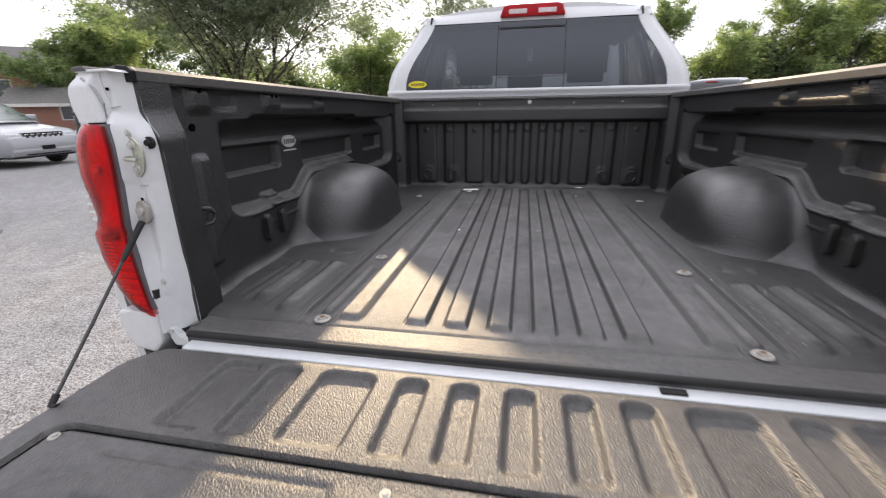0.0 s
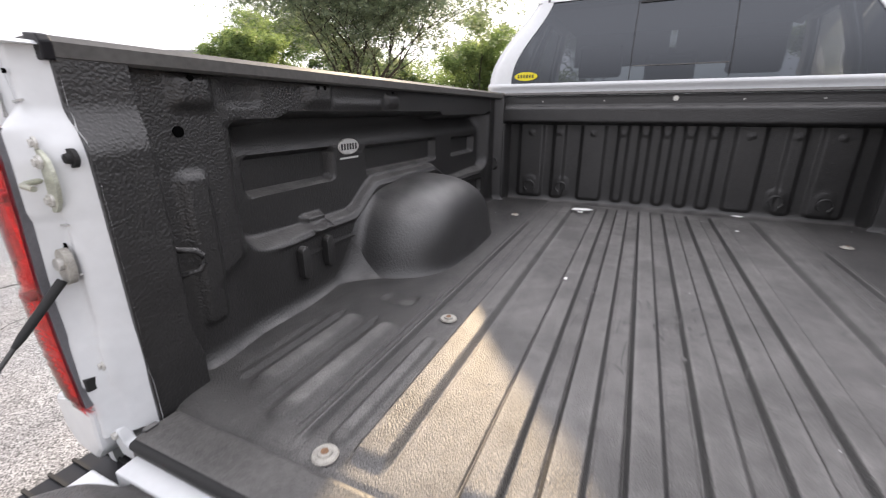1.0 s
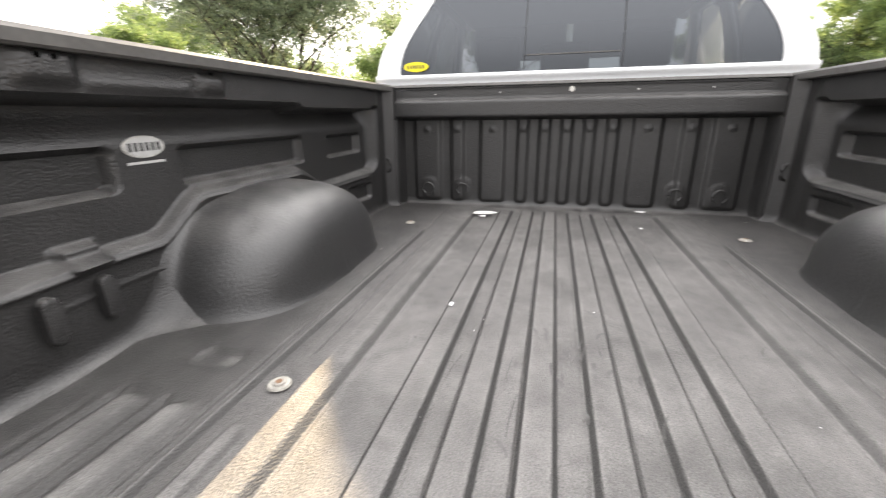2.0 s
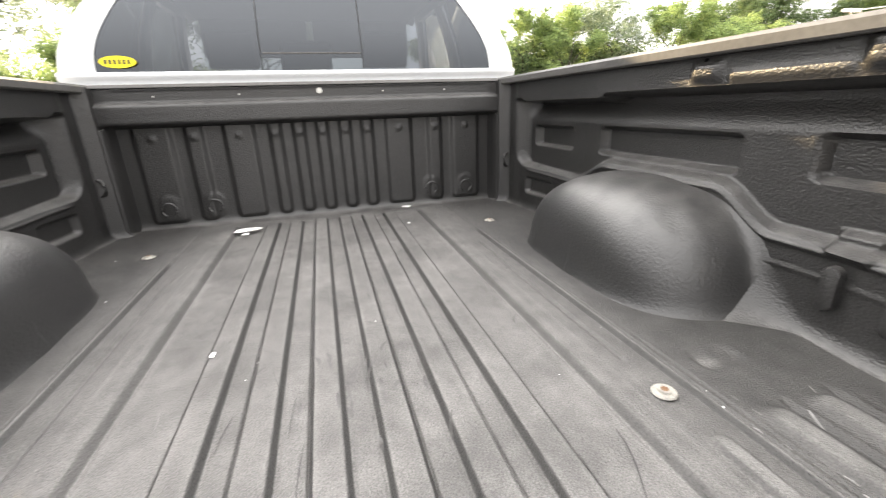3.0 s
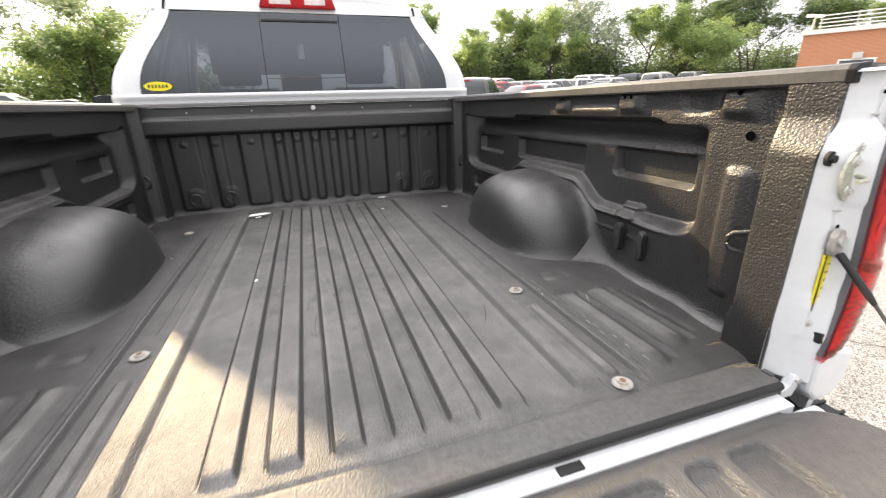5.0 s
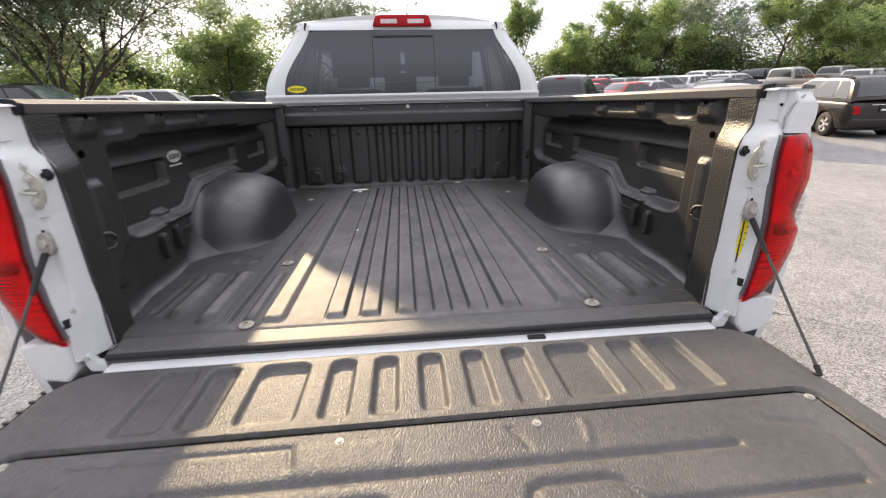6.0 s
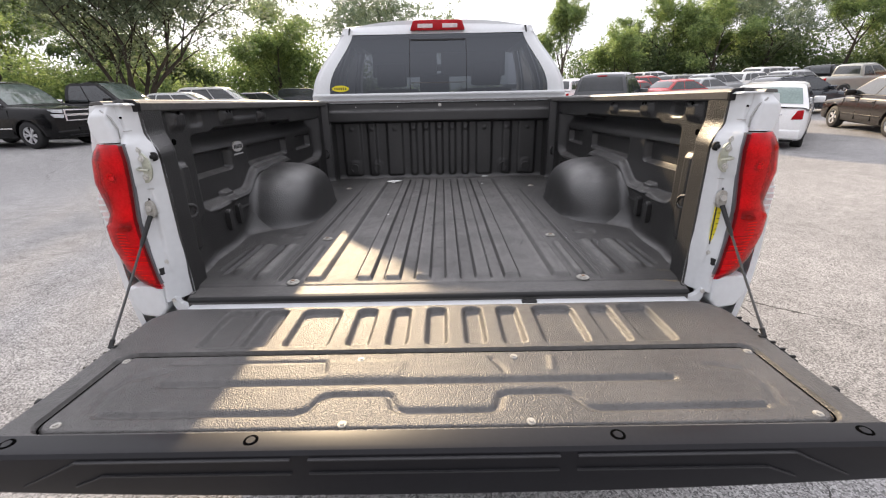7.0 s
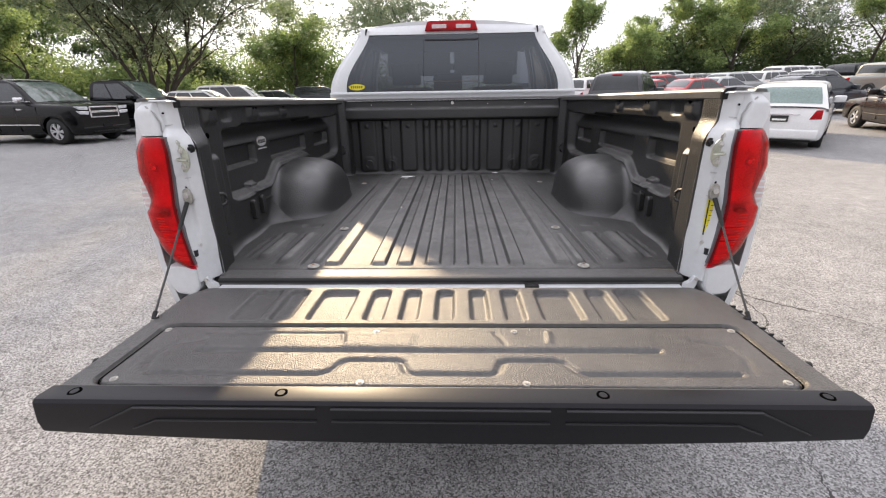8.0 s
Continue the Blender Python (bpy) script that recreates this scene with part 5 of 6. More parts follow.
# ---- ground ----
def asphalt():
    m = mat("worn_asphalt", (0.236, 0.231, 0.227), 0.85, vary=0.22, vary_scale=0.35, bump=0.5, bump_scale=140, depth=0.6, cells=True, fine=0.8, fine_scale=330)
    n, l = m.node_tree.nodes, m.node_tree.links
    b = n["Principled BSDF"]
    base = b.inputs["Base Color"].links[0].from_socket
    co = n.new("ShaderNodeTexCoord").outputs["Object"]
    # pale stones in the surface
    v = n.new("ShaderNodeTexVoronoi")
    v.inputs["Scale"].default_value = 170
    l.new(co, v.inputs["Vector"])
    sep = n.new("ShaderNodeSeparateColor")
    l.new(v.outputs["Color"], sep.inputs[0])
    ramp = n.new("ShaderNodeMapRange")
    ramp.inputs["From Min"].default_value, ramp.inputs["From Max"].default_value = 0.0, 1.0
    ramp.inputs["To Min"].default_value, ramp.inputs["To Max"].default_value = 0.25, 1.85
    l.new(sep.outputs[0], ramp.inputs["Value"])
    mul = n.new("ShaderNodeMix")
    mul.data_type, mul.blend_type = "RGBA", "MULTIPLY"
    mul.inputs["Factor"].default_value = 1.0
    l.new(base, mul.inputs["A"])
    grey = n.new("ShaderNodeCombineColor")
    for i in range(3):
        l.new(ramp.outputs["Result"], grey.inputs[i])
    l.new(grey.outputs[0], mul.inputs["B"])
    # thin wandering cracks
    warp = n.new("ShaderNodeTexNoise")
    warp.inputs["Scale"].default_value = 1.4
    warp.inputs["Detail"].default_value = 6
    l.new(co, warp.inputs["Vector"])
    mixv = n.new("ShaderNodeMix")
    mixv.data_type = "VECTOR"
    mixv.inputs["Factor"].default_value = 0.35
    l.new(co, mixv.inputs["A"])
    l.new(warp.outputs["Color"], mixv.inputs["B"])
    cr = n.new("ShaderNodeTexVoronoi")
    cr.feature = "DISTANCE_TO_EDGE"
    cr.inputs["Scale"].default_value = 0.55
    l.new(mixv.outputs["Result"], cr.inputs["Vector"])
    gate_n = n.new("ShaderNodeTexNoise")
    gate_n.inputs["Scale"].default_value = 0.5
    l.new(co, gate_n.inputs["Vector"])
    wid = n.new("ShaderNodeMapRange")
    wid.inputs["From Min"].default_value, wid.inputs["From Max"].default_value = 0.45, 0.7
    wid.inputs["To Min"].default_value, wid.inputs["To Max"].default_value = 0.0, 0.0032
    l.new(gate_n.outputs["Fac"], wid.inputs["Value"])
    lt = n.new("ShaderNodeMath")
    lt.operation = "LESS_THAN"
    l.new(cr.outputs["Distance"], lt.inputs[0])
    l.new(wid.outputs["Result"], lt.inputs[1])
    dark = n.new("ShaderNodeMix")
    dark.data_type = "RGBA"
    l.new(lt.outputs[0], dark.inputs["Factor"])
    l.new(mul.outputs["Result"], dark.inputs["A"])
    dark.inputs["B"].default_value = (0.05, 0.048, 0.045, 1)
    l.new(dark.outputs["Result"], b.inputs["Base Color"])
    return m


M_ASPHALT = asphalt()
def rise(x, y):
    """The lot climbs gently beyond the truck on the passenger's side."""
    along = 0.6 * np.asarray(x, float) + 0.8 * np.asarray(y, float) - 12.0
    return 3.2 * np.tanh(0.032 * np.maximum(along, 0) ** 2 / (np.abs(along) + 2.5) / 3.2) * ease(-9.0, 6.0, x)


def lie(x, y, rz):
    """A place on the ground, tilted with its slope."""
    z = float(rise(x, y))
    n = Vector((-(float(rise(x + 0.5, y)) - float(rise(x - 0.5, y))), -(float(rise(x, y + 0.5)) - float(rise(x, y - 0.5))), 1)).normalized()
    return pose(x, y, z) @ Vector((0, 0, 1)).rotation_difference(n).to_matrix().to_4x4() @ pose(0, 0, 0, 0, 0, rz)


def ground_fn(x, y):
    return x, y, rise(x, y)
gxs = np.concatenate([np.linspace(-1500, -140, 10), np.arange(-120, 120.1, 2.5), np.linspace(140, 1500, 10)])
tagged(part("ground", sheet("ground", gxs, gxs, ground_fn, M_ASPHALT), None), "worn pale grey cracked asphalt parking lot", "ground", kind="structure")


# ---- parked vehicles ----
def paint(name, color, rough=0.3, metal=0.0):
    return mat(name, color, rough, metal, coat=0.8, spec=0.4, vary=0.05, vary_scale=2)


P_BLACK = mat("black_car_paint", (0.003, 0.003, 0.0035), 0.15, coat=0.2, spec=0.25, vary=0.05, vary_scale=2)
P_STEEL = paint("light_silver_car_paint", (0.36, 0.37, 0.39), 0.3, 0.4)
P_SILVER = paint("silver_car_paint", (0.45, 0.46, 0.47), 0.35, 0.5)
P_WHITE = paint("white_car_paint", (0.78, 0.78, 0.78))
P_BROWN = mat("brown_car_paint", (0.018, 0.014, 0.012), 0.25, coat=0.3, spec=0.3, vary=0.05, vary_scale=2)
P_GREY = paint("grey_car_paint", (0.075, 0.078, 0.085), 0.3, 0.2)
P_RED = paint("red_car_paint", (0.45, 0.02, 0.02))
P_TAN = paint("tan_car_paint", (0.30, 0.30, 0.275), 0.35, 0.4)
P_BLUE = paint("slate_car_paint", (0.026, 0.031, 0.040), 0.22, 0.2)
M_HEAD = mat("headlamp_glass", (0.62, 0.64, 0.66), 0.12, coat=1.0, vary=0.3, vary_scale=20)
M_CARGLASS = mat("car_glass", (0.030, 0.035, 0.038), 0.04, spec=0.9, vary=0.3, vary_scale=3)
M_PALE_GLASS = mat("pale_green_rear_glass", (0.20, 0.27, 0.25), 0.05, spec=0.7, vary=0.2, vary_scale=2)
M_SCREEN = mat("windscreen_glass", (0.085, 0.110, 0.098), 0.05, spec=0.9, vary=0.5, vary_scale=3)

KINDS = {   # length, width, height, wheel radius, rows: (distance from tail as a share of length, height share) along the lower body's top, greenhouse
    "suv": (5.15, 2.00, 2.00, 0.41, [(0.0, 0.60), (0.02, 0.645), (0.70, 0.645), (0.73, 0.635), (0.90, 0.618), (0.965, 0.605), (0.99, 0.595), (1.0, 0.585)],
            [(0.005, 0.64), (0.05, 0.965), (0.30, 1.0), (0.535, 0.97), (0.715, 0.63)]),
    "hatchback": (4.70, 1.75, 1.47, 0.33, [(0.0, 0.62), (0.010, 0.66), (0.13, 0.675), (0.68, 0.655), (0.72, 0.63), (0.95, 0.53), (0.985, 0.46)],
              [(0.012, 0.665), (0.10, 0.965), (0.30, 1.0), (0.48, 0.99), (0.73, 0.625)]),
    "crossover": (4.65, 1.86, 1.68, 0.36, [(0.0, 0.56), (0.02, 0.63), (0.70, 0.64), (0.735, 0.61), (0.95, 0.53), (0.985, 0.47)],
                  [(0.015, 0.63), (0.10, 0.965), (0.32, 1.0), (0.50, 0.985), (0.735, 0.62)]),
    "sedan": (4.80, 1.80, 1.46, 0.32, [(0.0, 0.62), (0.015, 0.685), (0.13, 0.695), (0.68, 0.655), (0.72, 0.63), (0.95, 0.53), (0.985, 0.46)],
              [(0.10, 0.685), (0.23, 0.97), (0.36, 1.0), (0.48, 0.99), (0.73, 0.625)]),
    "pickup": (5.80, 2.02, 1.93, 0.41, [(0.0, 0.62), (0.005, 0.665), (0.40, 0.665), (0.41, 0.66), (0.72, 0.655), (0.74, 0.645), (0.93, 0.615), (0.975, 0.59), (0.992, 0.55)],
               [(0.385, 0.66), (0.40, 0.965), (0.48, 1.0), (0.58, 0.99), (0.735, 0.645)]),
}


def curve_through(pts, n):
    """A smooth curve of n points through a few (Catmull-Rom)."""
    P = [np.array(p, float) for p in pts]
    P = [2 * P[0] - P[1]] + P + [2 * P[-1] - P[-2]]
    out = []
    m = len(P) - 3
    for i in range(n):
        t = i / (n - 1) * m
        k = min(int(t), m - 1)
        f = t - k
        p0, p1, p2, p3 = P[k:k + 4]
        out.append(0.5 * (2 * p1 + (p2 - p0) * f + (2 * p0 - 5 * p1 + 4 * p2 - p3) * f * f + (3 * p1 - p0 - 3 * p2 + p3) * f ** 3))
    return np.array(out)


def vehicle(kind, color, x, y, rz, label, size=1.0, far=False, group=""):
    """A parked vehicle with body, glasshouse, glazing, lamps, bumpers and wheels; it faces its own +y."""
    L, W, H, R, top, house = KINDS[kind]
    L, W, H, R = L * size, W * size, H * size, R * size
    car = tagged(new(kind), label, "pickup truck" if kind == "pickup" else "car", group)
    car.matrix_basis = lie(x, y, rz)
    Y = lambda k: (k - 0.5) * L
    hw = W / 2
    clear = 0.155 * H
    wr, wf = Y(0.195 if kind != "pickup" else 0.215), Y(0.80 if kind != "suv" else 0.818)
    tk = np.array([k for k, _ in top])
    th = np.array([h for _, h in top]) * H

    # lower body: stations along the length, a rounded half-section mirrored, wheel arches drawn up
    sec = [(0.80, 0.0), (0.90, 0.015), (0.955, 0.06), (0.985, 0.20), (0.995, 0.35), (1.0, 0.50), (0.998, 0.66), (0.99, 0.80), (0.975, 0.90), (0.95, 0.955), (0.90, 0.985), (0.80, 1.0), (0.55, 1.01), (0.25, 1.018), (0.0, 1.02)]
    ns = len(sec)
    ks = np.concatenate([[0.0, 0.004, 0.012, 0.03], np.linspace(0.05, 0.95, 60 if not far else 40), [0.97, 0.985, 0.995, 1.0]])
    verts, faces = [], []
    for k in ks:
        endf = min(k, 1 - k)
        plan = 1 - 0.10 * (1 - min(1, endf / 0.05)) ** 2 - 0.035 * (1 - min(1, endf / 0.25)) ** 2
        drop = (0.012 if kind == "suv" and k > 0.5 else 0.05) * H * (1 - min(1, endf / 0.022)) ** 2
        zt = np.interp(k, tk, th) - drop
        z0 = clear + 0.06 * H * (1 - min(1, endf / 0.05)) ** 2
        row = []
        for fx, fz in sec:
            px, py, pz = hw * plan * fx, Y(k), z0 + (zt - z0) * fz
            if fx > 0.84:
                for wc in (wf, wr):
                    d = 1.17 * R
                    if abs(py - wc) < d and pz < R + math.sqrt(d * d - (py - wc) ** 2):
                        pz = R + math.sqrt(d * d - (py - wc) ** 2) * 1.0
            row.append((px, py, pz))
        full = [(-a_, b_, c_) for a_, b_, c_ in row[:-1]] + row[::-1]
        verts += full
    n = 2 * ns - 1
    for i in range(len(ks) - 1):
        faces += [(i * n + j, (i + 1) * n + j, (i + 1) * n + j + 1, i * n + j + 1) for j in range(n - 1)]
    faces += [tuple(range(n)), tuple(range((len(ks) - 1) * n, len(ks) * n))[::-1]]
    me = mesh_object("body", verts, faces, color)
    me.set_sharp_from_angle(angle=radians(42))
    part("body", me, car)
    part("underbody", block(-hw * 0.78, hw * 0.78, Y(0.03), Y(0.97), clear * 0.9, H * 0.40), car, "", M_BLACK)

    # glasshouse: roofline curve with tumblehome; top and flanks from one outline
    base_z = H * 0.60
    def half(z):
        t = np.clip((np.asarray(z, float) / H - 0.62) / 0.38, 0, 1)
        return hw * (0.955 - 0.20 * t ** 1.25)
    prof = curve_through([(Y(k), h * H) for k, h in house], 46)
    py_, pz_ = prof[:, 0], prof[:, 1]
    def roofline(k, u, lift=0.0):
        i = k * (len(py_) - 1)
        yy, zz = np.interp(i, np.arange(len(py_)), py_), np.interp(i, np.arange(len(py_)), pz_)
        au = np.abs(u)
        crown = 0.030 * (1 - au ** 2) - 0.035 * np.clip((au - 0.86) / 0.14, 0, 1) ** 2
        bow = 0.10 * (1 - au ** 2) * (np.clip((k - 0.70) / 0.3, 0, 1) - np.clip((0.22 - k) / 0.22, 0, 1) * 0.7)
        return u * half(zz), yy + bow + lift * (np.where(k > 0.6, 0.6, -0.6)), zz + crown + lift
    part("roof", sheet("roof", np.linspace(0, 1, 46), np.linspace(-1, 1, 19), lambda k, u: roofline(k, u), color), car)
    for sd in (-1, 1):
        def flank(k, t):
            i = k * (len(py_) - 1)
            yy, zz = np.interp(i, np.arange(len(py_)), py_), np.interp(i, np.arange(len(py_)), pz_) - 0.035
            zz = np.maximum(zz, base_z + 0.002)
            z = base_z + (zz - base_z) * t
            return sd * (half(z) - 0.004), yy, z
        part("side_frame", sheet("side_frame", np.linspace(0, 1, 46), np.linspace(0, 1, 12), flank, color), car)
        # side glass
        zb_, zt_ = H * 0.672, H * 0.945
        def ylim(z, front):
            half_n = len(py_) // 2
            return np.interp(z, pz_[half_n:][::-1], py_[half_n:][::-1]) if front else np.interp(z, pz_[:half_n], py_[:half_n])
        cuts = {"suv": (0.0, 0.27, 0.62, 1.0), "crossover": (0.0, 0.22, 0.58, 1.0), "sedan": (0.0, 0.40, 1.0), "hatchback": (0.0, 0.2, 0.55, 1.0), "pickup": (0.0, 0.44, 1.0)}[kind]
        for c0, c1 in zip(cuts, cuts[1:]):
            def glass_fn(k, t):
                z = zb_ + (zt_ - zb_) * t
                y0, y1 = ylim(z, False) + 0.12, ylim(z, True) - 0.12
                return sd * (half(z) + 0.003), y0 + (y1 - y0) * (c0 + (c1 - c0) * k) + 0.028 * (1 - 2 * k), z
            part("side_window", sheet("side_window", np.linspace(0, 1, 8), np.linspace(0, 1, 7), glass_fn, M_CARGLASS, (-sd * 0.004, 0, 0)), car)
    nseg = len(house) - 1
    part("windscreen", sheet("windscreen", np.linspace(1 - 0.94 / nseg, 1 - 0.06 / nseg, 12), np.linspace(-0.90, 0.90, 15), lambda k, u: roofline(k, u, 0.007), M_SCREEN), car)
    part("rear_screen", sheet("rear_screen", np.linspace(0.14 / nseg, 0.88 / nseg, 10), np.linspace(-0.86, 0.86, 13), lambda k, u: roofline(k, u, 0.008), M_PALE_GLASS if kind == "hatchback" else M_CARGLASS), car)
    for sd in (-1, 1):
        for wc in (wf, wr):
            wheel_parts(car, R, 0.235 * size, sd * (hw - 0.135), wc, R, sd, 6 if kind == "suv" else 5, M_RIM if color not in (P_BLUE,) else M_PLASTIC)
    # lamps
    zf = np.interp(0.997 if kind == "suv" else 0.95, tk, th)
    hr = np.interp(0.01, tk, th)
    for sd in (-1, 1):
        if kind == "suv":
            for q0, q1 in ((-0.015, -0.125), (-0.150, -0.265)):
                part("headlight", prism([(sd * hw * 0.56, zf + q1 - 0.005), (sd * hw * 0.86, zf + q1 + 0.015), (sd * hw * 0.905, zf + q0 + 0.005), (sd * hw * 0.54, zf + q0 - 0.01)], "y", Y(0.965), Y(1.0) + 0.006), car, "clear headlamp", M_HEAD, 0.012, auto=40)
        else:
            part("headlight", prism([(sd * hw * 0.50, zf - 0.27), (sd * hw * 0.86, zf - 0.22), (sd * hw * 0.875, zf - 0.07), (sd * hw * 0.52, zf - 0.085)], "y", Y(0.950), Y(0.992)), car, "clear headlamp", M_HEAD, 0.012, auto=40)
        if kind == "hatchback":
            part("tail_lamp", prism([(sd * hw * 0.62, hr - 0.25), (sd * hw * 0.865, hr - 0.24), (sd * hw * 0.855, hr - 0.04), (sd * hw * 0.72, hr - 0.05)], "y", Y(0.0) - 0.014, Y(0.03)), car, "red tail lamp", M_RED, 0.012, auto=40)
        else:
            part("tail_lamp", prism([(sd * hw * 0.66, hr - 0.30), (sd * hw * 0.86, hr - 0.30), (sd * hw * 0.86, hr - 0.07), (sd * hw * 0.68, hr - 0.10)], "y", Y(0.0) - 0.012, Y(0.035)), car, "red tail lamp", M_RED, 0.012, auto=40)
    if far:
        return car
    part("front_bumper", prism([(Y(0.93), clear - 0.01), (Y(0.995), clear + 0.03), (Y(1.0) + 0.015, H * 0.24), (Y(0.995), H * 0.315), (Y(0.95), H * 0.325)], "x", -hw * 0.86, hw * 0.86), car, "", color, 0.03, auto=40)
    part("lower_intake", block(-hw * 0.55, hw * 0.55, Y(0.97), Y(1.0) + 0.012, clear + 0.05, H * 0.20), car, "", M_PLASTIC, 0.01)
    if kind == "suv":
        grille = part("grille", block(-hw * 0.52, hw * 0.52, Y(0.955), Y(1.0) + 0.012, zf - 0.37, zf - 0.02), car, "wide grille in a bright chrome frame", M_CHROME, 0.012)
        for g0, g1 in ((-0.15, -0.055), (-0.335, -0.215)):
            mesh_ = part("grille_mesh", block(-hw * 0.47, hw * 0.47, Y(0.98), Y(1.0) + 0.018, zf + g0, zf + g1), grille, "black grille mesh", M_BLACK, 0.008)
            for q in range(3):
                part("grille_bar", block(-hw * 0.46, hw * 0.46, Y(0.98), Y(1.0) + 0.021, zf + g0 + 0.02 + q * 0.025, zf + g0 + 0.028 + q * 0.025), mesh_, "", M_PLASTIC)
        part("grille_badge", prism([(0.0 + x_, zf - 0.182 + z_) for x_, z_ in ((-0.13, -0.025), (0.13, -0.025), (0.13, 0.025), (-0.13, 0.025))], "y", Y(0.99), Y(1.0) + 0.026), grille, "", M_CHROME, 0.006)
    else:
        grille = part("grille", block(-hw * 0.49, hw * 0.49, Y(0.955), Y(0.9945), zf - (0.30 if kind == "crossover" else 0.42), zf - 0.06), car, "dark grille with bright frame", M_PLASTIC, 0.012)
    if kind == "crossover":
        for gi_ in range(7):
            gx_ = (-0.42 + gi_ * 0.14) * hw
            part("grille_slot", block(gx_ - 0.045, gx_ + 0.045, Y(0.985), Y(0.998), zf - 0.27, zf - 0.09), grille, "", M_CHROME, 0.012)
            part("slot_mesh", block(gx_ - 0.032, gx_ + 0.032, Y(0.99), Y(0.9995), zf - 0.255, zf - 0.105), grille, "", M_BLACK)
    elif kind != "suv":
        for gz in (0.075, 0.21, 0.38):
            part("grille_bar", block(-hw * 0.53, hw * 0.53, Y(0.985), Y(0.9985), zf - gz - 0.022, zf - gz + 0.012), grille, "", M_CHROME, 0.006)
    part("number_plate", block(-0.16, 0.16, Y(1.0) + 0.012, Y(1.0) + 0.022, H * 0.25, H * 0.25 + 0.10), car, "", M_PLASTIC)
    part("rear_bumper", prism([(Y(0.05), clear), (Y(0.0) - 0.02, clear + 0.06), (Y(0.0) - 0.03, H * 0.33), (Y(0.03), H * 0.37)], "x", -hw * 0.88, hw * 0.88), car, "", color if kind != "pickup" else M_CHROME, 0.03, auto=40)
    plate = part("number_plate", block(-0.17, 0.17, Y(0.0) - 0.030, Y(0.0) - 0.010, H * 0.45, H * 0.45 + 0.14), car, "dark dealer plate", M_INK)
    part("plate_bar", block(-0.13, 0.13, Y(0.0) - 0.034, Y(0.0) - 0.029, H * 0.44 + 0.045, H * 0.44 + 0.085), plate, "", M_PAPER)
    part("tailgate_strip", block(-hw * 0.42, hw * 0.42, Y(0.0) - 0.018, Y(0.0) + 0.01, H * 0.555, H * 0.568), car, "", M_CHROME if kind != "pickup" else M_PLASTIC, 0.004)
    if kind == "pickup":
        part("roof_lamp", block(-0.16, 0.16, Y(house[1][0]) - 0.04, Y(house[1][0]) + 0.04, H * 0.965, H * 0.985), car, "red roof lamp", M_RED, 0.006)
    for sd in (-1, 1):
        my_ = Y(house[-1][0]) - 0.45
        part("door_mirror", block(min(sd * hw * 0.93, sd * (hw + 0.19)), max(sd * hw * 0.93, sd * (hw + 0.19)), my_ - 0.05, my_ + 0.09, H * 0.645, H * 0.645 + 0.17), car, "", color if kind != "suv" else M_CHROME, 0.035, auto=50)
        for dk in ((0.385, 0.555, 0.715) if kind != "pickup" else (0.415, 0.565, 0.715)):
            part("door_seam", block(min(sd * (hw - 0.03), sd * (hw + 0.001)), max(sd * (hw - 0.03), sd * (hw + 0.001)), Y(dk) - 0.005, Y(dk) + 0.005, clear + 0.10, H * 0.58), car, "", M_BLACK)
        for dk in (0.40, 0.575):
            part("door_handle", block(min(sd * (hw - 0.02), sd * (hw + 0.028)), max(sd * (hw - 0.02), sd * (hw + 0.028)), Y(dk), Y(dk) + 0.20, H * 0.535, H * 0.555), car, "", M_CHROME if kind == "suv" else color, 0.008)
        part("side_moulding", block(min(sd * (hw - 0.02), sd * (hw + 0.008)), max(sd * (hw - 0.02), sd * (hw + 0.008)), wr + R * 1.3, wf - R * 1.3, H * 0.30, H * 0.317), car, "", M_CHROME if kind == "suv" else M_PLASTIC, 0.003)
        part("window_trim", tube([(sd * (half(H * 0.665) + 0.006), Y(house[0][0]) + 0.16, H * 0.664), (sd * (half(H * 0.665) + 0.006), Y(house[-1][0]) - 0.16, H * 0.664)], 0.010, 6), car, "", M_CHROME if kind == "suv" else M_PLASTIC)
        if kind in ("suv", "crossover"):
            part("roof_rail", tube([(sd * hw * 0.70, Y(0.12), H * 0.985), (sd * hw * 0.70, Y(0.16), H * 1.018), (sd * hw * 0.70, Y(0.44), H * 1.018), (sd * hw * 0.70, Y(0.49), H * 0.985)], 0.018, 6), car, "", M_PLASTIC, auto=60)
    return car


M_RIM = mat("alloy_rim", (0.62, 0.62, 0.63), 0.35, metal=0.35, vary=0.1, vary_scale=10)

vehicle("suv", P_BLACK, -14.3, 13.35, -98, "glossy black full-size SUV with chrome grille, parked on asphalt", group="row of parked cars beside the trees")
vehicle("crossover", P_STEEL, -14.6, 8.2, -90, "silver compact SUV with slotted grille, parked", size=1.03, group="row of parked cars beside the trees")
vehicle("pickup", P_BLACK, -13.5, 16.4, -90, "black crew-cab pickup with dark windows, parked", size=1.05, group="row of parked cars beside the trees")
vehicle("sedan", P_BLACK, -15.2, 19.6, -88, "black saloon parked under the trees", far=True, group="row of parked cars beside the trees")
vehicle("crossover", P_WHITE, -13.6, 22.8, -86, "white hatchback SUV in the parked row", far=True, group="row of parked cars beside the trees")
vehicle("suv", P_WHITE, -13.4, 26.2, -84, "large white SUV in the parked row", far=True, group="row of parked cars beside the trees")
vehicle("crossover", P_GREY, -12.6, 31.0, -84, "grey SUV far down the parked row", far=True, group="row of parked cars beside the trees")
vehicle("suv", P_BLUE, -11.0, 36.0, -80, "slate blue SUV far down the parked row", far=True, group="row of parked cars beside the trees")
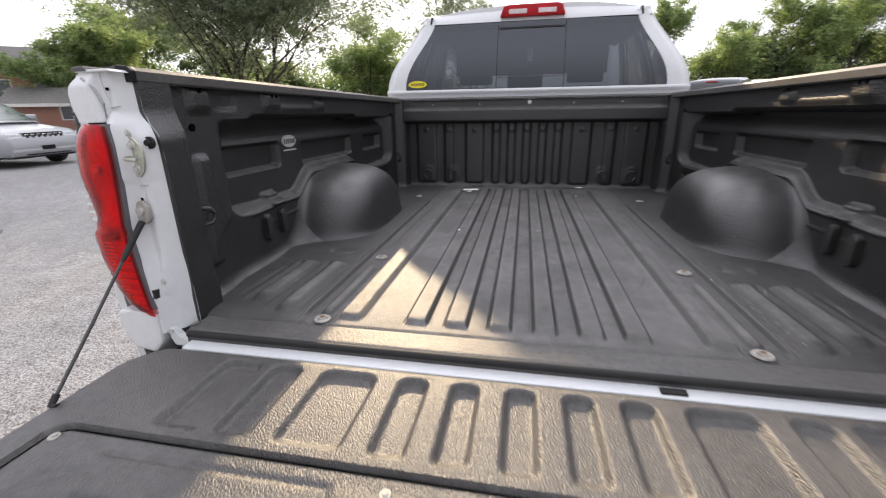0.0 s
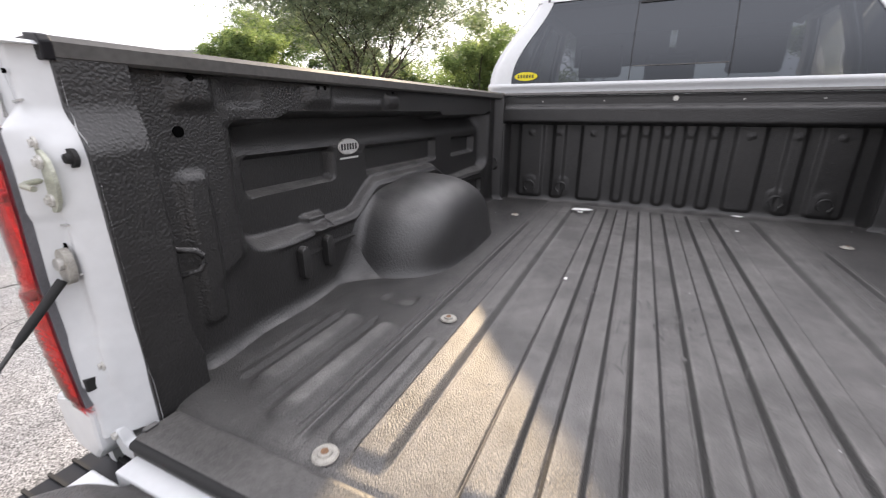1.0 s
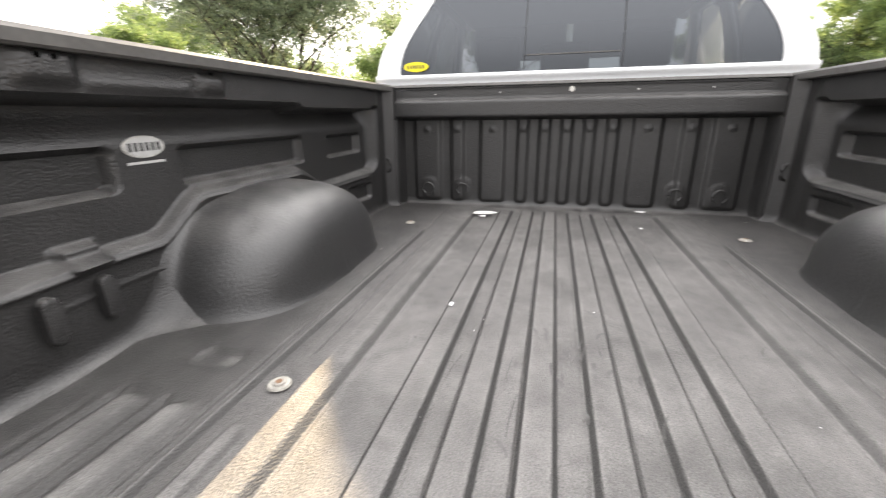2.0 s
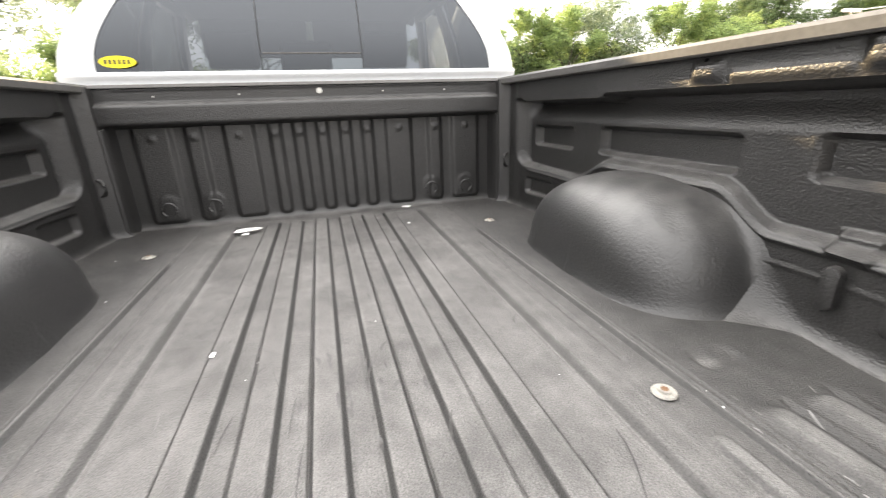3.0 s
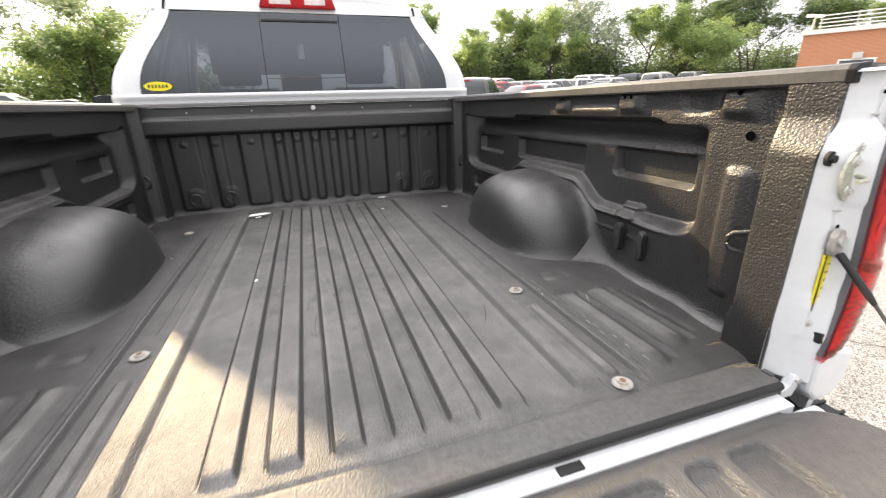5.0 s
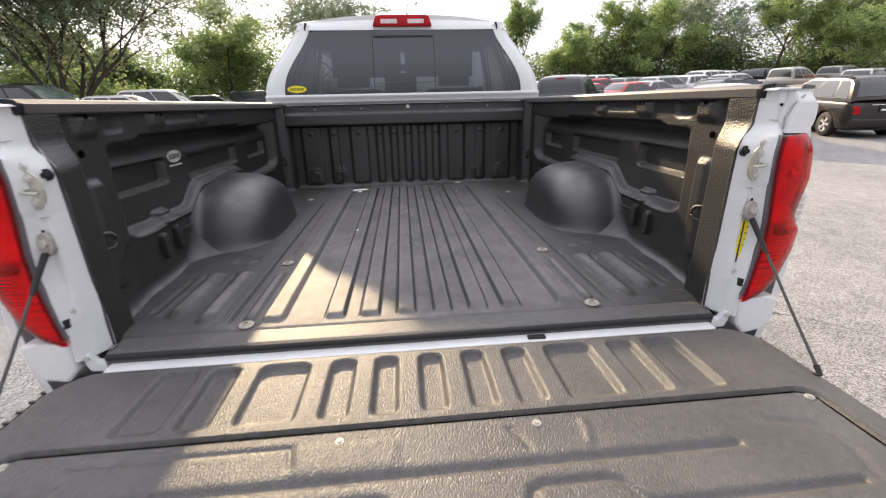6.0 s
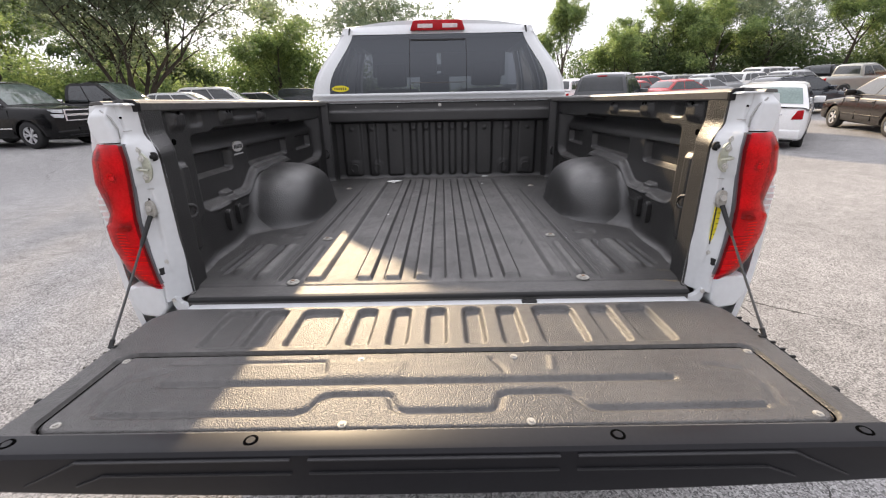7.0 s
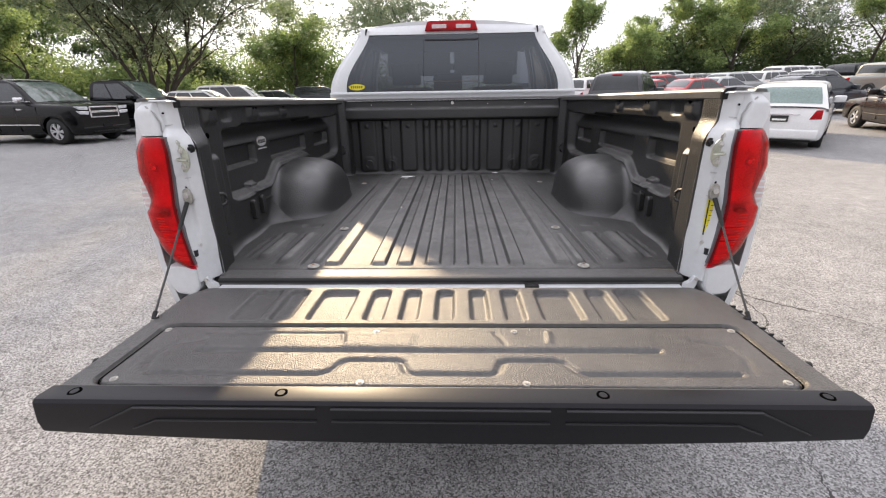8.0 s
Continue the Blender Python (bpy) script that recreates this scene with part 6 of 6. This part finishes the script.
vehicle("hatchback", P_WHITE, 9.2, 10.95, -41, "white hatchback saloon with dark dealer plate")
vehicle("crossover", P_BROWN, 13.3, 11.55, -15, "dark brown SUV with bright wheels, angled on asphalt", size=0.94)
vehicle("pickup", P_GREY, 5.9, 14.6, -38, "dark grey pickup with roof lamp, parked at an angle", size=0.97)
vehicle("crossover", P_BLUE, 15.5, 17.9, -84, "dark slate SUV behind the white saloon", size=0.90)
vehicle("pickup", P_TAN, 25.6, 26.4, -84, "silver-tan pickup parked across the lot", far=True)
lot = [("sedan", P_RED, 9.2, 22.5, -50), ("sedan", P_RED, 11.8, 25.5, -60), ("crossover", P_WHITE, 8.5, 27.5, -40), ("sedan", P_RED, 14.0, 24.5, -70), ("crossover", P_RED, 15.0, 31.0, -75),
       ("sedan", P_SILVER, 16.8, 27.0, -65), ("crossover", P_SILVER, 19.5, 30.0, -70), ("crossover", P_TAN, 18.6, 33.5, -60), ("sedan", P_GREY, 21.4, 27.0, -66), ("crossover", P_WHITE, 24.0, 33.0, -72),
       ("suv", P_WHITE, 27.5, 36.0, -70), ("crossover", P_GREY, 22.8, 37.0, -70), ("sedan", P_WHITE, 30.0, 31.0, -66), ("suv", P_BLACK, 33.0, 36.0, -70), ("crossover", P_SILVER, 31.5, 26.5, -64),
       ("sedan", P_WHITE, 10.5, 33.0, -40), ("crossover", P_SILVER, 36.0, 30.0, -70), ("suv", P_TAN, 40.0, 36.0, -70), ("sedan", P_SILVER, 6.6, 38.0, -30), ("crossover", P_WHITE, 27.0, 41.0, -70),
       ("suv", P_SILVER, 12.6, 30.5, -55), ("crossover", P_WHITE, 17.6, 36.8, -66), ("sedan", P_SILVER, 14.4, 38.5, -62), ("suv", P_WHITE, 21.0, 42.5, -68), ("crossover", P_SILVER, 24.6, 29.6, -70),
       ("pickup", P_RED, 12.9, 35.0, -62), ("pickup", P_WHITE, 32.5, 41.0, -70), ("crossover", P_TAN, 29.0, 45.5, -70), ("suv", P_GREY, 37.0, 41.5, -72), ("crossover", P_WHITE, 35.5, 25.0, -66)]
words = {P_RED: "red", P_WHITE: "white", P_SILVER: "silver", P_TAN: "tan", P_GREY: "dark grey", P_BLACK: "black"}
for kind, color, lx, ly, lr in lot:
    vehicle(kind, color, lx, ly, lr, f"{words[color]} {'saloon' if kind == 'sedan' else 'pickup' if kind == 'pickup' else 'SUV'} in the crowded sales lot", far=True, group="cars in the sales lot")


# ---- trees ----
def leaf_material(name, color):
    m = bpy.data.materials.new(name)
    m.use_nodes = True
    n, l = m.node_tree.nodes, m.node_tree.links
    b = n["Principled BSDF"]
    b.inputs["Roughness"].default_value = 0.55
    r = n.new("ShaderNodeNewGeometry")
    ramp = n.new("ShaderNodeValToRGB")
    ramp.color_ramp.elements[0].color = (color[0] * 0.55, color[1] * 0.6, color[2] * 0.55, 1)
    ramp.color_ramp.elements[1].color = (color[0] * 1.6, color[1] * 1.45, color[2] * 1.2, 1)
    l.new(r.outputs["Random Per Island"], ramp.inputs[0])
    l.new(ramp.outputs[0], b.inputs["Base Color"])
    tr = n.new("ShaderNodeBsdfTranslucent")
    gain = n.new("ShaderNodeHueSaturation")
    gain.inputs["Value"].default_value = 1.7
    gain.inputs["Saturation"].default_value = 1.1
    l.new(ramp.outputs[0], gain.inputs["Color"])
    l.new(gain.outputs[0], tr.inputs["Color"])
    mix = n.new("ShaderNodeMixShader")
    mix.inputs[0].default_value = 0.5
    l.new(b.outputs[0], mix.inputs[1])
    l.new(tr.outputs[0], mix.inputs[2])
    l.new(mix.outputs[0], n["Material Output"].inputs["Surface"])
    return m


LEAF_OLIVE = leaf_material("olive_leaves", (0.175, 0.219, 0.169))
LEAF_GREEN = leaf_material("green_leaves", (0.165, 0.225, 0.108))
LEAF_LIGHT = leaf_material("light_green_leaves", (0.215, 0.285, 0.140))
LEAF_DARK = leaf_material("dark_green_leaves", (0.095, 0.135, 0.072))
M_BARK = mat("bark", (0.055, 0.045, 0.036), 0.9, vary=0.35, vary_scale=6, bump=0.8, bump_scale=25, stretch=(1, 1, 0.25))


def tree(x, y, height, spread, leaf, seed, label, stems=1, clear=0.22, leaves=9000, leaf_size=0.16, lean=0.0, airy=1.0, up=0.0, fork=0.75, low=2, name="tree"):
    """Tapered trunk and limbs that fork four times; leaves strung along drooping sprays about the twigs."""
    rng = random.Random(seed)
    nprng = np.random.default_rng(seed)
    tops, tubes = [], []

    def grow(p, d, length, r, level):
        pts, rad = [p], [r]
        steps = 4
        for i in range(steps):
            d = (d + Vector((rng.uniform(-1, 1), rng.uniform(-1, 1), rng.uniform(-0.4, 0.6))) * 0.16).normalized()
            p = p + d * length / steps
            pts.append(p)
            rad.append(r * (1 - 0.42 * (i + 1) / steps))
        tubes.append((pts, rad))
        if level >= low:
            tops.extend((pts[2], pts[3], pts[4]))
        if level < 4:
            for k in range(rng.choice((2, 3)) if level else 4):
                q = pts[rng.choice((2, 3, 4))] if k else pts[-1]
                side = Vector((rng.uniform(-1, 1), rng.uniform(-1, 1), rng.uniform(-0.15, 0.55))).normalized()
                nd = (d * 0.55 + side * fork * (spread / (height * 0.5)) ** 0.5 + Vector((0, 0, up * (1 - level / 4)))).normalized()
                grow(q, nd, length * rng.uniform(0.62, 0.80), max(rad[-1] * 0.72, 0.008), level + 1)

    for k in range(stems):
        a = k * math.tau / max(stems, 1) + rng.uniform(0, 1)
        off = 0.0 if stems == 1 else 0.35
        tilt = 0.10 if stems == 1 else 0.20
        grow(Vector((off * math.cos(a), off * math.sin(a), -0.05)), Vector((math.cos(a) * tilt + lean, math.sin(a) * tilt, 1)).normalized(),
             height * (clear + 0.12), height * (0.020 if stems == 1 else 0.011), 0)
    # bring the crown to its height and spread
    T = np.array([tuple(t) for t in tops])
    sz = height * 0.94 / T[:, 2].max()
    sr = spread / np.percentile(np.hypot(T[:, 0], T[:, 1]), 92)
    fit_ = lambda v: Vector((v.x * (1 + (sr - 1) * min(1, max(0, v.z) / (height * 0.35))), v.y * (1 + (sr - 1) * min(1, max(0, v.z) / (height * 0.35))), v.z * sz))
    t_ob = tagged(new(name), label, "tree" if name == "tree" else name)
    t_ob.matrix_basis = pose(x, y, float(rise(x, y)))
    verts, faces = [], []
    for pts, rad in tubes:
        seg = 7 if rad[0] > 0.06 else 4
        base = len(verts)
        pp = [fit_(p) for p in pts]
        for i, p in enumerate(pp):
            dd = (pp[min(i + 1, 4)] - pp[max(i - 1, 0)]).normalized().to_track_quat("Z", "Y")
            verts += [tuple(p + dd @ Vector((math.cos(k * math.tau / seg) * rad[i], math.sin(k * math.tau / seg) * rad[i], 0))) for k in range(seg)]
        for i in range(4):
            faces += [(base + i * seg + k, base + i * seg + (k + 1) % seg, base + (i + 1) * seg + (k + 1) % seg, base + (i + 1) * seg + k) for k in range(seg)]
    part("trunk", mesh_object("trunk", verts, faces, M_BARK), t_ob)
    # leaves: small diamonds, a dozen or so to each spray, the sprays gathered in clumps of uneven density
    T = np.array([tuple(fit_(t)) for t in tops])
    mid = np.array([0.0, 0.0, height * 0.55])
    thick = nprng.uniform(0.25, 1.0, len(T))
    sprays = leaves // 14
    leaves = sprays * 14
    at = nprng.choice(len(T), sprays, p=thick / thick.sum())
    P0 = T[at] + nprng.normal(0, 1, (sprays, 3)) * np.array([0.020, 0.020, 0.014]) * height * airy
    D = (P0 - mid) / (np.linalg.norm(P0 - mid, axis=1)[:, None] + 1e-6) * 0.7 + nprng.normal(0, 0.6, (sprays, 3))
    D[:, 2] *= 0.55
    D /= np.linalg.norm(D, axis=1)[:, None]
    L = nprng.uniform(0.45, 1.4, sprays) * (0.35 + 0.030 * height)
    u = nprng.uniform(0, 1, (sprays, 14))
    C = P0[:, None, :] + D[:, None, :] * (L[:, None] * u)[..., None] + nprng.normal(0, 1, (sprays, 14, 3)) * (leaf_size * 1.0)
    C[..., 2] -= 0.30 * L[:, None] * u ** 2
    C = C.reshape(-1, 3)
    C[:, 2] = np.maximum(C[:, 2], height * 0.07)
    A = np.repeat(D, 14, axis=0) * 0.8 + nprng.normal(0, 0.7, (leaves, 3))
    A /= np.linalg.norm(A, axis=1)[:, None]
    B = np.cross(A, nprng.normal(0, 1, (leaves, 3)))
    B /= np.linalg.norm(B, axis=1)[:, None]
    S = leaf_size * nprng.uniform(0.6, 1.5, (leaves, 1))
    V = np.stack([C - A * S, C - B * S * 0.45, C + A * S, C + B * S * 0.45], 1).reshape(-1, 3)
    me = bpy.data.meshes.new("crown")
    me.vertices.add(leaves * 4)
    me.vertices.foreach_set("co", V.ravel())
    me.loops.add(leaves * 4)
    me.loops.foreach_set("vertex_index", np.arange(leaves * 4))
    me.polygons.add(leaves)
    me.polygons.foreach_set("loop_start", np.arange(0, leaves * 4, 4))
    me.update(calc_edges=True)
    me.materials.append(leaf)
    part("crown", me, t_ob)
    return t_ob


tree(-18.9, 26.0, 13.0, 8.6, LEAF_OLIVE, 3, "big multi-stemmed tree with feathery olive foliage", stems=7, leaves=150000, leaf_size=0.082, airy=3.2, up=0.55, fork=0.62, clear=0.06, low=1, lean=0.15)
tree(-30.0, 28.0, 7.2, 4.6, LEAF_GREEN, 5, "rounded green tree behind the parked cars", leaves=42000, leaf_size=0.085, clear=0.06, airy=1.8)
tree(-36.5, 30.0, 8.0, 5.0, LEAF_GREEN, 6, "dense rounded green tree by the brick building", leaves=42000, leaf_size=0.09, clear=0.06, airy=1.8)
tree(-27.0, 36.0, 8.5, 5.0, LEAF_DARK, 7, "dark green tree behind the parked cars", leaves=24000, leaf_size=0.10, clear=0.1)
tree(-16.4, 44.0, 9.6, 4.4, LEAF_LIGHT, 8, "light green tree standing far off", leaves=46000, leaf_size=0.095, clear=0.04, airy=2.6)
tree(-40.0, 40.0, 12.5, 6.5, LEAF_GREEN, 12, "tall full green tree behind the parked cars", leaves=40000, leaf_size=0.12, clear=0.05, airy=2.2)
tree(-22.5, 42.0, 6.0, 4.0, LEAF_DARK, 9, "low dark tree behind others", leaves=16000, leaf_size=0.11, clear=0.06)
tree(-4.5, 40.0, 12.6, 5.8, LEAF_OLIVE, 10, "tall feathery tree behind the cab", stems=3, leaves=34000, leaf_size=0.085, airy=1.3)
tree(12.6, 46.0, 10.4, 2.6, LEAF_GREEN, 11, "narrow tree at the lot's edge", leaves=20000, leaf_size=0.095, clear=0.15, airy=0.9)
row_trees = [(20.5, 50, 8.2, 3.2, LEAF_LIGHT, 26000), (25.5, 52, 11.2, 3.9, LEAF_GREEN, 30000), (30.5, 49, 11.6, 4.2, LEAF_LIGHT, 30000), (37.0, 51, 14.6, 6.0, LEAF_OLIVE, 24000),
             (43.0, 47, 12.0, 4.8, LEAF_GREEN, 30000), (49.5, 47, 14.5, 5.6, LEAF_DARK, 32000), (55.0, 42, 13.5, 5.6, LEAF_DARK, 32000), (59.0, 35, 13.5, 5.4, LEAF_GREEN, 32000), (62.0, 28, 12.5, 5.4, LEAF_GREEN, 28000),
             (41.0, 58, 9.0, 4.6, LEAF_LIGHT, 24000), (28.0, 60, 8.5, 4.6, LEAF_LIGHT, 24000), (34.0, 58, 9.0, 4.6, LEAF_DARK, 24000), (46.0, 41, 9.5, 4.2, LEAF_LIGHT, 24000)]
for i, (tx, ty, th, ts, tl, tn) in enumerate(row_trees):
    tree(tx, ty, th - float(rise(tx, ty)), ts, tl, 20 + i, "leafy tree in the belt along the lot", leaves=tn, leaf_size=0.10, clear=0.12, airy=1.3, stems=1 if i % 3 else 3)


def hedge(x0, y0, x1, y1, h, depth, leaf, seed, n, size=0.13):
    """A loose bank of undergrowth under the trees."""
    rg = np.random.default_rng(seed)
    t = rg.uniform(0, 1, n)
    top = h * (0.65 + 0.25 * np.sin(t * 23 + seed) + 0.18 * np.sin(t * 61))
    C = np.stack([x0 + (x1 - x0) * t + rg.normal(0, depth, n), y0 + (y1 - y0) * t + rg.normal(0, depth, n), rg.uniform(0, 1, n) ** 0.7 * top], 1)
    A = rg.normal(0, 1, (n, 3)); A /= np.linalg.norm(A, axis=1)[:, None]
    B = np.cross(A, rg.normal(0, 1, (n, 3))); B /= np.linalg.norm(B, axis=1)[:, None]
    S = size * rg.uniform(0.6, 1.5, (n, 1))
    V = np.stack([C - A * S, C - B * S * 0.5, C + A * S, C + B * S * 0.5], 1).reshape(-1, 3)
    me = bpy.data.meshes.new("undergrowth")
    me.from_pydata(V.tolist(), [], np.arange(n * 4).reshape(-1, 4).tolist())
    me.materials.append(leaf)
    tagged(new("undergrowth", me), "bank of green undergrowth below the trees", "bushes", kind="stuff")


hedge(-58, 36, -8, 49, 7.4, 1.9, LEAF_GREEN, 1, 100000, 0.14)
hedge(-44, 31, -20, 34, 4.6, 1.3, LEAF_GREEN, 2, 30000, 0.12)
hedge(17, 54, 62, 50, 8.2, 1.8, LEAF_DARK, 3, 78000, 0.16)
hedge(62, 50, 66, 20, 7.6, 1.8, LEAF_DARK, 4, 44000, 0.16)
hedge(-12, 52, 14, 54, 3.0, 1.5, LEAF_LIGHT, 5, 9000)


# ---- buildings ----
def brick_material(name, c1, c2, mortar):
    m = mat(name, c1, 0.85, vary=0.1)
    n, l = m.node_tree.nodes, m.node_tree.links
    br = n.new("ShaderNodeTexBrick")
    br.inputs["Scale"].default_value = 1.0
    br.inputs["Brick Width"].default_value, br.inputs["Row Height"].default_value, br.inputs["Mortar Size"].default_value = 0.215, 0.075, 0.008
    br.inputs["Color1"].default_value, br.inputs["Color2"].default_value, br.inputs["Mortar"].default_value = (*c1, 1), (*c2, 1), (*mortar, 1)
    co = n.new("ShaderNodeTexCoord")
    mp = n.new("ShaderNodeMapping")
    mp.inputs["Rotation"].default_value = (radians(90), 0, 0)
    l.new(co.outputs["Object"], mp.inputs["Vector"])
    l.new(mp.outputs["Vector"], br.inputs["Vector"])
    l.new(br.outputs["Color"], n["Principled BSDF"].inputs["Base Color"])
    return m


M_BRICK = brick_material("red_brick", (0.30, 0.12, 0.08), (0.36, 0.16, 0.10), (0.36, 0.30, 0.26))
M_BRICK_ORANGE = brick_material("orange_brick", (0.44, 0.16, 0.07), (0.48, 0.19, 0.09), (0.42, 0.30, 0.22))
M_SHINGLE = mat("grey_shingles", (0.16, 0.155, 0.145), 0.9, vary=0.25, vary_scale=4, bump=0.6, bump_scale=18)
M_TRIM = mat("pale_trim", (0.70, 0.68, 0.64), 0.6, vary=0.08, vary_scale=3)
M_WINGLASS = mat("house_glass", (0.06, 0.07, 0.08), 0.05, spec=0.7, vary=0.2, vary_scale=1)


def gable_house(x, y, rz, w, d, h, ridge, label, windows):
    hs = tagged(new("house"), label, "building")
    hs.matrix_basis = pose(x, y, 0, 0, 0, rz)
    part("wall", prism([(-w / 2, 0), (w / 2, 0), (w / 2, h), (-w / 2, h)], "y", -d / 2, d / 2), hs, "red brick wall", M_BRICK)
    o = 0.5
    part("roof", prism([(-d / 2 - o, h - 0.1), (d / 2 + o, h - 0.1), (d / 2 + o, h + 0.08), (0, ridge + 0.15), (-d / 2 - o, h + 0.08)], "x", -w / 2 - o, w / 2 + o), hs, "grey shingled roof", M_SHINGLE)
    part("eaves", block(-w / 2 - o, w / 2 + o, -d / 2 - o - 0.06, -d / 2 - o, h - 0.15, h + 0.08), hs, "pale eaves board", M_TRIM)
    for wx, wz, ww, wh in windows:
        wi = part("window", block(wx - ww / 2 - 0.08, wx + ww / 2 + 0.08, -d / 2 - 0.05, -d / 2 + 0.05, wz - 0.08, wz + wh + 0.08), hs, "pale window frame", M_TRIM)
        part("pane", block(wx - ww / 2, wx + ww / 2, -d / 2 - 0.06, -d / 2 - 0.045, wz, wz + wh), wi, "dark glass", M_WINGLASS)
    return hs


gable_house(-46.0, 34.0, 38, 14, 9, 4.6, 7.0, "two-storey red brick house with grey roof", [(-4.5, 2.6, 1.3, 1.4), (-1.5, 2.6, 1.3, 1.4), (1.5, 2.6, 1.3, 1.4), (4.8, 2.6, 1.3, 1.4), (-4.5, 0.7, 1.3, 1.3), (4.8, 0.7, 1.3, 1.3)])
gable_house(-37.0, 29.5, 38, 7, 5, 1.9, 3.1, "low brick outbuilding with a grey roof", [(0, 0.8, 1.0, 0.9)])


def flat_block(x, y, rz, w, d, h, label):
    fb = tagged(new("office_building"), label, "building")
    fb.matrix_basis = pose(x, y, 0, 0, 0, rz)
    part("wall", block(-w / 2, w / 2, -d / 2, d / 2, 0, h), fb, "orange brick wall", M_BRICK_ORANGE)
    part("roof_edge", block(-w / 2 - 0.15, w / 2 + 0.15, -d / 2 - 0.15, d / 2 + 0.15, h, h + 0.28), fb, "white metal roof edge", M_TRIM)
    for k in range(4):
        part("rooftop_rail", tube([(-w / 2 + 0.5, -d / 2 + 0.8, h + 0.5 + 0.22 * k), (-w / 2 + 8, -d / 2 + 0.8, h + 0.5 + 0.22 * k)], 0.04, 6), fb, "", M_STEEL)
    for k in range(5):
        part("rail_post", tube([(-w / 2 + 0.6 + 1.8 * k, -d / 2 + 0.8, h + 0.25), (-w / 2 + 0.6 + 1.8 * k, -d / 2 + 0.8, h + 1.25)], 0.04, 6), fb, "", M_STEEL)
    for k in range(5):
        wx = -w / 2 + 3 + k * 5
        wi = part("window", block(wx - 0.9, wx + 0.9, -d / 2 - 0.05, -d / 2 + 0.04, 1.2, 3.0), fb, "", M_TRIM)
        part("pane", block(wx - 0.8, wx + 0.8, -d / 2 - 0.06, -d / 2 - 0.045, 1.3, 2.9), wi, "", M_WINGLASS)
        part("wall_lamp", block(wx - 0.25, wx + 0.25, -d / 2 - 0.2, -d / 2, h - 1.6, h - 1.25), fb, "", M_STEEL, 0.02)
    return fb


flat_block(44.0, 12.0, -68, 26, 14, 4.6, "long orange brick building with white roof edge")
lamp_post = tagged(new("lot_lamp"), "tall lot lamp with twin white heads", "street lamp")
lamp_post.matrix_basis = pose(38.0, 24.5, 0)
part("pole", tube([(0, 0, 0), (0, 0, 6.4)], [0.10, 0.06], 10), lamp_post, "", M_STEEL)
for s in (-1, 1):
    part("lamp_head", block(min(s * 0.15, s * 0.75), max(s * 0.15, s * 0.75), -0.18, 0.18, 6.3, 6.5), lamp_post, "", M_TRIM, 0.03)
